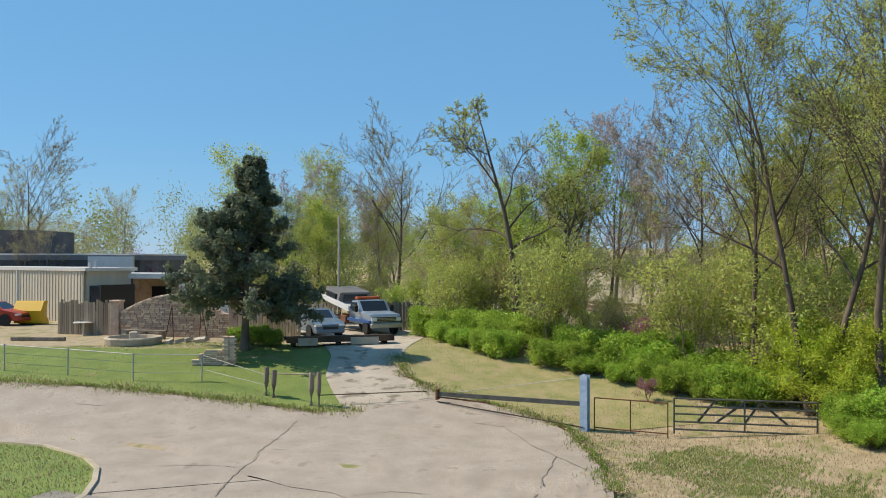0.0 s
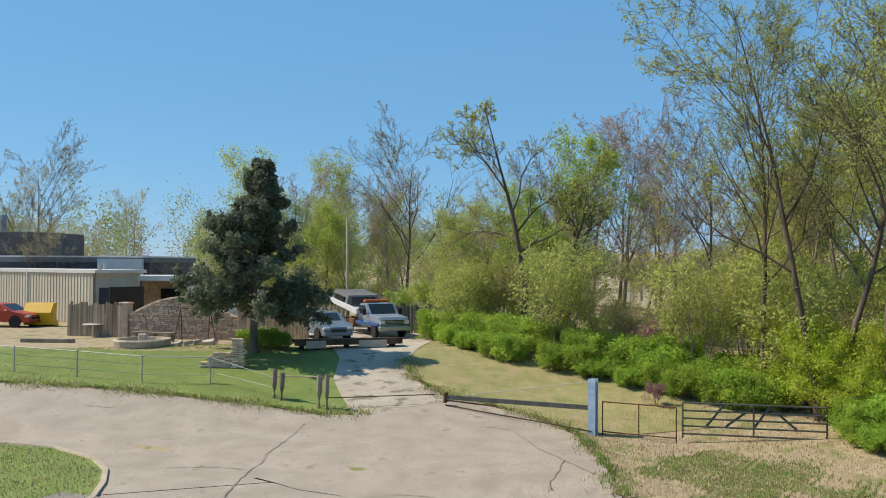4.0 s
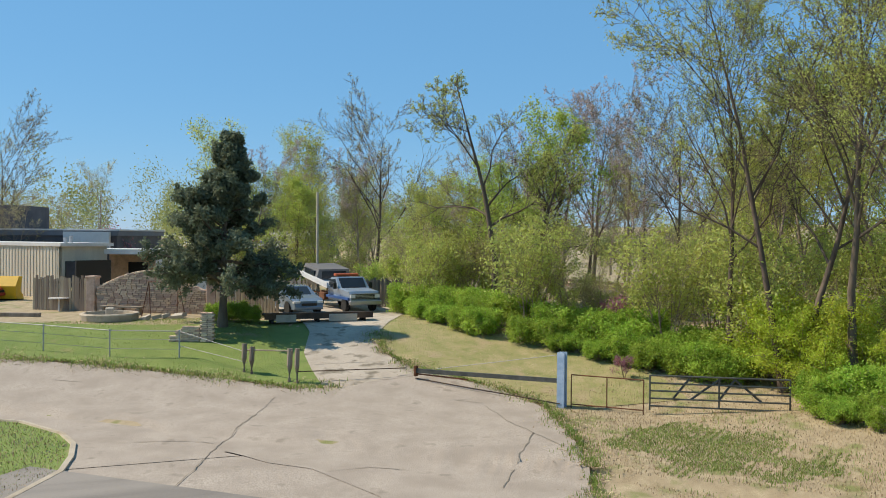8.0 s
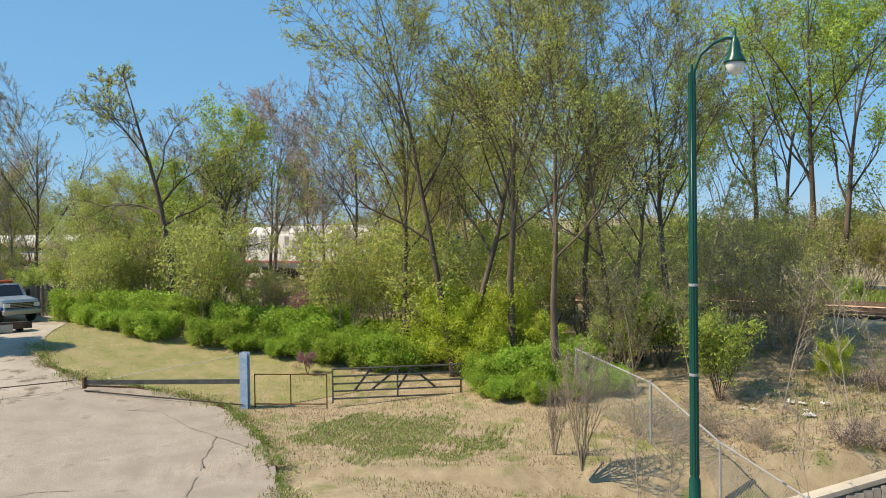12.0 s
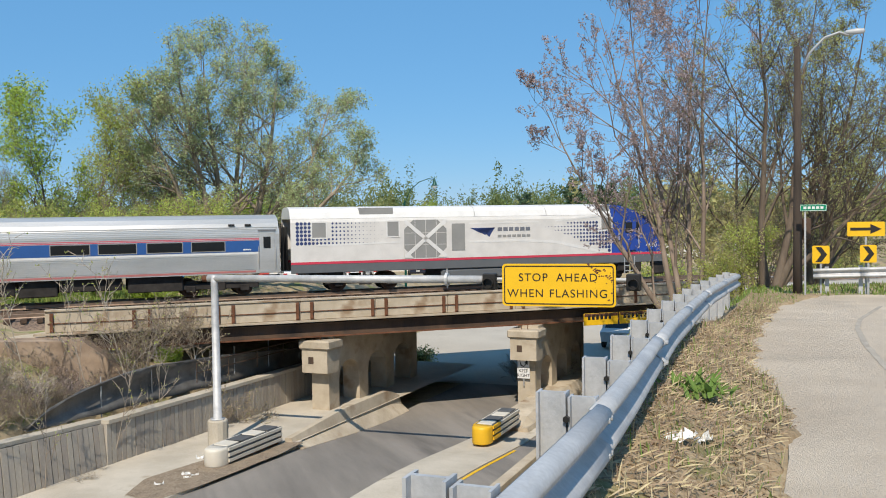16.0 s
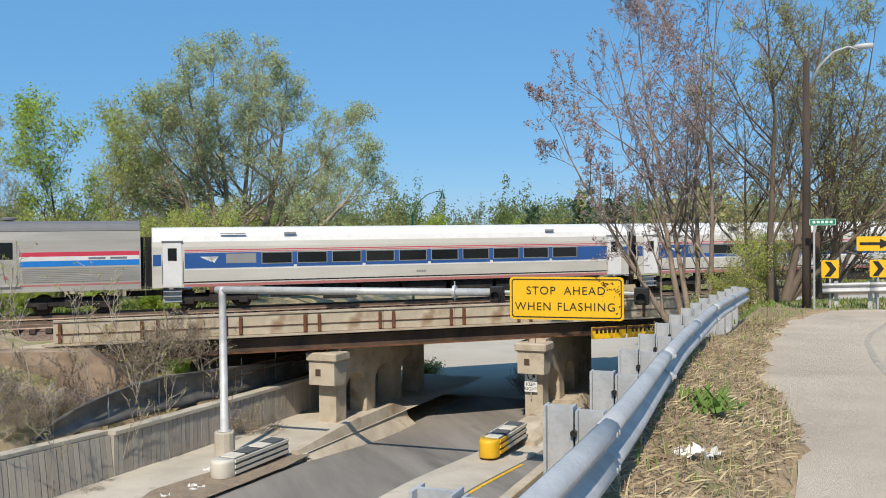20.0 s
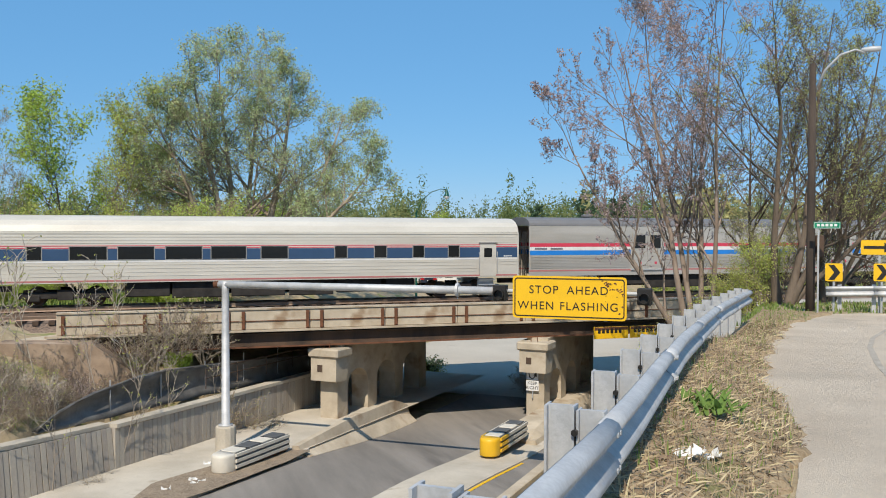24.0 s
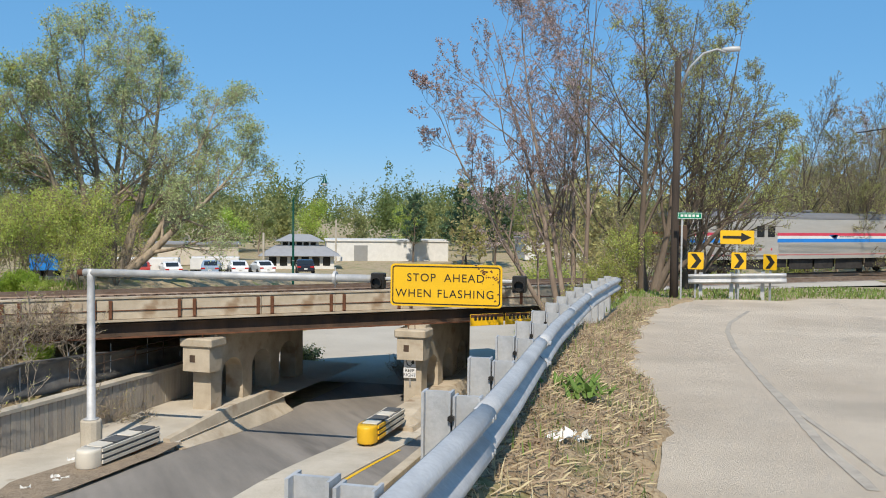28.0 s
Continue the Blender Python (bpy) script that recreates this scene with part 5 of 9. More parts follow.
def baggage(rear=3.8, front=5.3):
    L = 25.7
    sect = [(1.5, 1.15), (1.5, 3.5), (1.48, 3.92)]
    ob = coach_base("baggage_car", "windowless steel baggage car with red, white and blue stripes", L, sect, M["steel_dull"], M["roof_grey"], [(1.5, 3.93), (1.46, 4.06), (1.25, 4.25), (0.8, 4.36), (0.4, 4.4)])
    h = L / 2
    bm = bmesh.new()
    for i in range(8):
        for s in (-1, 1):
            for a, b in ((-h + 0.1, -h + rear - 0.2), (-h + rear + 2.2, h - front - 2.2), (h - front + 0.2, h - 0.1)):
                box(bm, a, b, *sorted((s * 1.49, s * 1.525)), 1.6 + i * 0.085, 1.645 + i * 0.085)
    part("fluting", bm, M["steel_dull"], ob, "horizontal steel ribs")
    spans = ((-h + 0.06, -h + rear - 0.1), (-h + rear + 2.1, h - front - 2.1), (h - front + 0.1, h - 0.06))
    part("red_stripe", plates([(a, b, 2.76, 2.96) for a, b in spans]), M["red"], ob)
    part("white_stripe", plates([(a, b, 2.56, 2.755) for a, b in spans]), M["white"], ob)
    part("blue_stripe", plates([(a, b, 2.3, 2.555) for a, b in spans]), M["bright_blue"], ob)
    part("sill_stripe", plates([(-h, h, 1.4, 1.48)]), M["pale_red"], ob)
    for x0, x1 in ((-h + rear, -h + rear + 2.0), (h - front - 2.0, h - front)):
        d = part("baggage_door", plates([(x0, (x0 + x1) / 2 - 0.01, 1.5, 3.55), ((x0 + x1) / 2 + 0.01, x1, 1.5, 3.55)], 0.03), M["steel_dull"], ob, "double loading door with two windows")
        w = (x1 - x0) / 2
        for i in range(2):
            part("door_window", plates([(x0 + i * w + 0.16, x0 + i * w + w - 0.16, 2.66, 3.42)], 0.038), M["window"], d)
            part("warning_label", plates([(x0 + i * w + w * 0.45, x0 + i * w + w * 0.6, 1.75, 1.9)], 0.034), M["red"], d)
        part("door_sill", plates([(x0 - 0.1, x1 + 0.1, 1.42, 1.5)], 0.08), M["steel"], d)
    part("company_mark", flank_shape(swoosh(rear + 7.1 - h, 2.42, 0.95, 0.42)), M["blue"], ob, "plain blue mark of three strokes")
    fleet_bars(ob, rear + 8.2 - h, 2.66, 1.5, 0.07, M["letter_grey"], 6)
    fleet_bars(ob, 0.35 - h, 2.6, 1.9, 0.1, M["letter_grey"], 2)
    fleet_bars(ob, h - 2.3, 2.6, 1.9, 0.1, M["letter_grey"], 2)
    for x in (4.3 - h, 13.0 - h, 20.0 - h):
        bm = bmesh.new()
        lathe(bm, [(0.2, 4.36), (0.2, 4.46), (0.34, 4.47), (0.34, 4.55), (0.2, 4.6)], 12, Matrix.Translation((x, 0, 0)))
        part("roof_ventilator", bm, M["roof_grey"], ob)
    return ob


def sleeper_coach():
    L = 25.9
    ob = coach_base("sleeping_car", "cream fluted sleeping car with small windows in a blue band", L, [(1.5, 1.15), (1.5, 3.2), (1.48, 3.55)], M["cream"], M["cream"], [(1.48, 3.56), (1.38, 3.85), (1.15, 4.08), (0.75, 4.25), (0.3, 4.32)])
    h = L / 2
    part("blue_band", plates([(-h + 0.1, h - 0.1, 2.2, 2.74)]), M["dark_stripe"], ob)
    part("red_line", plates([(-h + 0.1, h - 0.1, 2.86, 2.9), (-h + 0.1, h - 0.1, 2.76, 2.8)], 0.007), M["red"], ob)
    part("white_line", plates([(-h + 0.1, h - 0.1, 2.1, 2.18)], 0.007), M["white"], ob)
    part("sill_stripe", plates([(-h + 0.1, h - 0.1, 1.2, 1.28)], 0.007), M["pale_red"], ob)
    bm = bmesh.new()
    for z in (1.45, 1.62, 1.8, 1.97, 3.0, 3.15, 3.3, 3.45):
        for s in (-1, 1):
            box(bm, -h + 0.05, h - 0.05, *sorted((s * 1.47, s * 1.512)), z, z + 0.03)
    part("fluting", bm, M["cream"], ob, "fine horizontal ribs")
    f = 15.6
    wins = [(5.36, 5.97), (7.44, 8.07), (9.53, 10.12), (11.5, 12.1), (1.65, 2.95), (-0.75, 0.9), (-2.86, -1.2), (-5.0, -3.4), (-7.1, -5.5), (-8.9, -8.3)]
    window_row(ob, [(a - f + h, b - f + h) for a, b in wins], 2.24, 2.84)
    side_door(ob, h - 2.3, h - 1.35, 1.2, 2.95, M["cream"])
    fleet_bars(ob, h - 0.9, 2.24, 0.5, 0.06)
    return ob


def locomotive():
    L = 21.6
    ob = thing("locomotive", "white and blue diesel locomotive with a sloping nose and dotted flanks", "locomotive", None, "train")
    h = L / 2
    sect = both([(1.5, 1.62), (1.5, 3.62), (1.44, 3.8)])
    bm = bmesh.new()
    prism(bm, sect, -h, 7.45, "x")
    part("body", bm, M["offwhite"], ob)
    for a, b in ((-h, -0.85), (-0.82, 3.4), (3.43, 7.45)):
        bm = bmesh.new()
        prism(bm, both([(1.44, 3.81), (1.3, 4.12), (1.05, 4.32), (0.5, 4.42)]), a, b, "x")
        part("roof_section", bm, M["white"], ob, "white curved roof panel")
    bm = bmesh.new()
    outline = [(7.46, 1.62), (h, 1.62), (h + 0.02, 2.3), (h - 0.35, 2.95), (h - 0.95, 3.55), (h - 1.7, 4.02), (h - 2.5, 4.3), (7.46, 4.4)]
    rows = []
    for x, z in outline:
        inset = 0.0 if z < 3.6 else 0.06 + (z - 3.6) * 0.5
        rows.append([bm.verts.new((x, s * (1.5 - inset - max(0, x - h + 1.0) * 0.28), z)) for s in (-1, 1)])
    n = len(rows)
    for i in range(n):
        a, b = rows[i], rows[(i + 1) % n]
        bm.faces.new((a[0], b[0], b[1], a[1]))
    bm.faces.new([r[0] for r in rows])
    bm.faces.new([r[1] for r in reversed(rows)])
    cab = part("cab", bm, M["cab_blue"], ob, "deep blue cab with a sloping nose")
    part("windscreen", boxes((h - 1.35, h - 0.5, -1.0, 1.0, 3.35, 3.4)), M["window"], cab).matrix_basis = pose(0, 0, 0)
    part("cab_window", plates([(h - 1.95, h - 1.55, 2.75, 3.35)], 0.012), M["window"], cab)
    d = part("cab_door", plates([(8.1, 9.05, 1.75, 3.5)], 0.015), M["cab_blue"], cab)
    part("door_window", plates([(8.35, 8.8, 2.75, 3.35)], 0.024), M["window"], d)
    bm = bmesh.new()
    for s in (-1, 1):
        for x in (7.9, 9.2):
            rod(bm, (x, s * 1.56, 1.9), (x, s * 1.56, 3.0), 0.025, n=6)
    part("grab_rail", bm, M["white"], cab)
    for s in (-1, 1):
        lettering("number", "4610", 0.36, M["white"], cab, pose(h - 0.75, s * 1.508, 2.02, 90, 0, 0 if s < 0 else 180))
    part("skirt", boxes((-h, h, -1.5, 1.5, 1.05, 1.5), bevel=0.02), M["skirt"], ob, "dark grey lower skirt")
    part("fuel_tank", boxes((-2.8, 3.2, -1.46, 1.46, 0.45, 1.05), bevel=0.12), M["skirt"], ob, "dark grey fuel tank")
    part("red_stripe", boxes((-h, h, -1.506, 1.506, 1.5, 1.62)), M["red"], ob)
    for x in (-6.9, 6.7):
        bogie(ob, x, wb=2.8, r=0.5)
    part("pilot", boxes((h - 0.5, h + 0.25, -1.3, 1.3, 0.3, 1.05), bevel=0.08), M["under"], ob)
    part("coupler", boxes((h + 0.2, h + 0.5, -0.15, 0.15, 0.7, 1.0)), M["under"], ob)
    part("rear_bellows", boxes((-h - 0.2, -h, -0.6, 0.6, 1.2, 3.4)), M["black"], ob)
    for i, x in enumerate((-h + 0.8, -h + 1.9, h - 4.2, h - 2.9)):
        part("equipment_box", boxes((x, x + 0.8, -1.35, 1.35, 0.55, 1.05), bevel=0.04), M["under"], ob)
    # flank fittings, placed from the tail
    t = -h + 0.1
    for a, b, c, d in ((1.0, 1.7, 2.85, 3.6), (4.95, 5.55, 2.85, 3.6), (17.5, 18.15, 2.95, 3.6)):
        v = part("side_vent", plates([(t + a, t + b, c, d)], 0.012), M["vent"], ob, "grey square grille")
        part("vent_frame", plates([(t + a - 0.07, t + b + 0.07, d, d + 0.07), (t + a - 0.07, t + b + 0.07, c - 0.07, c), (t + a - 0.07, t + a, c, d), (t + b, t + b + 0.07, c, d)], 0.02), M["white"], v)
    g = part("radiator_grille", plates([(t + 5.85, t + 8.2, 1.68, 3.68)], 0.01), M["vent"], ob, "grey radiator grille with a white diagonal cross")
    x0, x1, z0, z1 = t + 5.85, t + 8.2, 1.68, 3.68
    w = 0.14
    part("cross_brace", flank_shape([[(x0, z0), (x0 + w, z0), (x1, z1 - w), (x1, z1), (x1 - w, z1), (x0, z0 + w)], [(x1 - w, z0), (x1, z0), (x1, z0 + w), (x0 + w, z1), (x0, z1), (x0, z1 - w)]], 0.03), M["white"], g)
    part("grille_bars", plates([(x0, x1, z0 + 0.68, z0 + 0.7), (x0, x1, z0 + 1.3, z0 + 1.32)] + [(x0 + i * 0.59, x0 + i * 0.59 + 0.02, z0, z1) for i in range(1, 4)], 0.02), M["offwhite"], g)
    part("grille_corner", flank_shape([[(x0, z1), (x0, z1 - 0.5), (x0 + 0.5, z1)], [(x1, z1), (x1 - 0.5, z1), (x1, z1 - 0.5)], [(x0, z0), (x0 + 0.5, z0), (x0, z0 + 0.5)], [(x1, z0), (x1, z0 + 0.5), (x1 - 0.5, z0)]], 0.026), M["offwhite"], g)
    part("small_grille", plates([(t + 8.5, t + 9.25, 2.0, 3.45)], 0.012), M["vent"], ob, "upright grey grille")
    part("swoosh_line", flank_shape([[(t + 1.2, 2.4), (t + 5.6, 2.48), (t + 5.6, 2.56), (t + 1.2, 2.5)], [(t + 9.5, 2.5), (t + 12.5, 2.52), (t + 14.5, 2.42), (t + 16.2, 2.1), (t + 17.9, 1.66), (t + 17.4, 1.66), (t + 15.9, 1.98), (t + 14.4, 2.28), (t + 12.5, 2.4), (t + 9.5, 2.4)], [(t + 9.5, 3.4), (t + 13.6, 3.42), (t + 13.6, 3.5), (t + 9.5, 3.48)], [(t + 14.6, 3.46), (t + 16.5, 3.62), (t + 18.1, 3.78), (t + 18.1, 3.88), (t + 16.0, 3.66), (t + 14.6, 3.54)]], 0.008), M["white"], ob, "white curved lines")
    part("company_mark", flank_shape(swoosh(t + 9.55, 2.7, 1.45, 0.5)), M["navy"], ob, "plain navy mark of three strokes")
    fleet_bars(ob, t + 11.15, 3.0, 2.0, 0.2, M["letter_grey"], 6)
    fleet_bars(ob, t + 11.15, 2.66, 2.0, 0.14, M["vent"], 7)
    V, F = [], []
    a8 = np.arange(8) * np.pi / 4
    for s in (-1, 1):
        spots = []
        for i in range(30):
            for j in range(6):
                x = t + 0.25 + i * 0.2
                if not (0.85 < x - t < 1.85 and j > 1) and x - t < 4.8:
                    spots.append((x, 2.56 + j * 0.2, 0.098 * max(0.1, 1 - (x - t) / 4.9)))
        for i in range(26):
            for j in range(10):
                x, z = t + 18.0 - i * 0.2, 1.78 + j * 0.2
                u = (18.0 + t - x)
                if z > 1.72 + u * 0.36 and z < 3.66 - u * 0.1 and not (z > 2.85 and u < 0.62) and u < 4.8:
                    spots.append((x, z, 0.098 * max(0.1, 1 - u / 5.0)))
        for x, z, r in spots:
            k = len(V) * 8
            V.append(np.stack([x + r * np.cos(a8), np.full(8, s * 1.509), z + r * np.sin(a8)], 1))
            F.append(np.arange(8) + k)
    tagged(part("dot_pattern", mesh_of("dot_pattern", np.concatenate(V), np.array(F)), M["navy"], ob, "navy dots fading along the flank"), kind="stuff")
    bm = bmesh.new()
    for x0, x1 in ((-7.2, -5.4), (h - 4.0, h - 3.4)):
        for s in (-1, 1):
            box(bm, x0, x1, *sorted((s * 1.0, s * 1.36)), 4.0, 4.34)
    part("roof_vent", bm, M["vent"], ob)
    part("step", plates([(8.3, 8.9, 0.55, 0.6), (8.3, 8.9, 0.85, 0.9), (8.25, 8.3, 0.4, 1.4), (8.9, 8.95, 0.4, 1.4)], 0.03), M["galv_dull"], ob)
    return ob


def split_flanks(ob):
    """What sits on both flanks becomes two parts, one for each side."""
    for ch in list(ob.children_recursive):
        me = ch.data
        y = np.empty(len(me.vertices) * 3, np.float32)
        me.vertices.foreach_get("co", y)
        y = y[1::3]
        if ch.name.startswith(("dot_pattern", "fluting")) and ch.get("kind", "") != "stuff":
            tagged(ch, kind="stuff")
        if len(y) == 0 or np.abs(y).min() < 0.9 or (y > 0).all() or (y < 0).all():
            continue
        bms = []
        for sgn in (-1, 1):
            bm = bmesh.new()
            bm.from_mesh(me)
            bmesh.ops.delete(bm, geom=[v for v in bm.verts if v.co.y * sgn < 0], context="VERTS")
            bms.append(bm)
        other = part(ch.name.split(".")[0], bms[1], me.materials[0], ch.parent, ch.get("label", ""))
        other.matrix_basis = ch.matrix_basis.copy()
        bms[0].to_mesh(me)
        bms[0].free()


for i, make in enumerate((locomotive, amfleet, horizon, horizon, baggage, lambda: baggage(6.4, 3.8), sleeper_coach, lambda: baggage(6.4, 3.8))):
    ob = make()
    split_flanks(ob)
    TRAIN.append((ob, 79.3 if i == 0 else 79.2 - 26.36 * i, 21.6 if i == 0 else 25.8))

# ---- beside the sunk road ----
ROAD_TURN = math.degrees(math.atan2(UY, UX))


def beside(s, c, z=None):
    x, y = from_road(s, c)
    return pose(x, y, ground_at(x, y) if z is None else z, 0, 0, ROAD_TURN)


M["yellow"] = paint("yellow_plastic", (0.72, 0.42, 0.02), 0.45)
M["sign_yellow"] = paint("sign_yellow", (0.80, 0.47, 0.015), 0.4, dirt=0.08)
M["sign_black"] = paint("sign_black", (0.02, 0.018, 0.016), 0.5)
M["cushion_grey"] = paint("grey_fender_panel", (0.10, 0.105, 0.11), 0.5)
M["fabric"] = material("black_fence_fabric", (0.075, 0.071, 0.065), (0.17, 0.162, 0.15), 1.2, 0.5, 0.0, 0.2, 18, spots=(0.9, 0.62, (0.07, 0.065, 0.055)))
M["green_paint"] = paint("dark_green_enamel", (0.006, 0.075, 0.055), 0.3)
M["sign_green"] = paint("sign_green", (0.0, 0.24, 0.12), 0.4)
M["globe"] = paint("white_globe", (0.75, 0.76, 0.74), 0.15)
M["pole_wood"] = material("dark_creosoted_pole", (0.035, 0.026, 0.02), (0.07, 0.052, 0.04), 2.0, 0.9, 0, 0.5, 25, streak=(1, 1, 0.2))
M["wire"] = paint("zinc_wire", (0.36, 0.36, 0.35), 0.55, 0.4)
M["litter"] = paint("dirty_white_plastic", (0.72, 0.71, 0.68), 0.5)

# ribbed retaining wall
wall = thing("retaining_wall", "low ribbed concrete retaining wall with a pale coping", "wall", pose(*from_road(0, 0), 0, 0, 0, ROAD_TURN), kind="structure")
wall_top = [(-14.0, 2.0), (-10.4, 2.94), (0.8, 2.58), (17.0, 2.5)]
BATTER = 0.8
for a0, a1, slope in ((-14.0, BATTER, 0.2), (BATTER, 17.0, 0.0)):
    bm = bmesh.new()
    rows = []
    for a in np.linspace(a0, a1, 8):
        zt = float(np.interp(a, [p[0] for p in wall_top], [p[1] for p in wall_top]))
        yt = -0.3 + slope * (zt - 0.9)
        rows.append([bm.verts.new(p) for p in ((a, -0.3, 0.9), (a, yt, zt), (a, yt + 0.35, zt), (a, yt + 0.35, 0.9))])
    bm.faces.new(rows[0])
    bm.faces.new(rows[-1][::-1])
    for r0_, r1_ in zip(rows, rows[1:]):
        for j in range(4):
            bm.faces.new((r0_[j], r1_[j], r1_[(j + 1) % 4], r0_[(j + 1) % 4]))
    part("wall_core", bm, M["ribbed"], wall)
bm = bmesh.new()
for (a, za), (b, zb), s0 in zip(wall_top, wall_top[1:], (0.2, 0.2, 0.0)):
    ya, yb = -0.3 + s0 * (za - 0.9), -0.3 + s0 * (zb - 0.9)
    c8 = [bm.verts.new(p) for p in ((a, ya - 0.09, za), (a, ya + 0.4, za), (a, ya + 0.4, za + 0.13), (a, ya - 0.09, za + 0.13), (b, yb - 0.09, zb), (b, yb + 0.4, zb), (b, yb + 0.4, zb + 0.13), (b, yb - 0.09, zb + 0.13))]
    for q4 in ((0, 1, 2, 3), (7, 6, 5, 4), (0, 4, 5, 1), (1, 5, 6, 2), (2, 6, 7, 3), (3, 7, 4, 0)):
        bm.faces.new([c8[i] for i in q4])
part("coping", bm, M["walkway"], wall, "pale concrete coping")
rib = part("rib", boxes((0, 0.2, -0.02, 0.022, 0, 1.0)), M["ribbed"], wall)
rg = random.Random(3)
for i in range(134):
    a = -13.2 + i * 0.222
    top = float(np.interp(a, [p[0] for p in wall_top], [p[1] for p in wall_top])) - 0.03
    sh = Matrix.Identity(4)
    sh[1][2] = 0.2 if a < BATTER - 0.1 else 0.0
    m = pose(a, -0.30 + rg.uniform(-0.012, 0.008), 0.9) @ sh @ Matrix.Diagonal((rg.choice((0.93, 1.0, 1.03)), 1, top - 0.9, 1))
    if i == 0:
        rib.matrix_basis = m
    else:
        again(rib, m)

M["mulch"] = material("twig_mulch", (0.13, 0.095, 0.065), (0.25, 0.19, 0.13), 2.5, 0.95, 0, 0.9, 30, c3=(0.32, 0.26, 0.19))

# black fabric along the wall top
fence = thing("fabric_fence", "sagging black silt-fence fabric on steel posts above the wall", "fence", pose(*from_road(0, 0), 0, 0, 0, ROAD_TURN))
n, kk = 60, 7
S = np.linspace(-1.7, 15.5, n)
top = np.interp(S, [-1.7, -1.2, -0.4, 0.8, 2.6, 4.0, 8.2, 12.8, 15.5], [2.9, 3.25, 3.5, 3.72, 3.95, 3.98, 3.75, 3.36, 3.2])
V = []
for j in range(kk):
    f = j / (kk - 1)
    V.append(np.stack([S, 0.45 + 0.10 * np.sin(S * 1.7) * f + 0.22 * np.sin(f * 3.1), 2.8 - 0.02 * S[None][0] + (top - 2.8 + 0.02 * S) * f + 0.02 * np.sin(S * 3.3)], 1))
V = np.array(V).reshape(-1, 3)
i = (np.arange(kk - 1)[:, None] * n + np.arange(n - 1)[None]).ravel()
fab = part("fabric", mesh_of("fabric", V, np.stack([i, i + 1, i + 1 + n, i + n], 1)), M["fabric"], fence, smooth=True)
so = fab.modifiers.new("thick", "SOLIDIFY")
so.thickness = 0.02
bm = bmesh.new()
swept(bm, [(s, 0.47, t) for s, t in zip(S[::3], top[::3])], round_section(0.035, 6))
part("top_roll", bm, M["fabric"], fence)
post = part("post", rods([((0, 0.6, 2.6), (0, 0.6, 4.0))], 0.025, 6), M["galv_dull"], fence)
post.matrix_basis = pose(1.5, 0, 0)
for a in (4.0, 6.5, 9.0, 11.5, 14.0):
    again(post, pose(a, 0, 0))
# steel rail fence above the walk
rf = thing("pipe_railing", "low dark pipe railing on the wall", "railing", pose(*from_road(0, 0), 0, 0, 0, ROAD_TURN))
for z in (3.4, 3.75):
    part("rail", rods([((6, 0.15, z), (16, 0.15, z))], 0.022, 6), M["girder"], rf)
for a in (6, 8, 10, 12, 14, 16):
    part("post", rods([((a, 0.15, 3.0), (a, 0.15, 3.78))], 0.022, 6), M["girder"], rf)

# kerb barrier from the crash cushion to the pier, and the median
bm = bmesh.new()
pts = [(s, 4.35) for s in np.linspace(5.6, 14.6, 16)]
prof_v = []
for s, c in pts:
    zr, zw = float(road_z(s)) - 0.1, 1.15
    hgt = (0.16 + 0.3 * min(1, (s - 5.6) / 4)) * min(1.0, (14.75 - s) / 1.2)
    prof_v.append([bm.verts.new((s, -(c + d), z)) for d, z in ((-0.25, zw - 0.2), (-0.25, zw + hgt), (0.0, zw + hgt), (0.12, (zr + zw + hgt) / 2), (0.5, zr + 0.12), (0.55, zr - 0.2))])
for a, b in zip(prof_v, prof_v[1:]):
    for i in range(5):
        bm.faces.new((a[i], a[i + 1], b[i + 1], b[i]))
bm.faces.new(prof_v[0])
bm.faces.new(prof_v[-1][::-1])
bar = mesh_object("road_barrier", bm, M["concrete"])
bar.matrix_basis = pose(*from_road(0, 0), 0, 0, 0, ROAD_TURN)
tagged(bar, "sloped concrete barrier at the foot of the pier", "barrier", kind="structure")
med = thing("median", "raised concrete median with a sloped barrier below the pier", "median", pose(*from_road(0, 0), 0, 0, 0, ROAD_TURN), kind="structure")
bm = bmesh.new()
rows = []
for s in np.linspace(-22, 26, 40):
    z = float(road_z(s))
    rows.append([bm.verts.new((s, -c, z + h)) for c, h in ((9.5, -0.2), (9.5, 0.04), (9.6, 0.07), (11.6, 0.07), (11.7, 0.04), (11.7, -0.2))])
for a, b in zip(rows, rows[1:]):
    for i in range(5):
        bm.faces.new((a[i], a[i + 1], b[i + 1], b[i]))
part("median_slab", bm, M["walkway"], med)
bm = bmesh.new()
rows = []
for s in np.linspace(12.2, 26, 16):
    z, h = float(road_z(s)), 0.62 * min(1.0, 0.35 + (s - 12.2) / 2)
    rows.append([bm.verts.new((s, -c, z + g)) for c, g in ((9.55, 0.0), (9.65, 0.25), (9.95, h), (10.95, h), (11.25, 0.25), (11.35, 0.0))])
for a, b in zip(rows, rows[1:]):
    for i in range(5):
        bm.faces.new((a[i], a[i + 1], b[i + 1], b[i]))
bm.faces.new(rows[0])
bm.faces.new(rows[-1][::-1])
part("median_barrier", bm, M["concrete"], med, "stained concrete barrier")
rw = mesh_object("road_wall_east", boxes((-24, 9, -0.3, 0, -0.3, 1.42), bevel=0.02), M["concrete"])
rw.matrix_basis = pose(*from_road(0, 14.42), 1.05, 0, 0, ROAD_TURN)
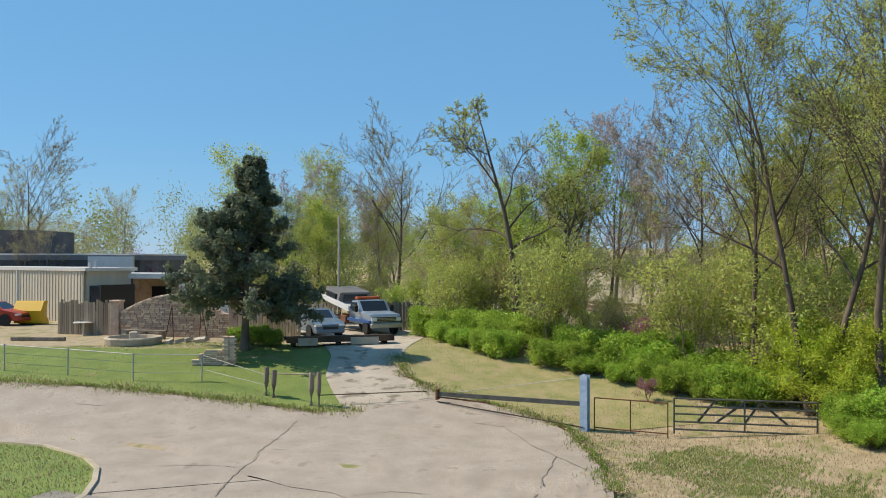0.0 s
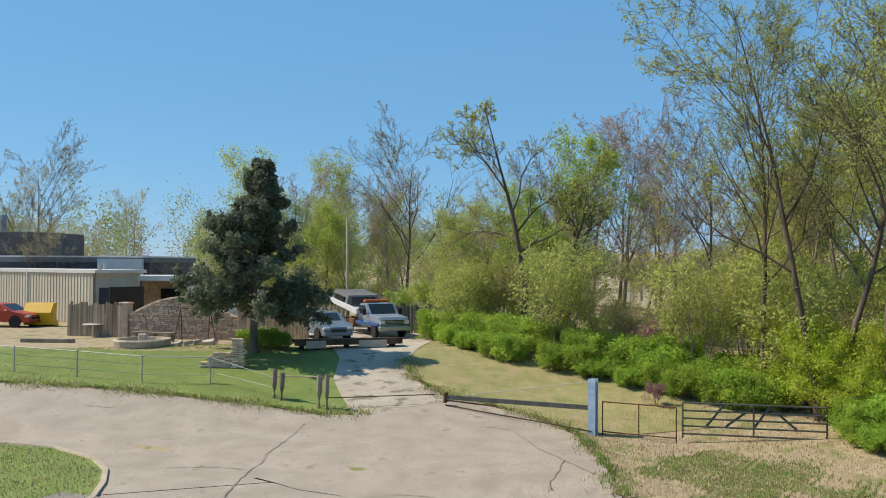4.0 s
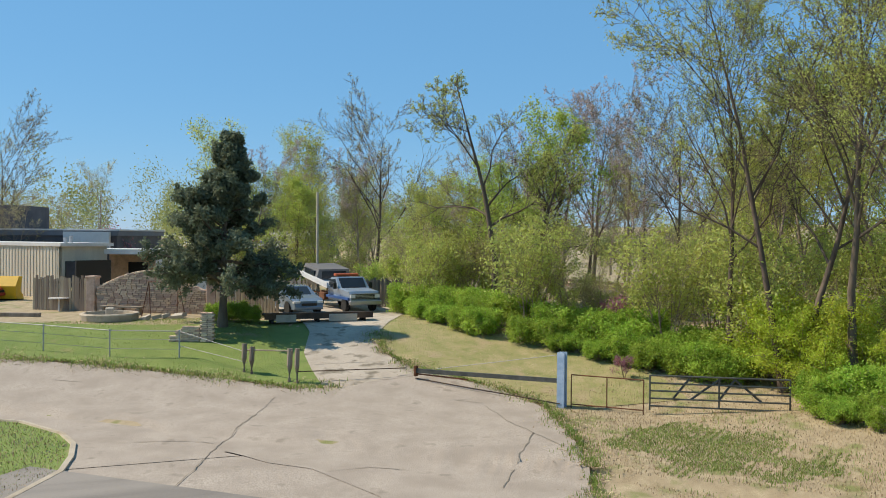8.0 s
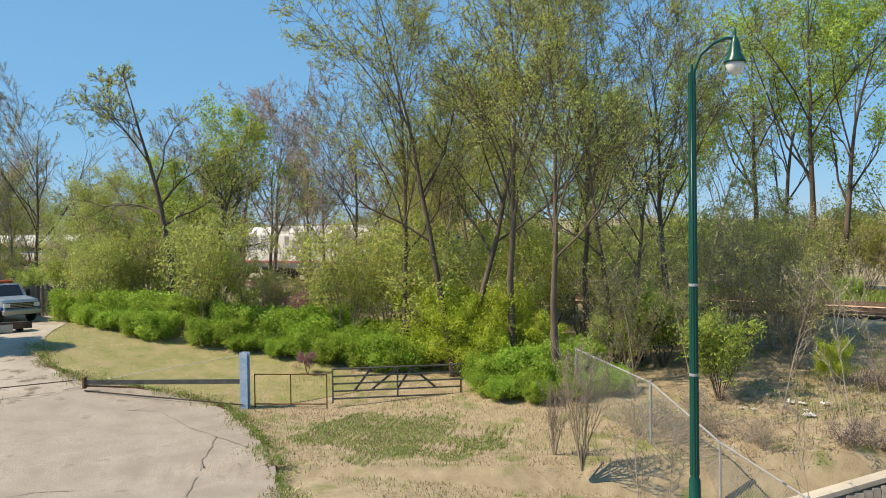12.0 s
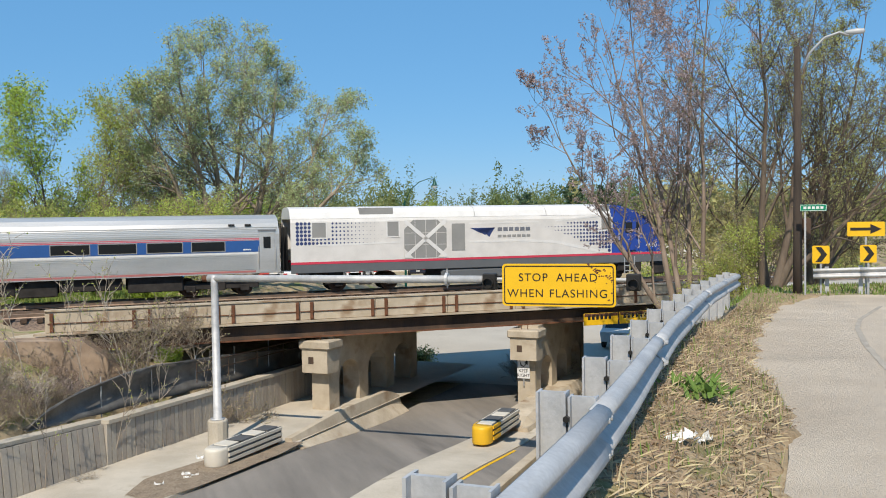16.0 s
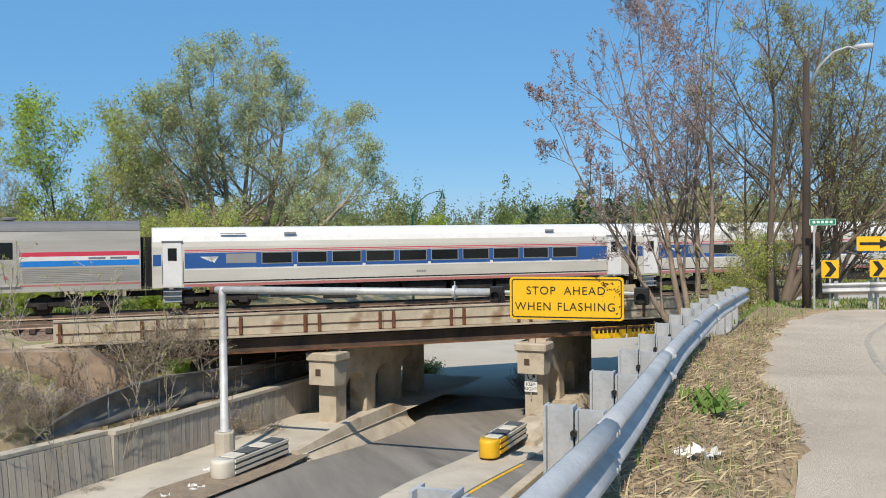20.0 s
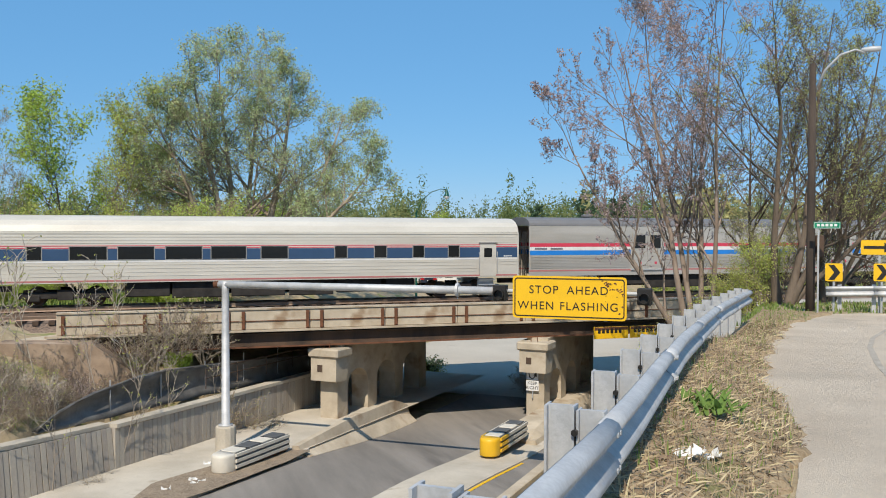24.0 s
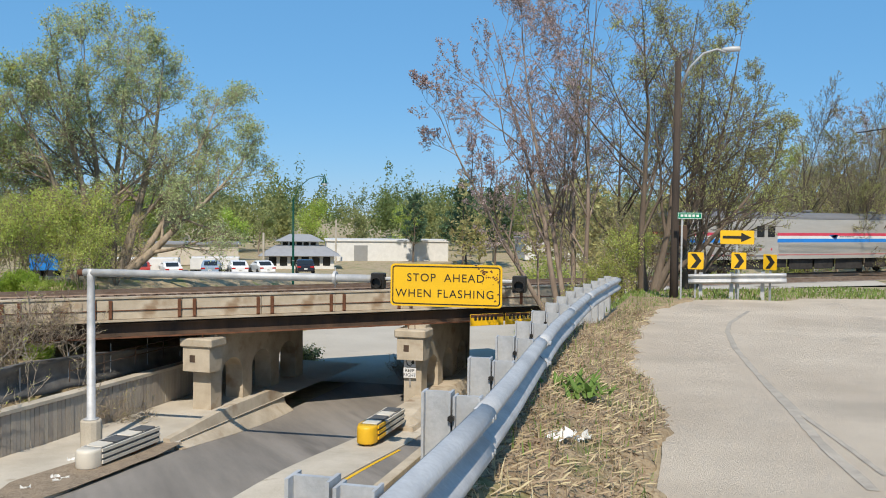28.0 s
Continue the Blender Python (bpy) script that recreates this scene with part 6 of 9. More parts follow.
tagged(rw, "low stained concrete wall along the sunk road", "wall", kind="structure")
bm = bmesh.new()
swept(bm, [(*from_road(s, 4.5), float(walk_z(s)) - 0.06) for s in np.linspace(-15, 6, 24)], [(-0.08, -0.3), (-0.08, 0.07), (0.07, 0.07), (0.1, -0.3)])
tagged(mesh_object("kerb", bm, M["walkway"]), "low concrete kerb along the sidewalk", "kerb", kind="structure")
# worn lane lines
for c, s0, s1 in ((7.0, -18, -15), (7.0, -6, -3)):
    strip("lane_line", [from_road(s, c - 0.05) for s in (s0, s1)], [from_road(s, c + 0.05) for s in (s0, s1)], 0.012, M["walkway"], "worn white lane line", 2, 1, z=lambda x, y: road_z(road_frame(x, y)[0]), category="road marking")
strip("edge_line", [from_road(s, 11.75) for s in (-20, 9)], [from_road(s, 11.87) for s in (-20, 9)], 0.012, M["sign_yellow"], "worn yellow edge line", 2, 1, z=lambda x, y: road_z(road_frame(x, y)[0]), category="road marking")


def crash_cushion(m, nose, shell, label):
    ob = thing("crash_cushion", label, "crash cushion", m, "crash cushions")
    nose_line = [(0.7 - 0.62 * math.cos(v) ** 0.6, 0.41 * math.sin(v)) for v in np.linspace(-math.pi / 2 + 0.01, math.pi / 2 - 0.01, 11)] + [(0.74, 0.41), (0.74, -0.41)]
    bm = bmesh.new()
    rings = []
    for z, k in ((0.05, 0.97), (0.1, 1.0), (0.62, 1.0), (0.70, 0.97), (0.74, 0.88)):
        rings.append([bm.verts.new((0.74 - (0.74 - a_) * k, b_ * k, z)) for a_, b_ in nose_line])
    for r0_, r1_ in zip(rings, rings[1:]):
        for j in range(len(nose_line)):
            q_ = (j + 1) % len(nose_line)
            bm.faces.new((r0_[j], r0_[q_], r1_[q_], r1_[j]))
    bm.faces.new(rings[0][::-1])
    bm.faces.new(rings[-1])
    part("nose", bm, nose, ob, "rounded nose piece", True)
    for k in range(4):
        x0 = 0.72 + k * 0.9
        for s in (-1, 1):
            part("fender_panel", boxes((x0, x0 + 0.96, *sorted((s * 0.34, s * 0.40)), 0.1, 0.72)), M["cushion_grey"], ob, "dark grey fender panel")
            for z in (0.14, 0.36, 0.58):
                bm = bmesh.new()
                swept(bm, [(x0, s * 0.42, z + 0.07), (x0 + 0.92, s * 0.42, z + 0.07)], [(-0.045, -0.06), (0.045, -0.06), (0.045, 0.06), (-0.045, 0.06)])
                part("band", bm, shell if k or nose is not M["yellow"] else M["yellow"], ob, "pale ribbed side band")
        part("cartridge_lid", boxes((x0 + 0.1, x0 + 0.82, -0.32, 0.32, 0.7, 0.76), bevel=0.02), M["cushion_grey"] if k % 2 else shell, ob)
    part("frame", boxes((0.5, 4.3, -0.3, 0.3, 0.0, 0.1)), M["rust"], ob)
    return ob


M["cushion_white"] = paint("weathered_white_plastic", (0.62, 0.58, 0.5), 0.5)
crash_cushion(beside(1.6, 3.75, 1.17) @ Matrix.Diagonal((0.86, 0.9, 0.86, 1)), M["cushion_white"], M["cushion_white"], "weathered white crash cushion with ribbed sides by the sidewalk")
crash_cushion(beside(8.6, 10.5, float(road_z(8.5)) + 0.08) @ Matrix.Diagonal((0.85, 0.9, 0.95, 1)), M["yellow"], M["cushion_white"], "yellow-nosed crash cushion with dark ribbed sides on the median")
dirt = strip("gutter_dirt", [from_road(s, c) for s, c in ((-1.5, 3.2), (0, 2.6), (2, 2.9), (4, 3.3), (5.6, 3.9))], [from_road(s, c) for s, c in ((-1.8, 4.4), (0, 4.75), (2, 4.9), (4, 4.9), (5.8, 4.75))], 0.02, M["mulch"], "heap of dirt, twigs and dead leaves by the kerb", 6, 0.3, z=lambda x, y: walk_z(road_frame(x, y)[0]))

# clearance arm with its sign
ARM = Vector((0.8, -0.6, 0))
ARM_TURN = math.degrees(math.atan2(-0.6, 0.8))
mast = thing("clearance_mast", "galvanised pipe mast with a long arm over the road", "sign mast", pose(2.44, 32.46, 1.15, 0, 0, ARM_TURN))
bm = bmesh.new()
lathe(bm, [(0.36, 0), (0.36, 0.95), (0.33, 1.0)], 12)
part("base_drum", bm, M["walkway"], mast, "octagonal concrete base")
bm = bmesh.new()
lathe(bm, [(0.26, 1.0), (0.26, 1.04), (0.15, 1.05), (0.13, 5.9), (0.14, 6.2)], 14)
part("pole", bm, M["galv"], mast, smooth=True)
bm = bmesh.new()
rod(bm, (-0.25, 0, 6.08), (9.95, 0, 6.1), 0.13, n=14)
part("arm", bm, M["galv"], mast, "thick grey pipe arm", True)
part("arm_end", rods([((-0.45, 0, 6.08), (-0.25, 0, 6.08))], 0.12, 12), M["rust"], mast, "rusty pipe end")
bm = bmesh.new()
for x in (8.75,):
    lathe(bm, [(0.13, -0.05), (0.22, -0.045), (0.22, 0.045), (0.13, 0.05)], 14, pose(x, 0, 6.1, 0, 90, 0))
    rod(bm, (x, 0, 5.8), (x, 0, 6.45), 0.02)
part("flange", bm, M["galv"], mast)
part("tail_arm", rods([((9.9, 0.1, 6.1), (14.9, 0.1, 6.1))], 0.07, 10), M["galv_dull"], mast)
for x in (10.2, 14.75):
    sg = part("signal_head", boxes((x - 0.22, x + 0.22, -0.15, 0.15, 5.78, 6.3), bevel=0.03), M["sign_black"], mast, "dark flashing-signal head")
    bm = bmesh.new()
    lathe(bm, [(0.16, 0), (0.17, 0.2), (0.15, 0.2), (0.145, 0.02)], 14, pose(x, -0.15, 6.0, 90, 0, 0))
    part("visor", bm, M["sign_black"], sg)


def rounded(w, h, r, n=5):
    out = []
    for cx, cz, a0 in ((w / 2 - r, h / 2 - r, 0), (-w / 2 + r, h / 2 - r, 90), (-w / 2 + r, -h / 2 + r, 180), (w / 2 - r, -h / 2 + r, 270)):
        for i in range(n):
            a = radians(a0 + 90 * i / (n - 1))
            out.append((cx + r * math.cos(a), cz + r * math.sin(a)))
    return out


def ring_shape(w, h, r, t, y0, y1):
    bm = bmesh.new()
    o, i = rounded(w, h, r), rounded(w - 2 * t, h - 2 * t, max(r - t, 0.01))
    n = len(o)
    vo = [[bm.verts.new((p[0], y, p[1])) for p in o] for y in (y0, y1)]
    vi = [[bm.verts.new((p[0], y, p[1])) for p in i] for y in (y0, y1)]
    for k in range(n):
        j = (k + 1) % n
        bm.faces.new((vo[0][k], vo[0][j], vi[0][j], vi[0][k]))
        bm.faces.new((vo[1][k], vi[1][k], vi[1][j], vo[1][j]))
        bm.faces.new((vo[0][k], vo[1][k], vo[1][j], vo[0][j]))
        bm.faces.new((vi[0][k], vi[0][j], vi[1][j], vi[1][k]))
    return bm


sgn = thing("warning_sign", "yellow sign reading STOP AHEAD WHEN FLASHING on the mast arm", "road sign", pose(10.97 + 1.42, 26.07 - 1.07, 7.10, 0, 0, ARM_TURN) @ pose(0, -0.16, 0))
bm = bmesh.new()
prism(bm, rounded(3.58, 1.34, 0.12), -0.02, 0.02)
part("plate", bm, M["sign_yellow"], sgn)
part("border", ring_shape(3.46, 1.22, 0.1, 0.035, -0.028, -0.015), M["sign_black"], sgn)
for text, x, z in (("STOP", -0.79, 0.23), ("AHEAD", 0.59, 0.23), ("WHEN", -1.04, -0.27), ("FLASHING", 0.63, -0.27)):
    lettering("wording", text, 0.36, M["sign_black"], sgn, pose(x, -0.024, z, 90, 0, 0), 1.14)
V, F = [], []
for i in range(46):
    x, z = rg.uniform(0.9, 1.7), rg.uniform(-0.6, 0.62)
    if rg.random() < 0.7:
        z = 0.62 - (x - 0.9) * 0.55 + rg.uniform(-0.08, 0.08)
    k = len(V) * 4
    a, b = rg.uniform(0.015, 0.06), rg.uniform(0.01, 0.04)
    V.append([(x - a, -0.0235, z), (x, -0.0235, z - b), (x + a, -0.0235, z + 0.01), (x + 0.01, -0.0235, z + b)])
    F.append([k, k + 1, k + 2, k + 3])
tagged(part("peeled_patches", mesh_of("peeled_patches", np.array(V).reshape(-1, 3), np.array(F)), M["rust"], sgn, "peeled rusty flecks"), kind="stuff")
part("bracket", boxes((-1.2, -1.1, 0.02, 0.2, -0.7, 0.4), (1.1, 1.2, 0.02, 0.2, -0.7, 0.4)), M["galv_dull"], sgn)

low = thing("clearance_sign", "dirty yellow low-clearance strip on the girder", "road sign", pose(22.0 * 0.965, D0 - 0.24, 4.42), "bridge signs")
for x in (-1.75, 0.15):
    part("strip", boxes((x, x + 1.8, -0.02, 0.02, -0.28, 0.28), bevel=0.01), M["sign_yellow"], low)
    part("lettering", boxes(*[(x + 0.2 + i * 0.22, x + 0.34 + i * 0.22, -0.03, -0.02, -0.02, 0.2) for i in range(6)]), M["sign_black"], low)
    part("rust_smear", boxes((x + 0.02, x + 1.78, -0.026, -0.02, 0.12, 0.27)), M["rust"], low)
kr = thing("pier_sign", "small white traffic-keeping sign with a black arrow", "road sign", pose(16.45, 36.6, 0, 0, 0, ROAD_TURN) @ pose(-0.12, 0.1, 2.35, 0, 0, -90))
part("plate", boxes((-0.3, 0.3, -0.02, 0.0, -0.42, 0.05), bevel=0.008), M["white"], kr)
lettering("wording", "KEEP\nRIGHT", 0.21, M["sign_black"], kr, pose(0, -0.022, -0.18, 90, 0, 0))
part("arrow_plate", boxes((-0.28, 0.28, -0.02, 0.0, 0.08, 0.6), bevel=0.008), M["white"], kr)
part("arrow", prisms([(-0.2, 0.5), (-0.08, 0.2), (0.02, 0.14), (0.1, 0.26), (0.05, 0.3), (0.2, 0.48), (0.22, 0.22), (0.14, 0.24), (0.02, 0.1), (-0.14, 0.18)], -0.026, -0.021), M["sign_black"], kr)
part("strap", rods([((0, 0.03, -0.75), (0, 0.03, 0.7))], 0.03, 8), M["galv_dull"], kr)

# ---- guardrail by the camera ----
WBEAM = [(0.0, 0.160), (0.03, 0.156), (0.066, 0.138), (0.083, 0.108), (0.08, 0.082), (0.055, 0.052), (0.012, 0.022), (0.0, 0.0), (0.012, -0.022), (0.055, -0.052), (0.08, -0.082), (0.083, -0.108), (0.066, -0.138), (0.03, -0.156), (0.0, -0.160)]


def wbeam_section():
    return [(a, b) for a, b in WBEAM] + [(a - 0.012, b * 0.97) for a, b in reversed(WBEAM)]


def guardrail(points, label, post_every, block=True, start=0.4):
    """points: places along the rail's middle line; the folds face to the right of travel."""
    ob = thing("guardrail", label, "guardrail")
    d = [0]
    for a, b in zip(points, points[1:]):
        d.append(d[-1] + math.dist(a, b))
    n = max(2, int(d[-1] / 3.81) + 1)
    P = np.array(points)

    def at(t):
        return Vector([float(np.interp(t, d, P[:, i])) for i in range(3)])
    for i in range(n):
        t0, t1 = i * d[-1] / n, (i + 1) * d[-1] / n
        bm = bmesh.new()
        lap = 0.16
        line_p = [at(t) for t in np.linspace(max(0, t0 - lap), t1, 7)]
        side = Vector(((line_p[-1] - line_p[0]).y, -(line_p[-1] - line_p[0]).x, 0)).normalized()
        if i % 2:
            line_p = [p + side * 0.013 for p in line_p]
        swept(bm, line_p, wbeam_section())
        b = part("beam", bm, M["galv"], ob, "galvanised W-beam with a lapped joint", True)
        for z in (0.095, -0.095):
            for e in (0.04, 0.12):
                bm = bmesh.new()
                p = line_p[0] + side * 0.09 + Vector((0, 0, z)) + (line_p[1] - line_p[0]).normalized() * e
                rod(bm, p - side * 0.02, p + side * 0.012, 0.016, n=6)
                part("joint_bolt", bm, M["galv_dull"], b)
    t = start
    while t < d[-1]:
        p = at(t)
        q = at(min(t + 0.3, d[-1])) - at(max(t - 0.3, 0))
        turn = math.degrees(math.atan2(q.y, q.x))
        gz = ground_at(p.x, p.y)
        m = pose(p.x, p.y, 0, 0, 0, turn)
        zt = p.z + 0.20
        pst = part("post", boxes((-0.012, 0.012, 0.19, 0.33, gz - 0.4, zt), (-0.06, 0.06, 0.33, 0.345, gz - 0.4, zt), (-0.06, 0.06, 0.175, 0.19, gz - 0.4, zt)), M["galv"], ob)
        pst.matrix_basis = m
        if block:
            blk = part("blockout", boxes((-0.012, 0.012, 0.02, 0.15, p.z - 0.19, zt - 0.02), (-0.055, 0.055, 0.15, 0.164, p.z - 0.19, zt - 0.02), (-0.055, 0.055, 0.008, 0.02, p.z - 0.19, zt - 0.02)), M["galv"], pst)
        bm = bmesh.new()
        rod(bm, (0.0, 0.169, p.z + 0.02), (0.0, 0.169, p.z + 0.10), 0.022, n=6)
        rod(bm, (-0.05, 0.169, p.z + 0.06), (-0.085, 0.169, p.z + 0.06), 0.02, n=6)
        part("bolt", bm, M["sign_black"], pst)
        t += post_every if not (block and t > 29.2) else 1.5
    return ob


def rail_z(s):
    return float(ramp_z(s)) + 0.62


rail_line = [(*from_road(s, float(rail_c(s))), rail_z(s)) for s in np.linspace(-46, 1.4, 48)]
guardrail(rail_line, "long galvanised W-beam guardrail on steel posts beside the ramp", 1.9, start=0.79)
far_rail = [(19.95, 22.41, 7.32), (20.7, 21.75, 7.36), (21.4, 21.05, 7.4), (22.1, 20.3, 7.44)]
guardrail(far_rail, "short galvanised guardrail at the outside of the bend", 0.95, False)


# ---- bend signs, poles, lamps ----
def sign_post(name, label, x, y, z, w, h, shape, turn, top):
    ob = thing(name, label, "road sign", pose(x, y, ground_at(x, y), 0, 0, turn), "bend signs")
    g = ground_at(x, y)
    part("post", boxes((-0.03, 0.03, 0.0, 0.04, -0.2, z - g + h / 2 - 0.05)), M["galv_dull"], ob)
    bm = bmesh.new()
    prism(bm, [(a, b + z - g) for a, b in rounded(w, h, 0.04)], -0.02, 0.0)
    part("plate", bm, M["sign_yellow"], ob)
    part("symbol", prisms([(a * w, b * h + z - g) for a, b in shape], -0.027, -0.0205), M["sign_black"], ob)
    return ob


CHEV = [(-0.32, 0.42), (0.02, 0.42), (0.36, 0.0), (0.02, -0.42), (-0.32, -0.42), (0.02, 0.0)]
ARROW = [(-0.42, 0.1), (0.12, 0.1), (0.12, 0.34), (0.42, 0.0), (0.12, -0.34), (0.12, -0.1), (-0.42, -0.1)]
sign_post("chevron_sign", "yellow chevron sign behind the short guardrail", 20.2, 22.35, 7.92, 0.5, 0.56, CHEV, -42, 0)
sign_post("chevron_sign", "yellow chevron sign behind the short guardrail", 21.15, 21.4, 7.95, 0.46, 0.54, CHEV, -46, 0)
sign_post("chevron_sign", "yellow chevron sign turned aside on a leaning post", 21.85, 20.75, 7.93, 0.46, 0.5, CHEV, -75, 0)
sign_post("arrow_sign", "wide yellow sign with a black arrow", 21.2, 21.55, 8.71, 1.05, 0.45, ARROW, -44, 0)
up = thing("utility_pole", "dark creosoted utility pole with a curved lamp arm", "utility pole", pose(18.7, 21.65, ground_at(18.7, 21.65)))
hp = 14.2 - ground_at(18.7, 21.65)
bm = bmesh.new()
lathe(bm, [(0.14, -0.3), (0.13, 1.5), (0.095, hp)], 14)
part("pole", bm, M["pole_wood"], up, smooth=True)
bm = bmesh.new()
q = Vector((1.0, -0.92, 0)).normalized()
swept(bm, [q * 0.1 + Vector((0, 0, hp - 0.75)), q * 0.35 + Vector((0, 0, hp - 0.2)), q * 0.75 + Vector((0, 0, hp + 0.2)), q * 1.15 + Vector((0, 0, hp + 0.32)), q * 1.4 + Vector((0, 0, hp + 0.2))], round_section(0.035, 8), up=Vector((0.6, 0.7, 0.1)))
arm = part("lamp_arm", bm, M["galv_dull"], up, "grey curved lamp arm", True)
bm = bmesh.new()
lathe(bm, [(0.02, -0.3), (0.06, -0.24), (0.09, 0.0), (0.08, 0.22), (0.02, 0.26)], 12, Matrix.Translation(q * 1.58 + Vector((0, 0, hp + 0.3))) @ q.to_track_quat("Z", "Y").to_matrix().to_4x4() @ Matrix.Diagonal((0.6, 1, 1, 1)))
part("lamp_head", bm, M["galv_dull"], arm, smooth=True)
part("cabinet", boxes((0.12, 0.4, -0.12, 0.12, 1.7, 2.35), bevel=0.02), M["girder"], up, "small dark box")
st = thing("street_name_sign", "green street-name sign with a white border and unreadable letters", "street sign", pose(18.62, 20.9, 9.38, 0, 0, -42))
part("plate", boxes((-0.36, 0.36, -0.012, 0.012, -0.1, 0.1), bevel=0.004), M["sign_green"], st)
part("border", ring_shape(0.70, 0.18, 0.02, 0.012, -0.018, -0.011), M["white"], st)
part("lettering", boxes(*[(-0.27 + i * 0.115, -0.19 + i * 0.115, -0.018, -0.011, -0.035, 0.04) for i in range(5)]), M["white"], st)
part("post", boxes((-0.25, -0.2, 0.014, 0.06, -2.6, 0.1)), M["galv_dull"], st)


def street_lamp(x, y, z, h, reach, turn, label):
    ob = thing("street_lamp", label, "street lamp", pose(x, y, z, 0, 0, turn), "street lamps")
    bm = bmesh.new()
    lathe(bm, [(0.17, -0.1), (0.17, 0.25), (0.13, 0.3), (0.12, 0.9), (0.09, 0.95), (0.082, h * 0.5), (0.065, h)], 16)
    part("pole", bm, M["green_paint"], ob, "dark green fluted pole", True)
    bm = bmesh.new()
    for k in range(12):
        a = k * math.pi / 6
        rod(bm, (0.088 * math.cos(a), 0.088 * math.sin(a), 1.0), (0.066 * math.cos(a), 0.066 * math.sin(a), h), 0.012, n=4, caps=False)
    tagged(part("fluting", bm, M["green_paint"], ob), kind="stuff")
    for zz in (h * 0.33, h * 0.53):
        bm = bmesh.new()
        lathe(bm, [(0.09, zz - 0.03), (0.1, zz - 0.025), (0.1, zz + 0.025), (0.09, zz + 0.03)], 14)
        part("band", bm, M["galv_dull"], ob, "bright steel band")
    bm = bmesh.new()
    arc = [(0.0, 0, h - 0.5), (0.04, 0, h), (0.2 * reach, 0, h + 0.42 * reach), (0.5 * reach, 0, h + 0.68 * reach), (0.8 * reach, 0, h + 0.78 * reach), (reach, 0, h + 0.76 * reach)]
    swept(bm, arc, round_section(0.035, 8), up=Vector((0, 1, 0)))
    part("arm", bm, M["green_paint"], ob, smooth=True)
    bm = bmesh.new()
    lathe(bm, [(0.02, 0.22), (0.035, 0.12), (0.03, 0.05), (0.06, 0.0), (0.1, -0.1), (0.13, -0.3), (0.22, -0.46), (0.23, -0.5), (0.2, -0.5)], 16, Matrix.Translation((reach, 0, h + 0.76 * reach)))
    shade = part("shade", bm, M["green_paint"], ob, "bell-shaped green shade", True)
    bm = bmesh.new()
    lathe(bm, [(0.19, -0.48), (0.19, -0.56), (0.15, -0.68), (0.06, -0.75)], 16, Matrix.Translation((reach, 0, h + 0.76 * reach)))
    part("globe", bm, M["globe"], shade, "white glass globe", True)
    part("finial", rods([((0, 0, h), (0, 0, h + 0.18))], 0.03, 8), M["green_paint"], ob)
    return ob


street_lamp(-10.45, 16.15, 3.05, 9.45, 0.86, 31, "tall dark green street lamp with a bell shade")
street_lamp(19.8, 67.1, 0.4, 10.2, 2.4, -14, "distant dark green street lamp with a curved arm")

# ---- the yard across the parking lot ----
M["beige_metal"] = material("beige_metal_siding", (0.52, 0.46, 0.36), (0.62, 0.56, 0.45), 0.5, 0.6, 0.1, 0.15, 20, streak=(3, 3, 0.3))
M["brown_metal"] = material("dark_brown_siding", (0.07, 0.065, 0.07), (0.12, 0.11, 0.115), 0.6, 0.7, 0.1, 0.2, 20)
M["roof_tar"] = paint("grey_tar_roof", (0.18, 0.19, 0.21), 0.8)
M["stone"] = material("buff_rubble_stone", (0.48, 0.33, 0.235), (0.70, 0.53, 0.40), 2.5, 0.92, 0, 0.6, 20, vary=0.3)
M["mortar"] = material("sandy_mortar", (0.36, 0.28, 0.215), (0.46, 0.37, 0.29), 2.0, 0.95, 0, 0.4, 30)
M["old_wood"] = material("weathered_boards", (0.19, 0.15, 0.11), (0.33, 0.275, 0.21), 2.0, 0.92, 0, 0.5, 24, streak=(1, 1, 0.12), vary=0.25)
M["pale_wood"] = material("pale_boards", (0.42, 0.37, 0.29), (0.55, 0.49, 0.40), 2.0, 0.9, 0, 0.4, 24)
M["sky_blue"] = material("faded_blue_paint", (0.28, 0.40, 0.56), (0.42, 0.54, 0.68), 3.0, 0.6, 0, 0.2, 30, spots=(2.5, 0.66, (0.22, 0.13, 0.08)))
M["gate_grey"] = material("dark_gate_paint", (0.055, 0.06, 0.055), (0.11, 0.115, 0.105), 3.0, 0.6, 0.2, 0.1, 30)
M["car_blue"] = paint("pale_blue_car_paint", (0.30, 0.38, 0.47), 0.25, 0.2)
M["sedan_blue"] = paint("grey_blue_car_paint", (0.17, 0.23, 0.30), 0.25, 0.2)
M["car_white"] = paint("white_car_paint", (0.72, 0.73, 0.74), 0.25)
M["car_red"] = paint("red_car_paint", (0.40, 0.05, 0.03), 0.3)
M["car_dark"] = paint("charcoal_car_paint", (0.03, 0.032, 0.042), 0.2, 0.3)
M["chrome"] = paint("dull_chrome", (0.45, 0.45, 0.46), 0.4, 0.8)
M["glass"] = paint("dark_car_glass", (0.02, 0.025, 0.03), 0.06)
M["tail"] = paint("red_lamp_glass", (0.45, 0.02, 0.02), 0.2)
M["orange"] = paint("orange_plastic", (0.5, 0.10, 0.03), 0.4)
M["tyre"] = paint("tyre_rubber", (0.02, 0.02, 0.02), 0.8)
M["rim"] = paint("alloy_rim", (0.4, 0.4, 0.4), 0.35, 0.6)
M["headlamp"] = paint("headlamp_glass", (0.7, 0.72, 0.72), 0.1)


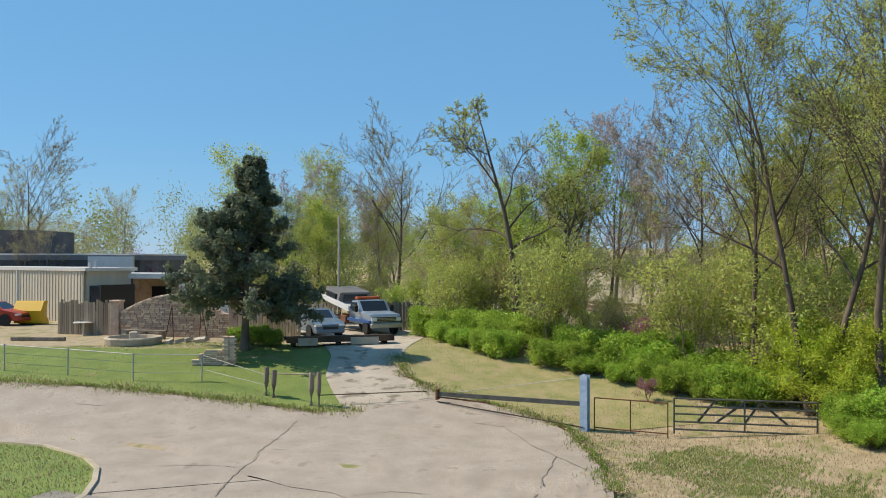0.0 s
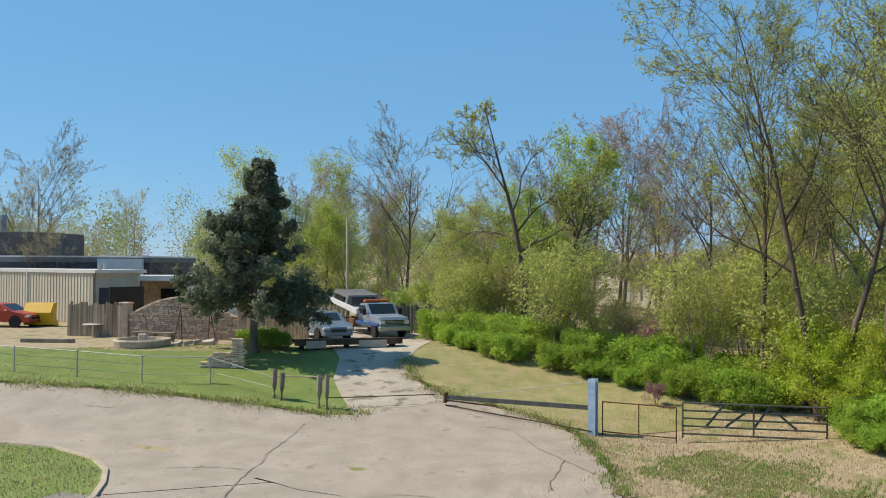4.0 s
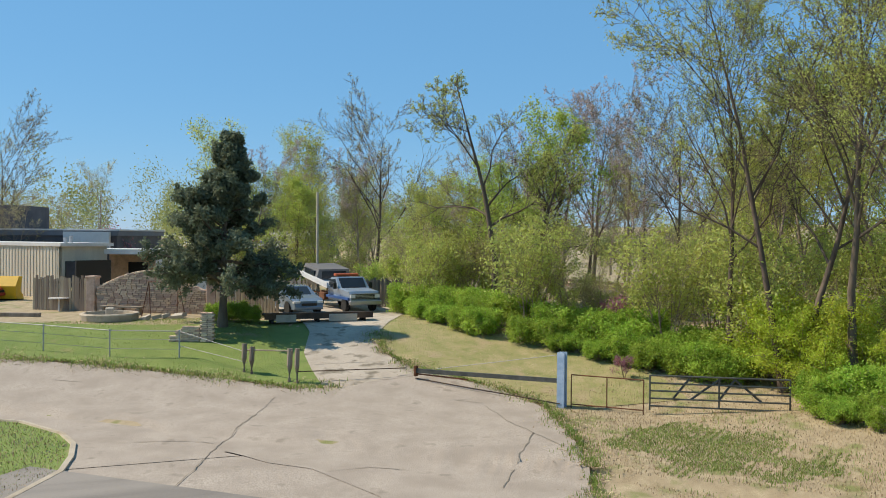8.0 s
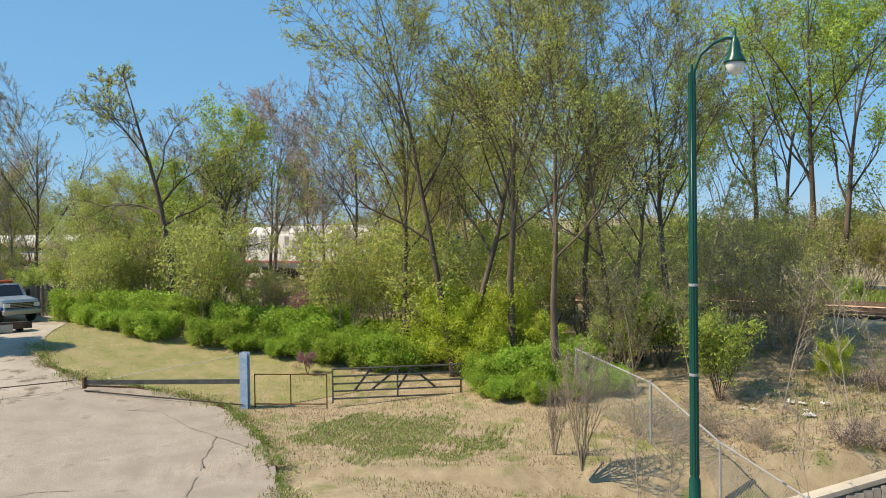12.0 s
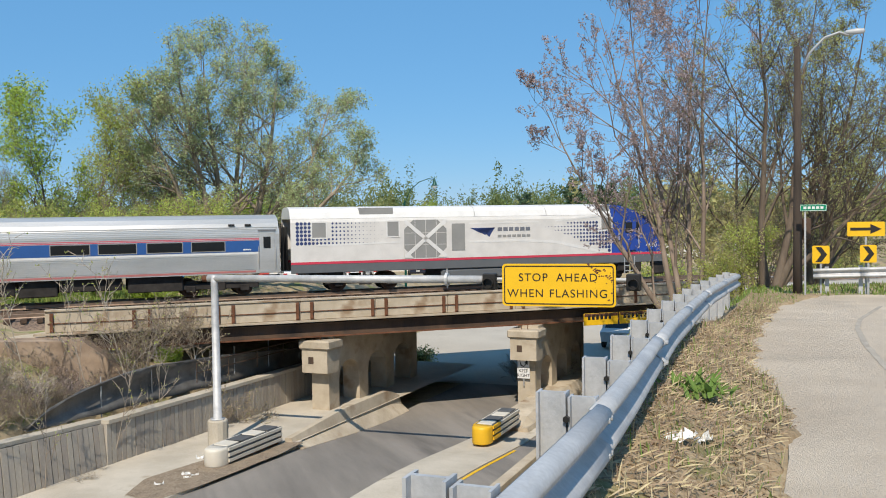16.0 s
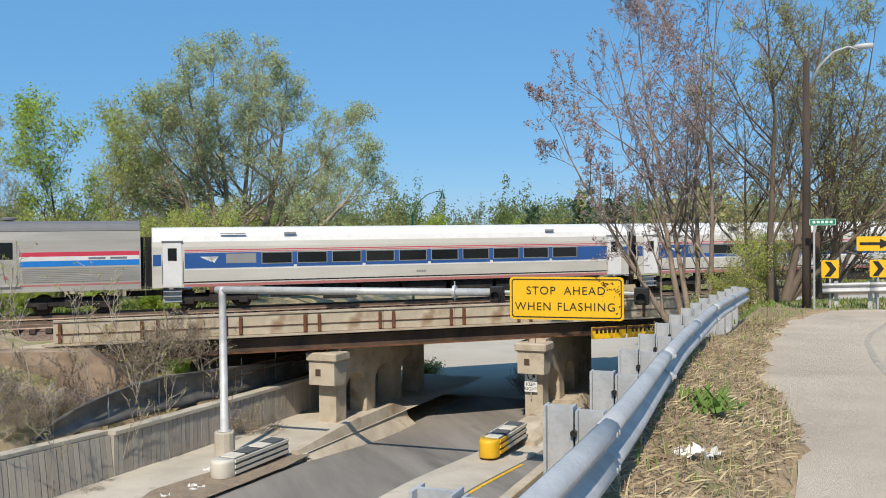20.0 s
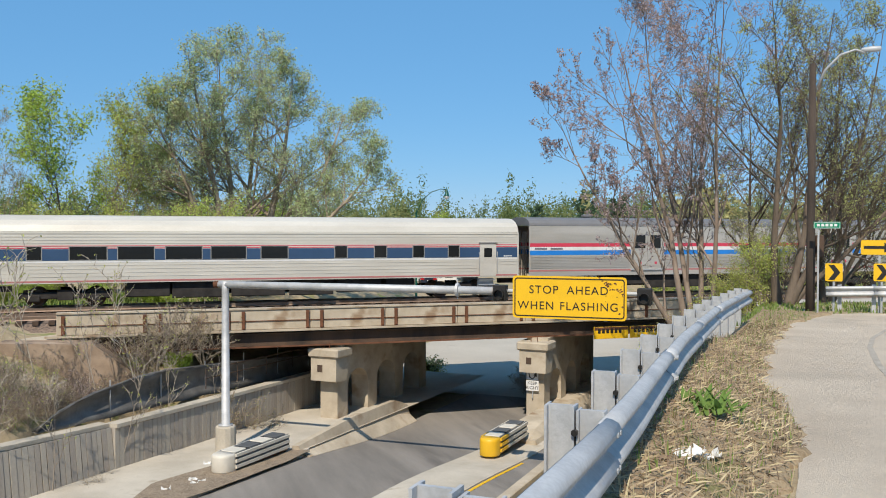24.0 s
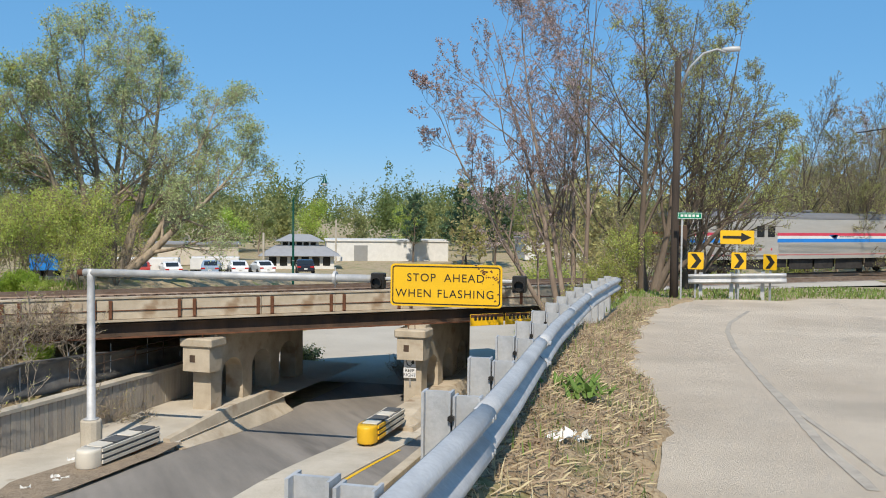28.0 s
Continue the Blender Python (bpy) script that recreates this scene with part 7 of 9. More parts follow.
def wheel(car, x, y, r=0.33, w=0.22):
    bm = bmesh.new()
    lathe(bm, [(r * 0.62, -w / 2), (r * 0.95, -w / 2), (r, -w / 2 + 0.03), (r, w / 2 - 0.03), (r * 0.95, w / 2), (r * 0.62, w / 2)], 18, Matrix.Rotation(math.pi / 2, 4, "X"))
    t = part("tyre", bm, M["tyre"], car)
    t.matrix_basis = pose(x, y, r)
    bm = bmesh.new()
    lathe(bm, [(r * 0.1, -w / 2 + 0.01), (r * 0.6, -w / 2 + 0.02), (r * 0.64, -w / 2 + 0.04), (r * 0.64, w / 2 - 0.04), (r * 0.6, w / 2 - 0.02), (r * 0.1, w / 2 - 0.01)], 14, Matrix.Rotation(math.pi / 2, 4, "X"))
    part("rim", bm, M["rim"], t)


def loft(profile, width, taper=0.12, belt=0.9):
    """A car shell: an outline in (along, up), drawn across, narrowing above the belt line."""
    bm = bmesh.new()
    rows = []
    xs_ = [p[0] for p in profile]
    lo, hi = min(xs_), max(xs_)
    for x, z in profile:
        e = max(0, abs((x - (lo + hi) / 2) / ((hi - lo) / 2)) - 0.8) / 0.2
        w = width / 2 * (1 - 0.14 * e * e) - max(0, z - belt) * taper * 2.2
        rows.append([bm.verts.new((x, s * w * k, z + dz)) for s, k, dz in ((-1, 1, 0), (-1, 0.8, 0.03 if z > 0.6 else 0), (1, 0.8, 0.03 if z > 0.6 else 0), (1, 1, 0))])
    n = len(rows)
    for i in range(n):
        a, b = rows[i], rows[(i + 1) % n]
        for k in range(3):
            bm.faces.new((a[k], b[k], b[k + 1], a[k + 1]))
    bm.faces.new([r[0] for r in rows])
    bm.faces.new([r[3] for r in reversed(rows)])
    return bm


def sedan(name, label, m, body, group=""):
    """A four-door saloon; its nose points along x."""
    ob = thing(name, label, "car", m, group)
    shell = [(-2.3, 0.35), (-2.34, 0.55), (-2.3, 0.85), (-2.1, 0.98), (-1.5, 1.02), (-0.95, 1.38), (-0.3, 1.46), (0.35, 1.42), (1.15, 1.0), (1.9, 0.86), (2.25, 0.72), (2.3, 0.5), (2.25, 0.3)]
    b = part("body", loft(shell, 1.8), body, ob, smooth=False)
    part("windscreen", prisms([(0.42, 1.40), (1.13, 1.01), (1.16, 1.03), (0.45, 1.425)], -0.6, 0.6), M["glass"], b)
    part("rear_window", prisms([(-1.50, 1.04), (-0.97, 1.385), (-1.0, 1.41), (-1.54, 1.06)], -0.6, 0.6), M["glass"], b)
    for s in (-1, 1):
        bm = bmesh.new()
        prism(bm, [(-1.3, 1.05), (-0.9, 1.32), (-0.25, 1.37), (-0.2, 1.05)], s * 0.70, s * 0.805)
        part("side_window", bm, M["glass"], b)
        bm = bmesh.new()
        prism(bm, [(-0.12, 1.05), (-0.12, 1.37), (0.3, 1.33), (0.85, 1.05)], s * 0.70, s * 0.805)
        part("side_window", bm, M["glass"], b)
        part("headlight", boxes((2.02, 2.27, *sorted((s * 0.45, s * 0.82)), 0.62, 0.76), bevel=0.03), M["headlamp"], b)
        part("tail_light", boxes((-2.33, -2.15, *sorted((s * 0.45, s * 0.82)), 0.72, 0.88), bevel=0.02), M["tail"], b)
        part("wing_mirror", boxes((0.75, 0.95, *sorted((s * 0.85, s * 1.0)), 0.98, 1.1), bevel=0.02), body, b)
        for x in (-1.38, 1.4):
            wheel(ob, x, s * 0.78)
            bm = bmesh.new()
            lathe(bm, [(0.36, -0.02), (0.39, 0.02)], 18, Matrix.Translation((x, s * 0.885, 0.34)) @ Matrix.Rotation(math.pi / 2, 4, "X"))
            part("wheel_arch", bm, M["tyre"], b)
    part("front_bumper", boxes((2.1, 2.36, -0.78, 0.78, 0.3, 0.5), bevel=0.05), body, b)
    part("rear_bumper", boxes((-2.4, -2.15, -0.78, 0.78, 0.35, 0.58), bevel=0.05), body, b)
    part("number_plate", boxes((-2.415, -2.4, -0.16, 0.16, 0.55, 0.7)), M["white"], b)
    part("plate_bars", boxes(*[(-2.42, -2.414, -0.12 + i * 0.05, -0.09 + i * 0.05, 0.59, 0.66) for i in range(5)]), M["letter_grey"], b)
    part("grille", boxes((2.27, 2.32, -0.42, 0.42, 0.5, 0.64)), M["sign_black"], b)
    return ob


LOT_Z = 5.0
sedan("parked_sedan", "pale blue-grey sedan parked nose out on the driveway", pose(-47.8, 9.35, ground_at(-47.8, 9.35) + 0.04, 0, 0, 10), M["sedan_blue"])
sedan("parked_car", "small red car parked beside the metal building", pose(-62.3, -8.4, 5.02, 0, 0, 62), M["car_red"])


def tow_truck(m):
    ob = thing("tow_truck", "white and blue flatbed tow truck with an orange light bar", "truck", m)
    shell = [(-0.9, 0.6), (-0.9, 1.15), (-0.85, 1.28), (-0.35, 1.92), (0.55, 1.95), (1.15, 1.32), (2.6, 1.2), (2.75, 1.0), (2.75, 0.55)]
    b = part("cab", loft(shell, 2.0, 0.08, 1.3), M["car_blue"], ob, "pale blue cab")
    part("windscreen", prisms([(0.6, 1.90), (1.14, 1.35), (1.18, 1.37), (0.64, 1.925)], -0.78, 0.78), M["glass"], b)
    part("grille", boxes((2.74, 2.8, -0.8, 0.8, 0.78, 1.1)), M["sign_black"], b)
    part("grille_bars", boxes(*[(2.8, 2.82, -0.78, 0.78, 0.83 + i * 0.08, 0.86 + i * 0.08) for i in range(4)]), M["chrome"], b)
    part("bumper", boxes((2.72, 2.95, -1.0, 1.0, 0.45, 0.7), bevel=0.03), M["chrome"], b, "chrome front bumper")
    part("blue_stripe", boxes((-0.88, 2.6, -1.006, 1.006, 0.72, 0.86)), M["blue"], b)
    for s in (-1, 1):
        part("headlight", boxes((2.74, 2.83, *sorted((s * 0.62, s * 0.92)), 0.85, 1.05)), M["headlamp"], b)
        part("mirror", boxes((0.9, 1.0, *sorted((s * 1.05, s * 1.25)), 1.3, 1.65)), M["sign_black"], b)
        part("side_window", prisms([(-0.6, 1.36), (-0.3, 1.82), (0.45, 1.85), (0.9, 1.36)], s * 0.85, s * 0.99), M["glass"], b)
        wheel(ob, 1.9, s * 0.85, 0.4, 0.26)
        wheel(ob, -2.6, s * 0.82, 0.4, 0.45)
    bar = part("light_bar", boxes((-0.3, 0.1, -0.75, 0.75, 2.0, 2.16), bevel=0.04), M["orange"], ob, "orange roof light bar")
    part("frame_rail", boxes((-5.4, 0.0, -0.5, -0.35, 0.6, 0.85), (-5.4, 0.0, 0.35, 0.5, 0.6, 0.85)), M["rust"], ob)
    bm = bmesh.new()
    box(bm, -5.8, -0.2, -1.2, 1.2, 0.0, 0.16)
    box(bm, -5.8, -0.2, -1.22, -1.14, 0.16, 0.34)
    box(bm, -5.8, -0.2, 1.14, 1.22, 0.16, 0.34)
    bed = part("flatbed", bm, M["car_white"], ob, "tilted white flatbed")
    bed.matrix_basis = pose(0, 0, 1.25, 0, 7, 0)
    part("tool_box", boxes((-2.0, -1.1, -1.05, 1.05, 0.5, 0.95), bevel=0.03), M["rust"], ob)
    return ob


tow_truck(pose(-49.2, 12.7, ground_at(-49.2, 12.7) + 0.04, 0, 0, 8) @ Matrix.Scale(0.94, 4))
cap = thing("truck_canopy", "grey camper shell lying on the flatbed", "camper shell", pose(-52.4, 12.25, ground_at(-52.4, 12.25) + 1.6, 0, 7, 8))
bm = bmesh.new()
prism(bm, [(-1.1, 0.1), (1.1, 0.1), (0.95, 0.8), (-0.95, 0.8)], -1.2, 1.2, "x")
shell = part("shell", bm, M["roof_grey"], cap)
for y0_, y1_ in ((-1.11, -1.0), (1.0, 1.11)):
    part("side_window", boxes((-0.8, 0.8, y0_, y1_, 0.3, 0.65)), M["glass"], shell)
part("rear_window", boxes((1.19, 1.22, -0.75, 0.75, 0.25, 0.68)), M["glass"], shell)

# cedar and the shade below it
cedar = tree_kind("cedar", "dark green conical cedar tree beside the driveway", "tree", "bark_dark", "leaf_cedar", "", seed=41, H=10.2, r0=0.24, clear=0.19, counts=(96, 10, 5), ragged=(0.6, 1.25), angle=(82, 42, 38), ratio=(0.42, 0.3, 0.4), up=0.02, wob=0.07, leaves=17, size=0.10, scatter=0.11, taper=1.1, lean=0.02, tip=0.05)
plant(cedar, -42.3, 4.95, 0.95, 20, sz=0.93, label="dark green conical cedar tree beside the driveway")


def building():
    ob = thing("metal_building", "low beige metal workshop with a dark open garage door", "building", pose(-62.5, -3.1, 5.0, 0, 0, 0))
    # front wall runs to the far corner along f, gable wall along g
    f, g = Vector((-0.81, -0.586, 0)), Vector((-0.586, 0.81, 0))
    ang_f, ang_g = math.degrees(math.atan2(f.y, f.x)), math.degrees(math.atan2(g.y, g.x))
    w1 = part("wall_front", boxes((0, 22, 0, 0.2, 0, 3.4)), M["beige_metal"], ob, "beige ribbed metal wall")
    w1.matrix_basis = pose(0, 0, 0, 0, 0, ang_f) @ pose(0, -0.2, 0)
    rb = part("siding_rib", boxes((0, 0.05, 0.2, 0.235, 0.02, 3.38)), M["beige_metal"], w1)
    for i in range(1, 60):
        again(rb, pose(i * 0.36, 0, 0))
    part("downpipe", boxes((7.9, 8.0, 0.2, 0.3, 0, 3.4)), M["offwhite"], w1)
    bm = boxes((0, 0.5, -0.2, 0, 0, 3.4), (0.5, 2.7, -0.2, 0, 2.35, 3.4), (2.7, 3.6, -0.2, 0, 0, 3.4))
    w2 = part("wall_side", bm, M["beige_metal"], ob, "beige metal gable wall with a garage opening")
    w2.matrix_basis = pose(0, 0, 0, 0, 0, ang_g) @ pose(0, 0.2, 0)
    # black sheet behind the doorway; its colour stands in for the shade inside
    part("garage_opening", boxes((0.3, 2.9, -1.6, -1.5, 0, 2.5)), M["sign_black"], w2, "black panel standing in for the garage's shaded interior")
    part("door_frame", boxes((0.42, 0.5, -0.22, 0.03, 0, 2.43), (2.7, 2.78, -0.22, 0.03, 0, 2.43), (0.5, 2.7, -0.22, 0.03, 2.35, 2.43)), M["gate_grey"], w2)
    bm = bmesh.new()
    box(bm, -0.3, 22.3, -3.7, 0.3, 3.4, 3.62)
    rf_ = part("roof", bm, M["offwhite"], ob, "pale metal roof edge")
    rf_.matrix_basis = pose(0, 0, 0, 0, 0, ang_f) @ pose(0, -0.2, 0)
    vent = part("roof_vent", rods([((2, -2, 3.6), (2, -2, 4.1)), ((0.5, -0.6, 3.6), (0.5, -0.6, 4.0))], 0.12, 8), M["galv_dull"], ob)
    vent.matrix_basis = rf_.matrix_basis
    return ob


building()
back = thing("flat_roofed_building", "long grey flat-roofed building with a dark brown upper floor", "building", pose(-78, -8, 5.0, 0, 0, 70.7))
part("wall", boxes((-22, 9, 0, 12, 0, 4.1)), M["brown_metal"], back)
part("parapet", boxes((-22.2, 9.2, -0.2, 12.2, 4.1, 4.5)), M["roof_tar"], back)
part("parapet_cap", boxes((-22.3, 9.3, -0.3, 12.3, 4.5, 4.62)), M["offwhite"], back)
part("upper_floor", boxes((-22, -0.5, 3, 10, 4.62, 6.6)), M["brown_metal"], back, "dark brown upper storey")
part("white_block", boxes((5.0, 8.6, -0.6, -0.2, 3.0, 4.4)), M["white"], back)
part("chimney", rods([((-6, 6, 6.6), (-6, 6, 8.2))], 0.3, 10), M["galv_dull"], back)
porch = thing("brick_annex", "low annex with white corner posts and a shadowed porch", "building", pose(-64.5, 0.8, 5.0, 0, 0, -19))
part("roof", boxes((-4.2, 0.4, -2.4, 3.0, 2.85, 3.2)), M["offwhite"], porch)
part("back_wall", boxes((-4.0, -3.8, -2.2, 2.8, 0, 2.85)), M["stone"], porch)
for y in (-2.1, 2.3):
    part("corner_post", boxes((-0.3, 0.1, y, y + 0.5, 0, 2.85)), M["offwhite"], porch)
part("side_wall", boxes((-4.0, 0.0, 2.85, 3.0, 0, 2.85)), M["offwhite"], porch)
part("doorway", boxes((-3.78, -3.7, -0.8, 0.6, 0, 2.2)), M["sign_black"], porch)
shed = thing("white_shed", "pale low shed half hidden by the cedar", "shed", pose(-60, 6.0, 5.0, 0, 0, -15))
part("wall", boxes((-3, 0, -2.2, 2.6, 0, 2.4)), M["offwhite"], shed)
part("roof", boxes((-3.2, 0.2, -2.4, 2.8, 2.4, 2.55)), M["roof_tar"], shed)

# arched rubble wall
A, B = Vector((-51.3, -0.6, 0)), Vector((-48.2, 4.9, 0))
wl = (B - A).length
stone_wall = thing("stone_wall", "arched garden wall of buff rubble stone with end pillars", "wall", pose(A.x, A.y, 4.95, 0, 0, math.degrees(math.atan2(B.y - A.y, B.x - A.x))))


def arch_top(x):
    u = abs(x - wl * 0.47) / (wl * 0.47)
    return 2.35 - 1.0 * min(1, u) ** 1.7


out = [(0, 0), (wl, 0)] + [(x, arch_top(x) - 0.1) for x in np.linspace(wl, 0, 18)]
part("wall_core", prisms(out, -0.13, 0.13), M["mortar"], stone_wall)
rs = random.Random(9)
st0 = None
z = 0.0
while z < 2.35:
    h = rs.uniform(0.09, 0.13)
    x = rs.uniform(-0.15, 0)
    while x < wl - 0.1:
        w = rs.uniform(0.24, 0.5)
        if arch_top(x + w / 2) > z + h * 0.6 and x > -0.05:
            m = pose(x + w / 2, -0.13, z + h / 2, 0, rs.uniform(-3, 3), 0) @ Matrix.Diagonal((w * 0.94, rs.uniform(0.8, 1.3), h * 0.88, 1))
            if st0 is None:
                st0 = part("stone", boxes((-0.5, 0.5, -0.06, 0.06, -0.5, 0.5), bevel=0.05), M["stone"], stone_wall)
                st0.matrix_basis = m
            else:
                again(st0, m)
        x += w
    z += h
cop = None
for x in np.linspace(0.2, wl - 0.2, 20):
    sl = math.degrees(math.atan2(arch_top(x - 0.15) - arch_top(x + 0.15), 0.3))
    m = pose(x, 0, arch_top(x) - 0.06, 0, sl, 0)
    if cop is None:
        cop = part("cap_stone", boxes((-0.16, 0.16, -0.2, 0.2, -0.05, 0.06), bevel=0.02), M["stone"], stone_wall)
        cop.matrix_basis = m
    else:
        again(cop, m)
for x in (-0.3, wl + 0.25):
    part("end_pillar", boxes((x - 0.25, x + 0.25, -0.28, 0.28, 0, 1.9), (x - 0.3, x + 0.3, -0.33, 0.33, 1.9, 2.0), bevel=0.02), M["stone"], stone_wall, "stone end pillar")

basin = thing("fountain_basin", "round pale stone fountain basin, dry and broken", "fountain", pose(-46.3, 0.0, ground_at(-46.3, 0)))
bm = bmesh.new()
lathe(bm, [(1.35, 0), (1.4, 0.3), (1.35, 0.36), (1.2, 0.36), (1.15, 0.1), (0.1, 0.08)], 22)
part("bowl", bm, M["concrete"], basin)
part("block", boxes((-0.2, 0.25, -0.2, 0.2, 0.08, 0.6), bevel=0.04), M["walkway"], basin)
swing = thing("swing_frame", "rusty A-frame of a garden swing", "swing", pose(-47.8, 2.6, ground_at(-47.8, 2.6), 0, 0, 62))
part("frame", rods([((-0.95, -0.5, 0), (-0.8, 0, 1.75)), ((-0.95, 0.5, 0), (-0.8, 0, 1.75)), ((0.95, -0.5, 0), (0.8, 0, 1.75)), ((0.95, 0.5, 0), (0.8, 0, 1.75))], 0.025, 6), M["rust"], swing)
part("top_bar", rods([((-0.85, 0, 1.75), (0.85, 0, 1.75))], 0.025, 6), M["rust"], swing)
for i, (x, y, r, w) in enumerate(((-46.6, 2.6, 20, 0.7), (-46.3, 3.2, 70, 0.6), (-46.9, 3.4, -30, 0.5), (-46.0, 2.2, 10, 0.3), (-45.8, 1.7, 50, 0.35))):
    rb_ = thing("broken_slab", "broken pale concrete slab lying on the grass", "rubble", pose(x, y, ground_at(x, y) + 0.02, 12, -8, r), "rubble")
    part("slab", prisms([(-w / 2, -0.2), (w / 2, -0.25), (w * 0.45, 0.2), (-w * 0.3, 0.28)], 0, 0.18, "z"), M["walkway"], rb_)
beam = thing("timber_beam", "old timber beam lying in the yard", "timber", pose(-49.5, -4.6, ground_at(-49.5, -4.6), 0, 0, 68))
part("beam", boxes((-1.4, 1.4, -0.12, 0.12, 0, 0.2), bevel=0.02), M["old_wood"], beam)
bench = thing("stone_bench", "low bench before the rubble wall", "bench", pose(-49.2, 0.6, 5.0, 0, 0, 60))
part("seat", boxes((-1.2, 1.2, -0.2, 0.2, 0.38, 0.45)), M["old_wood"], bench)
for x in (-1.0, 0, 1.0):
    part("leg", boxes((x - 0.05, x + 0.05, -0.15, 0.15, 0, 0.38)), M["old_wood"], bench)
table = thing("garden_table", "small white garden table beside the board fence", "table", pose(-52.5, -2.6, 5.0))
bm = bmesh.new()
lathe(bm, [(0.55, 0.68), (0.55, 0.72)], 14)
part("top", bm, M["white"], table)
part("leg", rods([((0, 0, 0), (0, 0, 0.68))], 0.05, 8), M["white"], table)


def board_fence(name, label, a, b, h, mat=None, gap=0.16, lean=2.0, dz=0.0):
    a, b = Vector(a), Vector(b)
    L = (b - a).length
    ob = thing(name, label, "fence", pose(a.x, a.y, min(ground_at(*a), ground_at(*b)) + dz, 0, 0, math.degrees(math.atan2(b.y - a.y, b.x - a.x))))
    for z in (h * 0.25, h * 0.8):
        part("rail", boxes((0, L, 0.02, 0.06, z, z + 0.09)), M["old_wood"], ob)
    first, x = None, 0.0
    while x < L - 0.1:
        w = rs.uniform(0.11, gap)
        hh = h * rs.uniform(0.9, 1.05)
        m = pose(x, 0, 0, 0, rs.uniform(-lean, lean), 0) @ Matrix.Diagonal((w / 0.14, 1, hh, 1))
        if first is None:
            first = part("board", boxes((0, 0.14, -0.02, 0.018, 0, 1.0)), mat or M["old_wood"], ob)
            first.matrix_basis = m
        else:
            again(first, m)
        x += w + rs.uniform(0.005, 0.04)
    return ob


board_fence("board_fence", "leaning grey board fence in the cedar's shade", (-47.4, 5.2), (-44.7, 8.0), 1.7)
board_fence("board_fence", "weathered board fence behind the tow truck", (-50.2, 14.3), (-48.6, 17.4), 1.75)
board_fence("board_fence", "weathered board fence behind the tow truck", (-53.5, 14.5), (-50.2, 16.5), 1.5)
board_fence("board_fence", "grey board fence beside the rubble wall", (-53.8, -4.0), (-51.7, -1.2), 1.9)
pale = board_fence("pole_fence", "rough fence of pale poles behind the vehicles", (-56, 8.0), (-53.5, 12.0), 1.6, M["pale_wood"], 0.12, 9)
pole = thing("flag_pole", "tall thin tan wooden pole behind the vehicles", "pole", pose(-53.3, 11.9, ground_at(-53.3, 11.9)))
part("shaft", rods([((0, 0, -0.2), (0, 0, 6.9))], 0.075, 10), M["pale_wood"], pole)
pw = thing("power_pole", "dark wooden power pole with cross-arms", "utility pole", pose(-84, -18.0, 5))
part("shaft", rods([((0, 0, 0), (0, 0, 14.2))], 0.16, 10), M["pole_wood"], pw)
part("cross_arm", boxes((-0.08, 0.08, -1.2, 1.2, 13.4, 13.6), (-0.08, 0.08, -0.8, 0.8, 12.2, 12.35)), M["pole_wood"], pw)
loader = thing("loader_bucket", "yellow loader bucket standing by the wall", "machinery", pose(-62.6, -6.0, 5.0, 0, 0, -20))
part("bucket", prisms([(0, 0), (1.0, 0.1), (1.15, 0.9), (0.7, 1.5), (0.2, 1.5), (0.45, 0.6), (0.1, 0.3)], -0.9, 0.9), M["yellow"], loader)

# ruined brick pillar with a low return
ruin = thing("brick_pillar", "ruined buff brick pillar with a low broken return", "pillar", pose(-39.9, 4.0, ground_at(-39.9, 4.0), 0, 0, 75))
br0 = None
for lay in range(15):
    hgt = lay * 0.085
    spots_ = [(x, y) for x in (-0.14, 0.14) for y in (-0.12, 0.12)]
    if lay < 8:
        spots_ += [(-0.45 - 0.26 * i, 0.0) for i in range(5 - lay // 3)]
    for x, y in spots_:
        m = pose(x + (0.06 if lay % 2 else 0), y, hgt + 0.04, 0, 0, rs.uniform(-4, 4))
        if br0 is None:
            br0 = part("brick", boxes((-0.13, 0.13, -0.115, 0.115, -0.038, 0.038), bevel=0.008), M["stone"], ruin)
            br0.matrix_basis = m
        else:
            again(br0, m)

# wire fence along the lot
wf = thing("wire_fence", "low wire fence on thin steel posts along the lawn", "fence")
fp = [(-53.5, -24.0), (-47.6, -15.0), (-44.2, -9.2), (-41.8, -5.2), (-40.4, -2.6), (-38.9, 0.0), (-38.0, 2.7)]
for x, y in fp:
    part("post", rods([((x, y, ground_at(x, y) - 0.1), (x, y, ground_at(x, y) + 1.15))], 0.03, 7), M["galv_dull"], wf)
for h in (0.35, 0.75, 1.1):
    bm = bmesh.new()
    swept(bm, [(x, y, ground_at(x, y) + h) for x, y in fp], round_section(0.022 if h > 1 else 0.009, 5))
    part("wire", bm, M["wire"], wf)
gp = thing("wooden_gate_posts", "grey split-log gate posts joined by wire", "gate post")
for x, y, h in ((-35.5, 5.0, 1.15), (-35.2, 5.25, 1.1), (-33.9, 6.5, 1.3), (-33.65, 6.75, 1.35)):
    bm = bmesh.new()
    g_ = ground_at(x, y)
    swept(bm, [(x, y, g_ - 0.1), (x + 0.02, y, g_ + h * 0.5), (x - 0.03, y + 0.02, g_ + h)], [(a * rs.uniform(0.8, 1.2), b * rs.uniform(0.8, 1.2)) for a, b in round_section(0.1, 7)])
    part("post", bm, M["old_wood"], gp)
part("rail", rods([((-35.4, 5.1, ground_at(-35, 5) + 1.0), (-33.8, 6.6, ground_at(-34, 6.6) + 1.2))], 0.03, 6), M["old_wood"], gp)
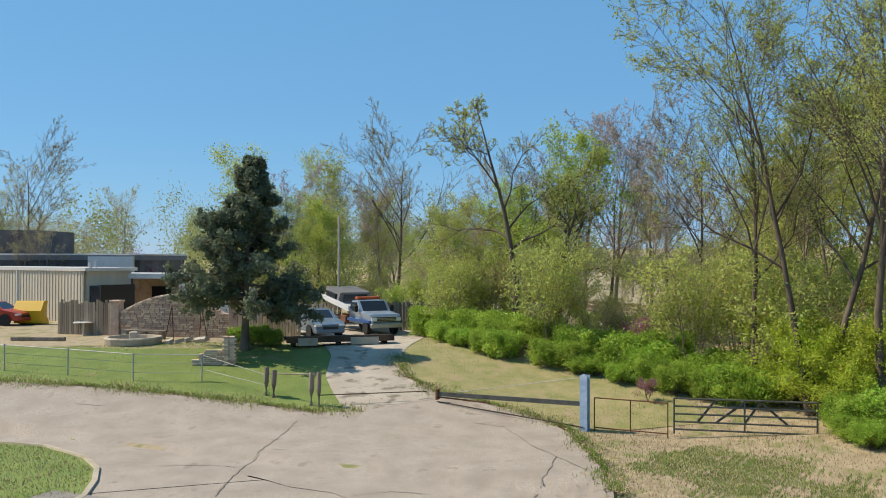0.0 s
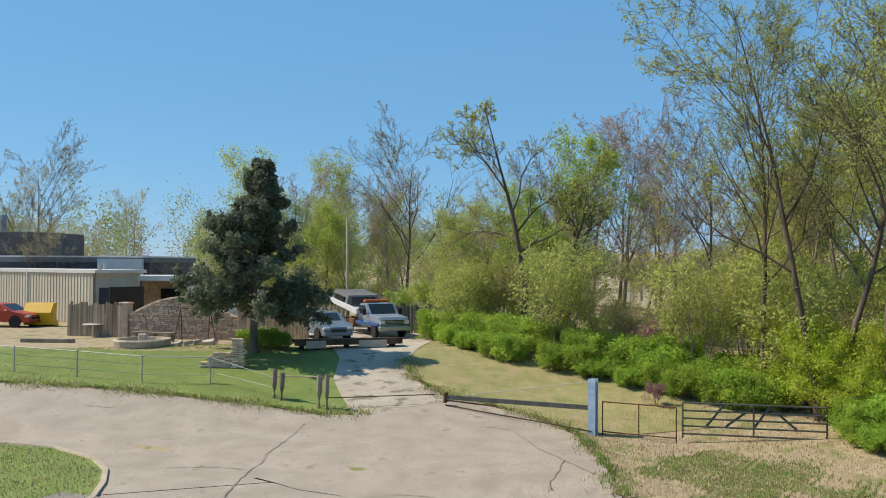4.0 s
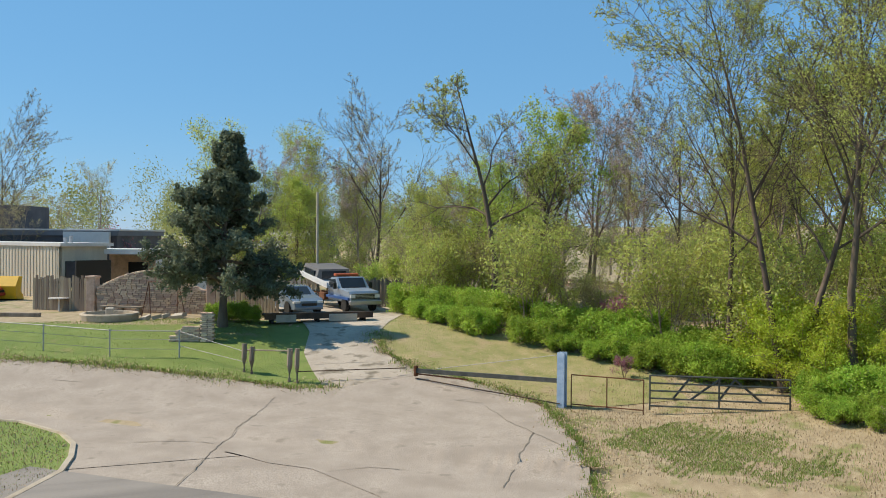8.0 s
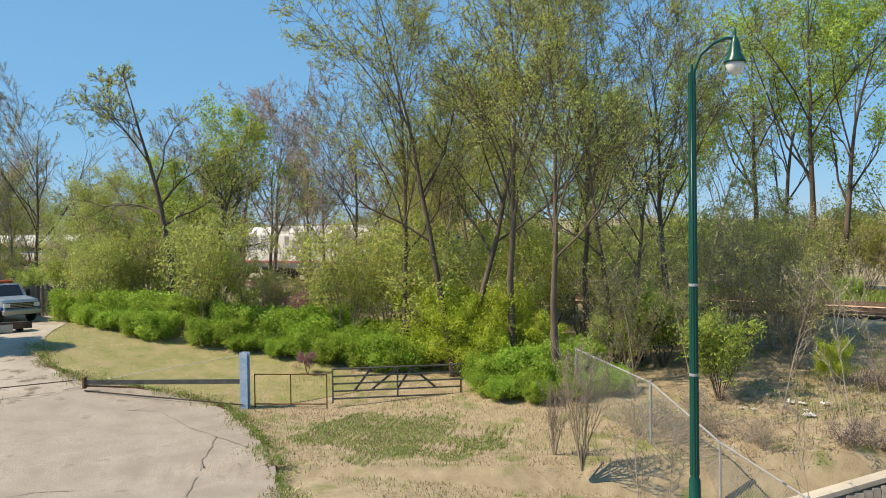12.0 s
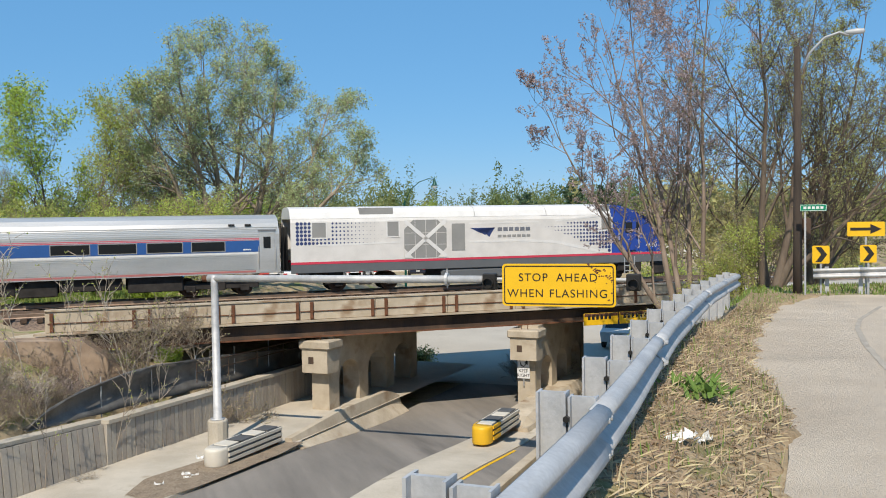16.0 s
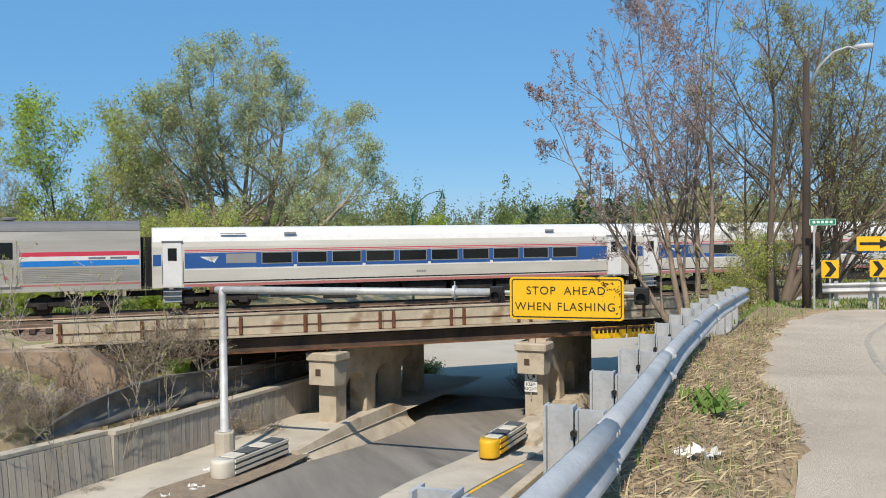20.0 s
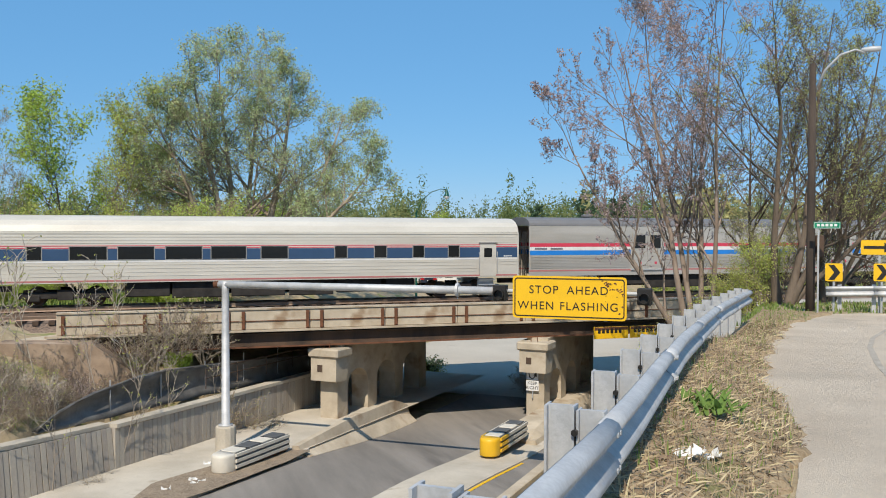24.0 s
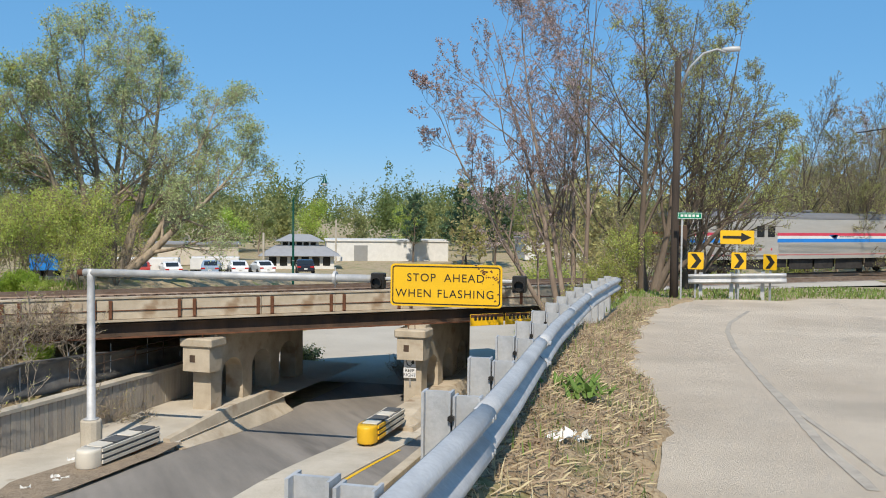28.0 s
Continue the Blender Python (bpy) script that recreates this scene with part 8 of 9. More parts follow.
part("cable", rods([((-33.7, 6.7, ground_at(-33.7, 6.7) + 0.45), (-33.2, 11.0, ground_at(-33.2, 11) + 0.35))], 0.02, 6), M["girder"], gp)
part("wire", rods([((-35.4, 5.1, ground_at(-35, 5) + 0.9), (-38.0, 2.7, ground_at(-38, 2.7) + 1.1)), ((-35.4, 5.1, ground_at(-35, 5) + 0.5), (-38.0, 2.7, ground_at(-38, 2.7) + 0.5))], 0.012, 5), M["wire"], gp)

# swing barrier, blue post, gates
P0, P1 = Vector((-32.6, 11.2, ground_at(-32.6, 11.2))), Vector((-27.95, 15.15, ground_at(-27.95, 15.15)))
sb = thing("barrier_arm", "dark steel barrier arm hinged on a faded blue post", "barrier", pose(P1.x, P1.y, P1.z, 0, 0, math.degrees(math.atan2(P0.y - P1.y, P0.x - P1.x))))
bl = (P0 - P1).to_2d().length
drop = P0.z - P1.z
bm = bmesh.new()
swept(bm, [(0.1, 0, 0.95), (bl, 0, drop + 0.42)], [(-0.05, -0.08), (0.05, -0.08), (0.05, 0.08), (-0.05, 0.08)])
part("arm", bm, M["gate_grey"], sb)
part("end_plate", boxes((bl - 0.06, bl + 0.02, -0.1, 0.1, drop + 0.2, drop + 0.6)), M["rust"], sb)
part("post", boxes((-0.14, 0.14, -0.14, -0.11, -0.2, 1.98), (-0.14, 0.14, 0.11, 0.14, -0.2, 1.98), (-0.02, 0.02, -0.11, 0.11, -0.2, 1.98)), M["sky_blue"], sb, "faded sky-blue steel post")
part("stay_wire", rods([((0, 0, 1.9), (bl * 0.85, 0, drop + 0.55))], 0.012, 5), M["wire"], sb)
part("brace", rods([((bl * 0.62, 0, drop * 0.6 + 0.42), (bl, 0, drop + 0.3))], 0.03, 6), M["rust"], sb)
part("cable", rods([((bl, 0, drop + 0.12), (0, 0.15, 0.15))], 0.02, 6), M["girder"], sb)


def pipe_gate(name, label, a, b, h, bars, mat, r=0.025, uprights=3, brace=False):
    a, b = Vector(a), Vector(b)
    L = (b - a).length
    z = (ground_at(*a) + ground_at(*b)) / 2
    ob = thing(name, label, "gate", pose(a.x, a.y, z, 0, 0, math.degrees(math.atan2(b.y - a.y, b.x - a.x))))
    for i in range(bars):
        zz = 0.15 + (h - 0.15) * i / (bars - 1)
        part("bar", rods([((0, 0, zz), (L, 0, zz))], r, 8), mat, ob)
    for i in range(uprights):
        x = L * i / (uprights - 1)
        part("upright", rods([((x, 0, 0.15 if 0 < i < uprights - 1 else 0.0), (x, 0, h))], r, 8), mat, ob)
    if brace:
        for x0, x1 in ((0.3, 0.17), (0.52, 0.3), (0.62, 0.5), (0.6, 0.8)):
            part("brace", rods([((L * x0, 0.02, h), (L * x1, 0.02, h * 0.35))], r * 1.3, 6), mat, ob)
    return ob


pipe_gate("farm_gate", "long dark green-grey tubular farm gate standing in weeds", (-25.8, 17.4), (-23.4, 21.3), 1.2, 5, M["gate_grey"], 0.03, 3, True)
pipe_gate("pipe_gate", "old rusty pipe gate bent beside the blue post", (-27.8, 15.45), (-25.95, 17.25), 1.2, 2, M["rust"], 0.022, 3)

# low trailer left across the drive before the cars
low = thing("flatbed_trailer", "low black flatbed trailer with two pale panels", "trailer", pose(-42.7, 6.9, ground_at(-42.7, 9.5), 0, 0, 88))
part("deck", boxes((0, 5.3, -0.5, 0.5, 0.34, 0.44)), M["under"], low)
part("side_rail", boxes((0, 5.3, -0.56, -0.5, 0.2, 0.5)), M["girder"], low)
for x0, x1 in ((0.55, 1.5), (3.1, 4.5)):
    part("side_panel", boxes((x0, x1, -0.59, -0.562, 0.06, 0.42)), M["walkway"], low, "pale scuffed panel")
for x in (0.4, 2.6, 4.9):
    part("leg", boxes((x - 0.06, x + 0.06, -0.45, 0.45, 0, 0.34)), M["under"], low)
for x, y, s_ in ((-44.2, 5.0, 0.55), (-43.6, 5.7, 0.6), (-43.2, 6.3, 0.5)):
    plant(shrub, x, y, s_, 40 * s_, label="dark shaded bush beside the driveway fence")

# kerbed island
isl = [(-34.5, -9.0), (-32.7, -4.2), (-31.6, -2.7), (-29.4, -1.4), (-27.8, -1.0), (-26.2, -1.0), (-24.6, -1.2), (-22.0, -2.4)]
bm = bmesh.new()
swept(bm, [(x, y, ground_at(x, y) + 0.03) for x, y in isl], [(-0.09, -0.1), (-0.09, 0.13), (0.05, 0.15), (0.1, 0.02), (0.1, -0.1)])
tagged(mesh_object("island_kerb", bm, M["concrete"]), "rounded concrete kerb of a planted island", "kerb", kind="structure")
strip("island_grass", isl, [(-27.0, -14.0), (-25.0, -12.0), (-22.0, -9.0), (-20.0, -8.0), (-19.0, -7.5), (-18.5, -7.0), (-18.0, -6.5), (-17.5, -6.0)], 0.12, M["lawn"], "rough grass on the kerbed island", 6, 0.5, category="lawn")


def chain_link(name, label, pts, h, step=0.11):
    """Posts, rails and a woven mesh of crossing wires."""
    ob = thing(name, label, "fence")
    for x, y in pts:
        g_ = ground_at(x, y)
        part("post", rods([((x, y, g_ - 0.2), (x, y, g_ + h + 0.06))], 0.035, 8), M["galv_dull"], ob)
    V, F = [], []
    for (x0, y0), (x1, y1) in zip(pts, pts[1:]):
        L = math.dist((x0, y0), (x1, y1))
        z0, z1 = ground_at(x0, y0), ground_at(x1, y1)
        part("top_rail", rods([((x0, y0, z0 + h), (x1, y1, z1 + h))], 0.024, 6), M["galv_dull"], ob)

        def at(t, zz):
            f = t / L
            return (x0 + (x1 - x0) * f, y0 + (y1 - y0) * f, z0 + (z1 - z0) * f + zz)
        t = -h
        while t < L:
            for d in (1, -1):
                a0, a1 = (t, 0.03), (t + h, h)
                if d < 0:
                    a0, a1 = (t + h, 0.03), (t, h)
                (ta, za), (tb, zb) = a0, a1
                if ta > tb:
                    ta, za, tb, zb = tb, zb, ta, za
                ca, cb = max(ta, 0), min(tb, L)
                if cb - ca > 0.05:
                    za_, zb_ = za + (zb - za) * (ca - ta) / (tb - ta), za + (zb - za) * (cb - ta) / (tb - ta)
                    p, q_ = np.array(at(ca, za_)), np.array(at(cb, zb_))
                    o = np.array([0, 0, 0.006])
                    k = len(V)
                    V += [p - o, q_ - o, q_ + o, p + o]
                    F.append((k, k + 1, k + 2, k + 3))
            t += step
    tagged(part("wire_mesh", mesh_of("wire_mesh", np.array(V), np.array(F)), M["wire"], ob, "woven zinc wire mesh"), kind="stuff")
    return ob


chain_link("chain_link_fence", "old chain-link fence on zinc posts below the embankment", [(-19.2, 22.7), (-14.8, 20.7), (-12.35, 20.25), (-8.6, 17.4)], 1.75)
chain_link("chain_link_fence", "sagging chain-link fence above the ribbed wall", [(-8.6, 17.4), (-8.9, 21.0), (-8.3, 23.4), (-5.6, 26.6), (-2.6, 30.2)], 1.0)

# ---- beyond the bridge ----
M["hip_roof"] = paint("grey_shingle_roof", (0.27, 0.28, 0.30), 0.8)
M["pale_wall"] = paint("pale_painted_wall", (0.66, 0.65, 0.62), 0.7)
M["tan_wall"] = paint("tan_wall", (0.55, 0.49, 0.40), 0.8)
house = thing("house", "pale house with a grey hipped roof and a glazed upper storey", "house", pose(32.5, 107.2, 2.6, 0, 0, -17))
part("wall", boxes((-4.2, 4.2, -3, 3, 0, 2.2)), M["pale_wall"], house)
for i in range(6):
    part("window", boxes((-3.7 + i * 1.3, -2.8 + i * 1.3, -3.03, -2.99, 0.7, 1.8)), M["window"], house)


def hip(bm, w, d, z0, z1, inset):
    a = [bm.verts.new(p) for p in ((-w, -d, z0), (w, -d, z0), (w, d, z0), (-w, d, z0))]
    b = [bm.verts.new(p) for p in ((-w + inset, -d + inset, z1), (w - inset, -d + inset, z1), (w - inset, d - inset, z1), (-w + inset, d - inset, z1))]
    bm.faces.new(b)
    bm.faces.new(a[::-1])
    for i in range(4):
        bm.faces.new((a[i], a[(i + 1) % 4], b[(i + 1) % 4], b[i]))


bm = bmesh.new()
hip(bm, 5.0, 3.8, 1.9, 3.1, 2.0)
part("roof", bm, M["hip_roof"], house)
part("upper_storey", boxes((-2.3, 2.3, -1.6, 1.6, 3.0, 3.65)), M["pale_wall"], house)
for i in range(5):
    part("upper_window", boxes((-2.1 + i * 0.85, -1.45 + i * 0.85, -1.63, -1.6, 3.15, 3.55)), M["window"], house)
bm = bmesh.new()
hip(bm, 3.0, 2.2, 3.65, 4.5, 1.7)
part("upper_roof", bm, M["hip_roof"], house)
ware = thing("warehouse", "long low white warehouse with a flat roof", "building", pose(51, 124, 2.8, 0, 0, -17))
part("wall", boxes((-9, 9, -4, 4, 0, 3.0)), M["pale_wall"], ware)
part("roof_edge", boxes((-9.2, 9.2, -4.2, 4.2, 3.0, 3.25)), M["white"], ware)
part("loading_door", boxes((-5, -3, -4.05, -4.0, 0, 2.4)), M["vent"], ware)
shop = thing("roadside_shop", "tan low shop beyond the railway", "building", pose(22, 118, 3.0, 0, 0, -10))
part("wall", boxes((-5, 5, -3, 3, 0, 2.6)), M["tan_wall"], shop)
part("roof", boxes((-5.3, 5.3, -3.3, 3.3, 2.6, 2.85)), M["hip_roof"], shop)
for k, (x, y) in enumerate(((78, 118), (92, 125))):
    b2 = thing("roadside_building", "pale low building among the trees", "building", pose(x, y, 3.0, 0, 0, -20), "roadside buildings")
    part("wall", boxes((-6, 6, -4, 4, 0, 3.2)), M["pale_wall"], b2)
    part("roof", boxes((-6.3, 6.3, -4.3, 4.3, 3.2, 3.5)), M["hip_roof"], b2)
lot_cols = (M["car_white"], M["car_red"], M["car_white"], M["car_blue"], M["car_white"], M["car_white"], M["car_dark"])
for i, c in enumerate(lot_cols):
    x, y = 8 + i * 3.1, 86 + (i % 3) * 2.5
    sedan("parked_car", "car parked in a lot beyond the railway", pose(x, y, ground_at(x, y), 0, 0, 75 + 8 * (i % 3)), c, "far parked cars")
for x, y, w, mm, lab in ((12.0, 93.5, 7, M["white"], "white box trailer in the far lot"), (2.6, 79, 2.2, M["bright_blue"], "blue tarpaulin-covered trailer beyond the railway"), (19.5, 95, 5, M["white"], "white box trailer in the far lot")):
    tr_ = thing("trailer", lab, "trailer", pose(x, y, ground_at(x, y), 0, 0, -15), "trailers")
    part("box", boxes((-w / 2, w / 2, -1.1, 1.1, 0.6, 1.9), bevel=0.04), mm, tr_)
    part("frame", boxes((-w / 2, w / 2 + 0.8, -0.9, 0.9, 0.45, 0.6)), M["under"], tr_)
    for dx in (-w / 4, w / 4):
        wheel(tr_, dx, -1.0)
        wheel(tr_, dx, 1.0)
for x, y, h in ((41, 118, 6.0), (63, 112, 5.0), (26, 100, 4.5)):
    pl = thing("light_pole", "thin pale pole beyond the railway", "pole", pose(x, y, ground_at(x, y)), "far poles")
    part("shaft", rods([((0, 0, 0), (0, 0, h))], 0.12, 8), M["walkway"], pl)
sgp = thing("signal_pole", "dark pole with a small sign at the far pavement", "pole", pose(13.6, 50.0, 0.45))
part("shaft", rods([((0, 0, 0), (0, 0, 4.0))], 0.09, 8), M["green_paint"], sgp)
part("plate", boxes((0.1, 0.5, -0.03, 0.03, 2.6, 3.4)), M["sign_black"], sgp)
jb = tree_kind("brush", "low dark bush at the roadside beyond the pier", "bush", "bark_dark", "leaf_olive", "", seed=61, H=1.2, r0=0.02, stems=14, lean=0.9, clear=0.1, counts=(6, 4), ratio=(0.5, 0.5), leaves=8, size=0.06, scatter=0.12)
plant(jb, 15.2, 49.5, 1.2, 0, z=0.45)
plant(jb, *from_road(12.0, 16.2), 0.9, 40)
plant(jb, *from_road(9.0, 16.6), 1.0, 90)
lr0 = random.Random(14)
cable = thing("overhead_cable", "thin black cable running off from the pole", "cable")
bm = bmesh.new()
swept(bm, [(26 + 2.2 * i, 21.0 - 1.3 * i, 12.3 + 0.05 * i * i - 0.2 * i + 0.55 * i) for i in range(10)], round_section(0.02, 5))
part("wire", bm, M["sign_black"], cable)

for i in range(9):
    plant(twigs, lr0.uniform(18.2, 20.5), lr0.uniform(39.0, 44.0), lr0.uniform(0.5, 0.8), lr0.uniform(0, 360), z=0.7, label="dark tangle of twigs heaped below the bridge")

# ---- moving cars ----
DRIVER = sedan("dark_sedan", "dark charcoal sedan driving under the bridge", pose(0, 0, 0), M["car_dark"])
van = thing("white_van", "white box van crossing beyond the bridge", "van", pose(0, 0, 0))
part("box", boxes((-2.6, 1.0, -1.05, 1.05, 0.55, 2.6), bevel=0.05), M["white"], van)
vc = part("cab", loft([(1.0, 0.5), (1.0, 1.95), (1.4, 2.0), (2.1, 1.3), (2.9, 1.1), (3.0, 0.5)], 1.95, 0.08, 1.2), M["white"], van)
part("windscreen", prisms([(1.5, 1.93), (2.12, 1.3), (2.16, 1.33), (1.54, 1.96)], -0.75, 0.75), M["glass"], vc)
for s in (-1, 1):
    part("side_window", prisms([(1.15, 1.35), (1.2, 1.85), (1.45, 1.88), (1.9, 1.35)], s * 0.8, s * 0.99), M["glass"], vc)
    wheel(van, -1.7, s * 0.9, 0.38)
    wheel(van, 2.1, s * 0.85, 0.38)
part("blue_stripe", boxes((-2.5, 0.9, -1.056, 1.056, 1.9, 2.2)), M["blue"], van)
MOVERS = (DRIVER, van)
VAN_TURN = 228.0


def VAN(t):
    """The van pulls up to the junction beyond the bridge and backs away again."""
    d = math.sqrt((3.4 * (t - 15.4)) ** 2 + 0.5) - 0.7
    d = min(d, 34.0)
    return 30.0 + 0.74 * d, 52.0 + 0.67 * d


# ---- small growth, litter, cracks ----
def blades(name, label, count, place, size, seed, mat, lying=0.0, width=0.01):
    """Many single blades of grass or straw as one piece."""
    rng = np.random.default_rng(seed)
    P = place(rng, count)
    n = len(P)
    az = rng.uniform(0, 6.283, n)
    tilt = rng.uniform(0.05, 0.6, n) if not lying else rng.uniform(1.1, 1.5, n)
    L = rng.uniform(0.5, 1.2, n) * size
    d = np.stack([np.cos(az) * np.sin(tilt), np.sin(az) * np.sin(tilt), np.cos(tilt)], 1) * L[:, None]
    s = np.stack([-np.sin(az), np.cos(az), np.zeros(n)], 1) * (width * rng.uniform(0.6, 1.4, n))[:, None]
    v = np.stack([P - s, P + s, P + d * 0.6 + s * 0.8 + [0, 0, 0.01], P + d], 1).reshape(-1, 3)
    ob = mesh_object(name, mesh_of(name, v, np.arange(4 * n).reshape(-1, 4)), mat)
    return tagged(ob, label, "grass", kind="stuff")


def over(x0, x1, y0, y1, zf=None, keep=None):
    def f(rng, n):
        x, y = rng.uniform(x0, x1, n), rng.uniform(y0, y1, n)
        if keep is not None:
            k = keep(x, y)
            x, y = x[k], y[k]
        return np.stack([x, y, (zf or terrain)(x, y)], 1)
    return f


def along_road(s0, s1, c0, c1, zf):
    def f(rng, n):
        s, c = rng.uniform(s0, s1, n), rng.uniform(c0, c1, n)
        k = (c < verge_edge(s) + rng.normal(size=n) * 0.06) & (c > rail_c(s) - 0.15)
        x, y = from_road(s[k], c[k])
        return np.stack([x, y, zf(x, y)], 1)
    return f


def fringe(points, spread):
    """Places scattered along a line."""
    P = np.array(points, float)
    d = np.r_[0, np.cumsum(np.hypot(*np.diff(P, axis=0).T))]

    def f(rng, n):
        t = rng.uniform(0, d[-1], n)
        k = 0.4 + 0.6 * np.sin(t * 2.3) * np.sin(t * 0.9 + 1)
        x = np.interp(t, d, P[:, 0]) + rng.normal(size=n) * spread * k
        y = np.interp(t, d, P[:, 1]) + rng.normal(size=n) * spread * k
        return np.stack([x, y, terrain(x, y) + 0.08], 1)
    return f


M["blade_dry"] = material("dry_grass_blades", (0.33, 0.245, 0.15), (0.50, 0.40, 0.26), 1.0, 0.9, 0, 0, 5, island=0.35, through_light=0.2)
M["blade_green"] = material("green_grass_blades", (0.19, 0.265, 0.06), (0.31, 0.385, 0.11), 1.0, 0.8, 0, 0, 5, island=0.3, through_light=0.45)
blades("dead_straw", "dead straw lying on the verge", 11000, along_road(-28, 2, 20.4, 21.8, verge_z), 0.16, 71, M["blade_dry"], 1.0, 0.005)
blades("dead_straw", "dead straw bent over on the verge", 5000, along_road(-26, 4, 20.3, 21.9, verge_z), 0.15, 72, M["blade_dry"], 0.0, 0.004)
blades("verge_mulch", "brown broken stems and mulch on the verge", 9000, along_road(-26, 1, 20.3, 21.9, verge_z), 0.1, 89, M["mulch"], 1.0, 0.004)
blades("verge_grass", "thin green grass blades in the verge", 1800, along_road(-16, 5, 20.4, 21.9, verge_z), 0.12, 73, M["blade_green"], 0.0, 0.005)
def on_bank(x, y):
    return road_frame(x, y)[1] < -1.2


blades("dry_grass", "matted dead grass and leaf litter on the railway bank", 44000, over(-34, 3, 20.5, 37, keep=lambda x, y: on_bank(x, y) & ((x > -17) | (y > 24))), 0.2, 74, M["blade_dry"], 1.0, 0.014)
blades("dry_grass", "standing dry stalks on the railway bank", 7000, over(-16, 2, 21.5, 36.6, keep=lambda x, y: on_bank(x, y) & (np.sin(x * 1.3 + 0.4 * y) + np.sin(y * 1.1 - x * 0.5) > -0.2)), 0.36, 86, M["blade_dry"], 0.0, 0.007)
blades("fallen_twigs", "broken twigs and stems strewn over the bank", 2600, over(-17, 3, 20.5, 36.5, keep=on_bank), 0.8, 88, M["bark_pale"], 1.0, 0.012)
blades("bank_grass", "fresh green grass in the bank", 15000, over(-16, 3, 23, 36, keep=lambda x, y: (road_frame(x, y)[1] < -0.9) & (np.sin(x * 0.9) + np.sin(y * 0.7 + 1) + 0.6 * np.sin(x * 2.7 - y * 2.1) > 0.35)), 0.2, 75, M["blade_green"], 0.0, 0.011)
blades("dry_grass", "dry grass before the farm gate", 30000, over(-30, -10.5, 12.5, 23.5, keep=lambda x, y: (y > 11.3 + 0.2 * (-20 - x) * (x < -20)) & (y - 11 > -0.35 * (x + 24))), 0.07, 76, M["blade_dry"], 0.0, 0.009)
LAWN_EDGE = [(-32.6, 8.0), (-33.0, 6.4), (-34.6, 4.4), (-36.6, 1.6), (-38.6, -1.8), (-41.0, -6.9), (-46.0, -16.0)]
MOUND_EDGE = [(-38.8, 11.4), (-36.2, 11.0), (-34.2, 11.5), (-32.4, 12.8), (-30.4, 14.0), (-28.2, 14.6), (-25.8, 14.0), (-23.2, 13.1), (-20.2, 11.9), (-17.2, 10.3)]
blades("edge_litter", "dry brown fringe and leaf litter where the lawn meets the lot", 9000, fringe(LAWN_EDGE, 0.55), 0.13, 91, M["blade_dry"], 1.0, 0.016)
blades("edge_grass", "green tufts where the lawn meets the lot", 5000, fringe(LAWN_EDGE, 0.45), 0.15, 92, M["blade_green"], 0.0, 0.013)
blades("edge_litter", "dry straw fringe along the mound and the lot", 9000, fringe(MOUND_EDGE, 0.5), 0.12, 93, M["blade_dry"], 1.0, 0.014)
blades("edge_grass", "green tufts along the mound and the lot", 5000, fringe(MOUND_EDGE, 0.45), 0.13, 94, M["blade_green"], 0.0, 0.012)
blades("mound_blades", "mixed dry blades on the mound before the hedge", 14000, over(-45, -27, 11.5, 20.5, keep=lambda x, y: y > np.interp(x, [-45, -36.4, -33.4, -31, -28], [14.4, 11.8, 12.9, 14.0, 15.6])), 0.07, 90, M["blade_dry"], 0.0, 0.009)
blades("gate_grass", "thin green blades among the dry grass by the gate", 6000, over(-30, -11, 13, 23, keep=lambda x, y: (y - 11 > -0.35 * (x + 24)) & (np.sin(x * 1.1 + 2) + np.sin(y * 1.4) > 0.4)), 0.12, 87, M["blade_green"], 0.0, 0.01)
blades("lot_edge_grass", "green grass along the drive", 9000, over(-44, -30, 9.0, 22, keep=lambda x, y: (y > 12.6 + (-33 - x) * -0.18) & (y < 20)), 0.06, 77, M["blade_green"], 0.0, 0.01)
blades("lawn_grass", "uneven lawn grass behind the wire fence", 34000, over(-46, -34.5, -8, 6.8, keep=lambda x, y: (x < -36.4 - 0.62 * (1.6 - y) * (y < 1.6) + 0.75 * (y - 1.6) * (y > 1.6))), 0.055, 78, M["blade_green"], 0.0, 0.011)
blades("lot_edge_grass", "dry grass fringe along the lot", 5000, over(-42, -33, -8, 7.5, keep=lambda x, y: np.abs(x + 36.2 + 0.62 * (1.6 - y) * (y < 1.6) - 0.75 * (y - 1.6) * (y > 1.6)) < 0.8), 0.14, 79, M["blade_dry"], 0.0, 0.018)
def on_island(x, y):
    return y < np.interp(x, [p[0] for p in isl], [p[1] for p in isl]) - 0.15


blades("island_blades", "short rough green grass blades on the island", 16000, over(-34, -19, -11, -1.0, zf=lambda x, y: terrain(x, y) + 0.11, keep=on_island), 0.07, 83, M["blade_green"], 0.0, 0.012)
blades("island_blades", "dry brown grass blades on the island", 9000, over(-34, -19, -11, -1.0, zf=lambda x, y: terrain(x, y) + 0.11, keep=on_island), 0.09, 84, M["blade_dry"], 0.0, 0.016)
blades("lot_edge_grass", "dry brown fringe between lawn and parking lot", 9000, over(-42, -32.5, -8, 7.5, keep=lambda x, y: np.abs(x + 36.0 + 0.62 * (1.6 - y) * (y < 1.6) - 0.75 * (y - 1.6) * (y > 1.6)) < 0.7), 0.1, 85, M["blade_dry"], 0.3, 0.018)
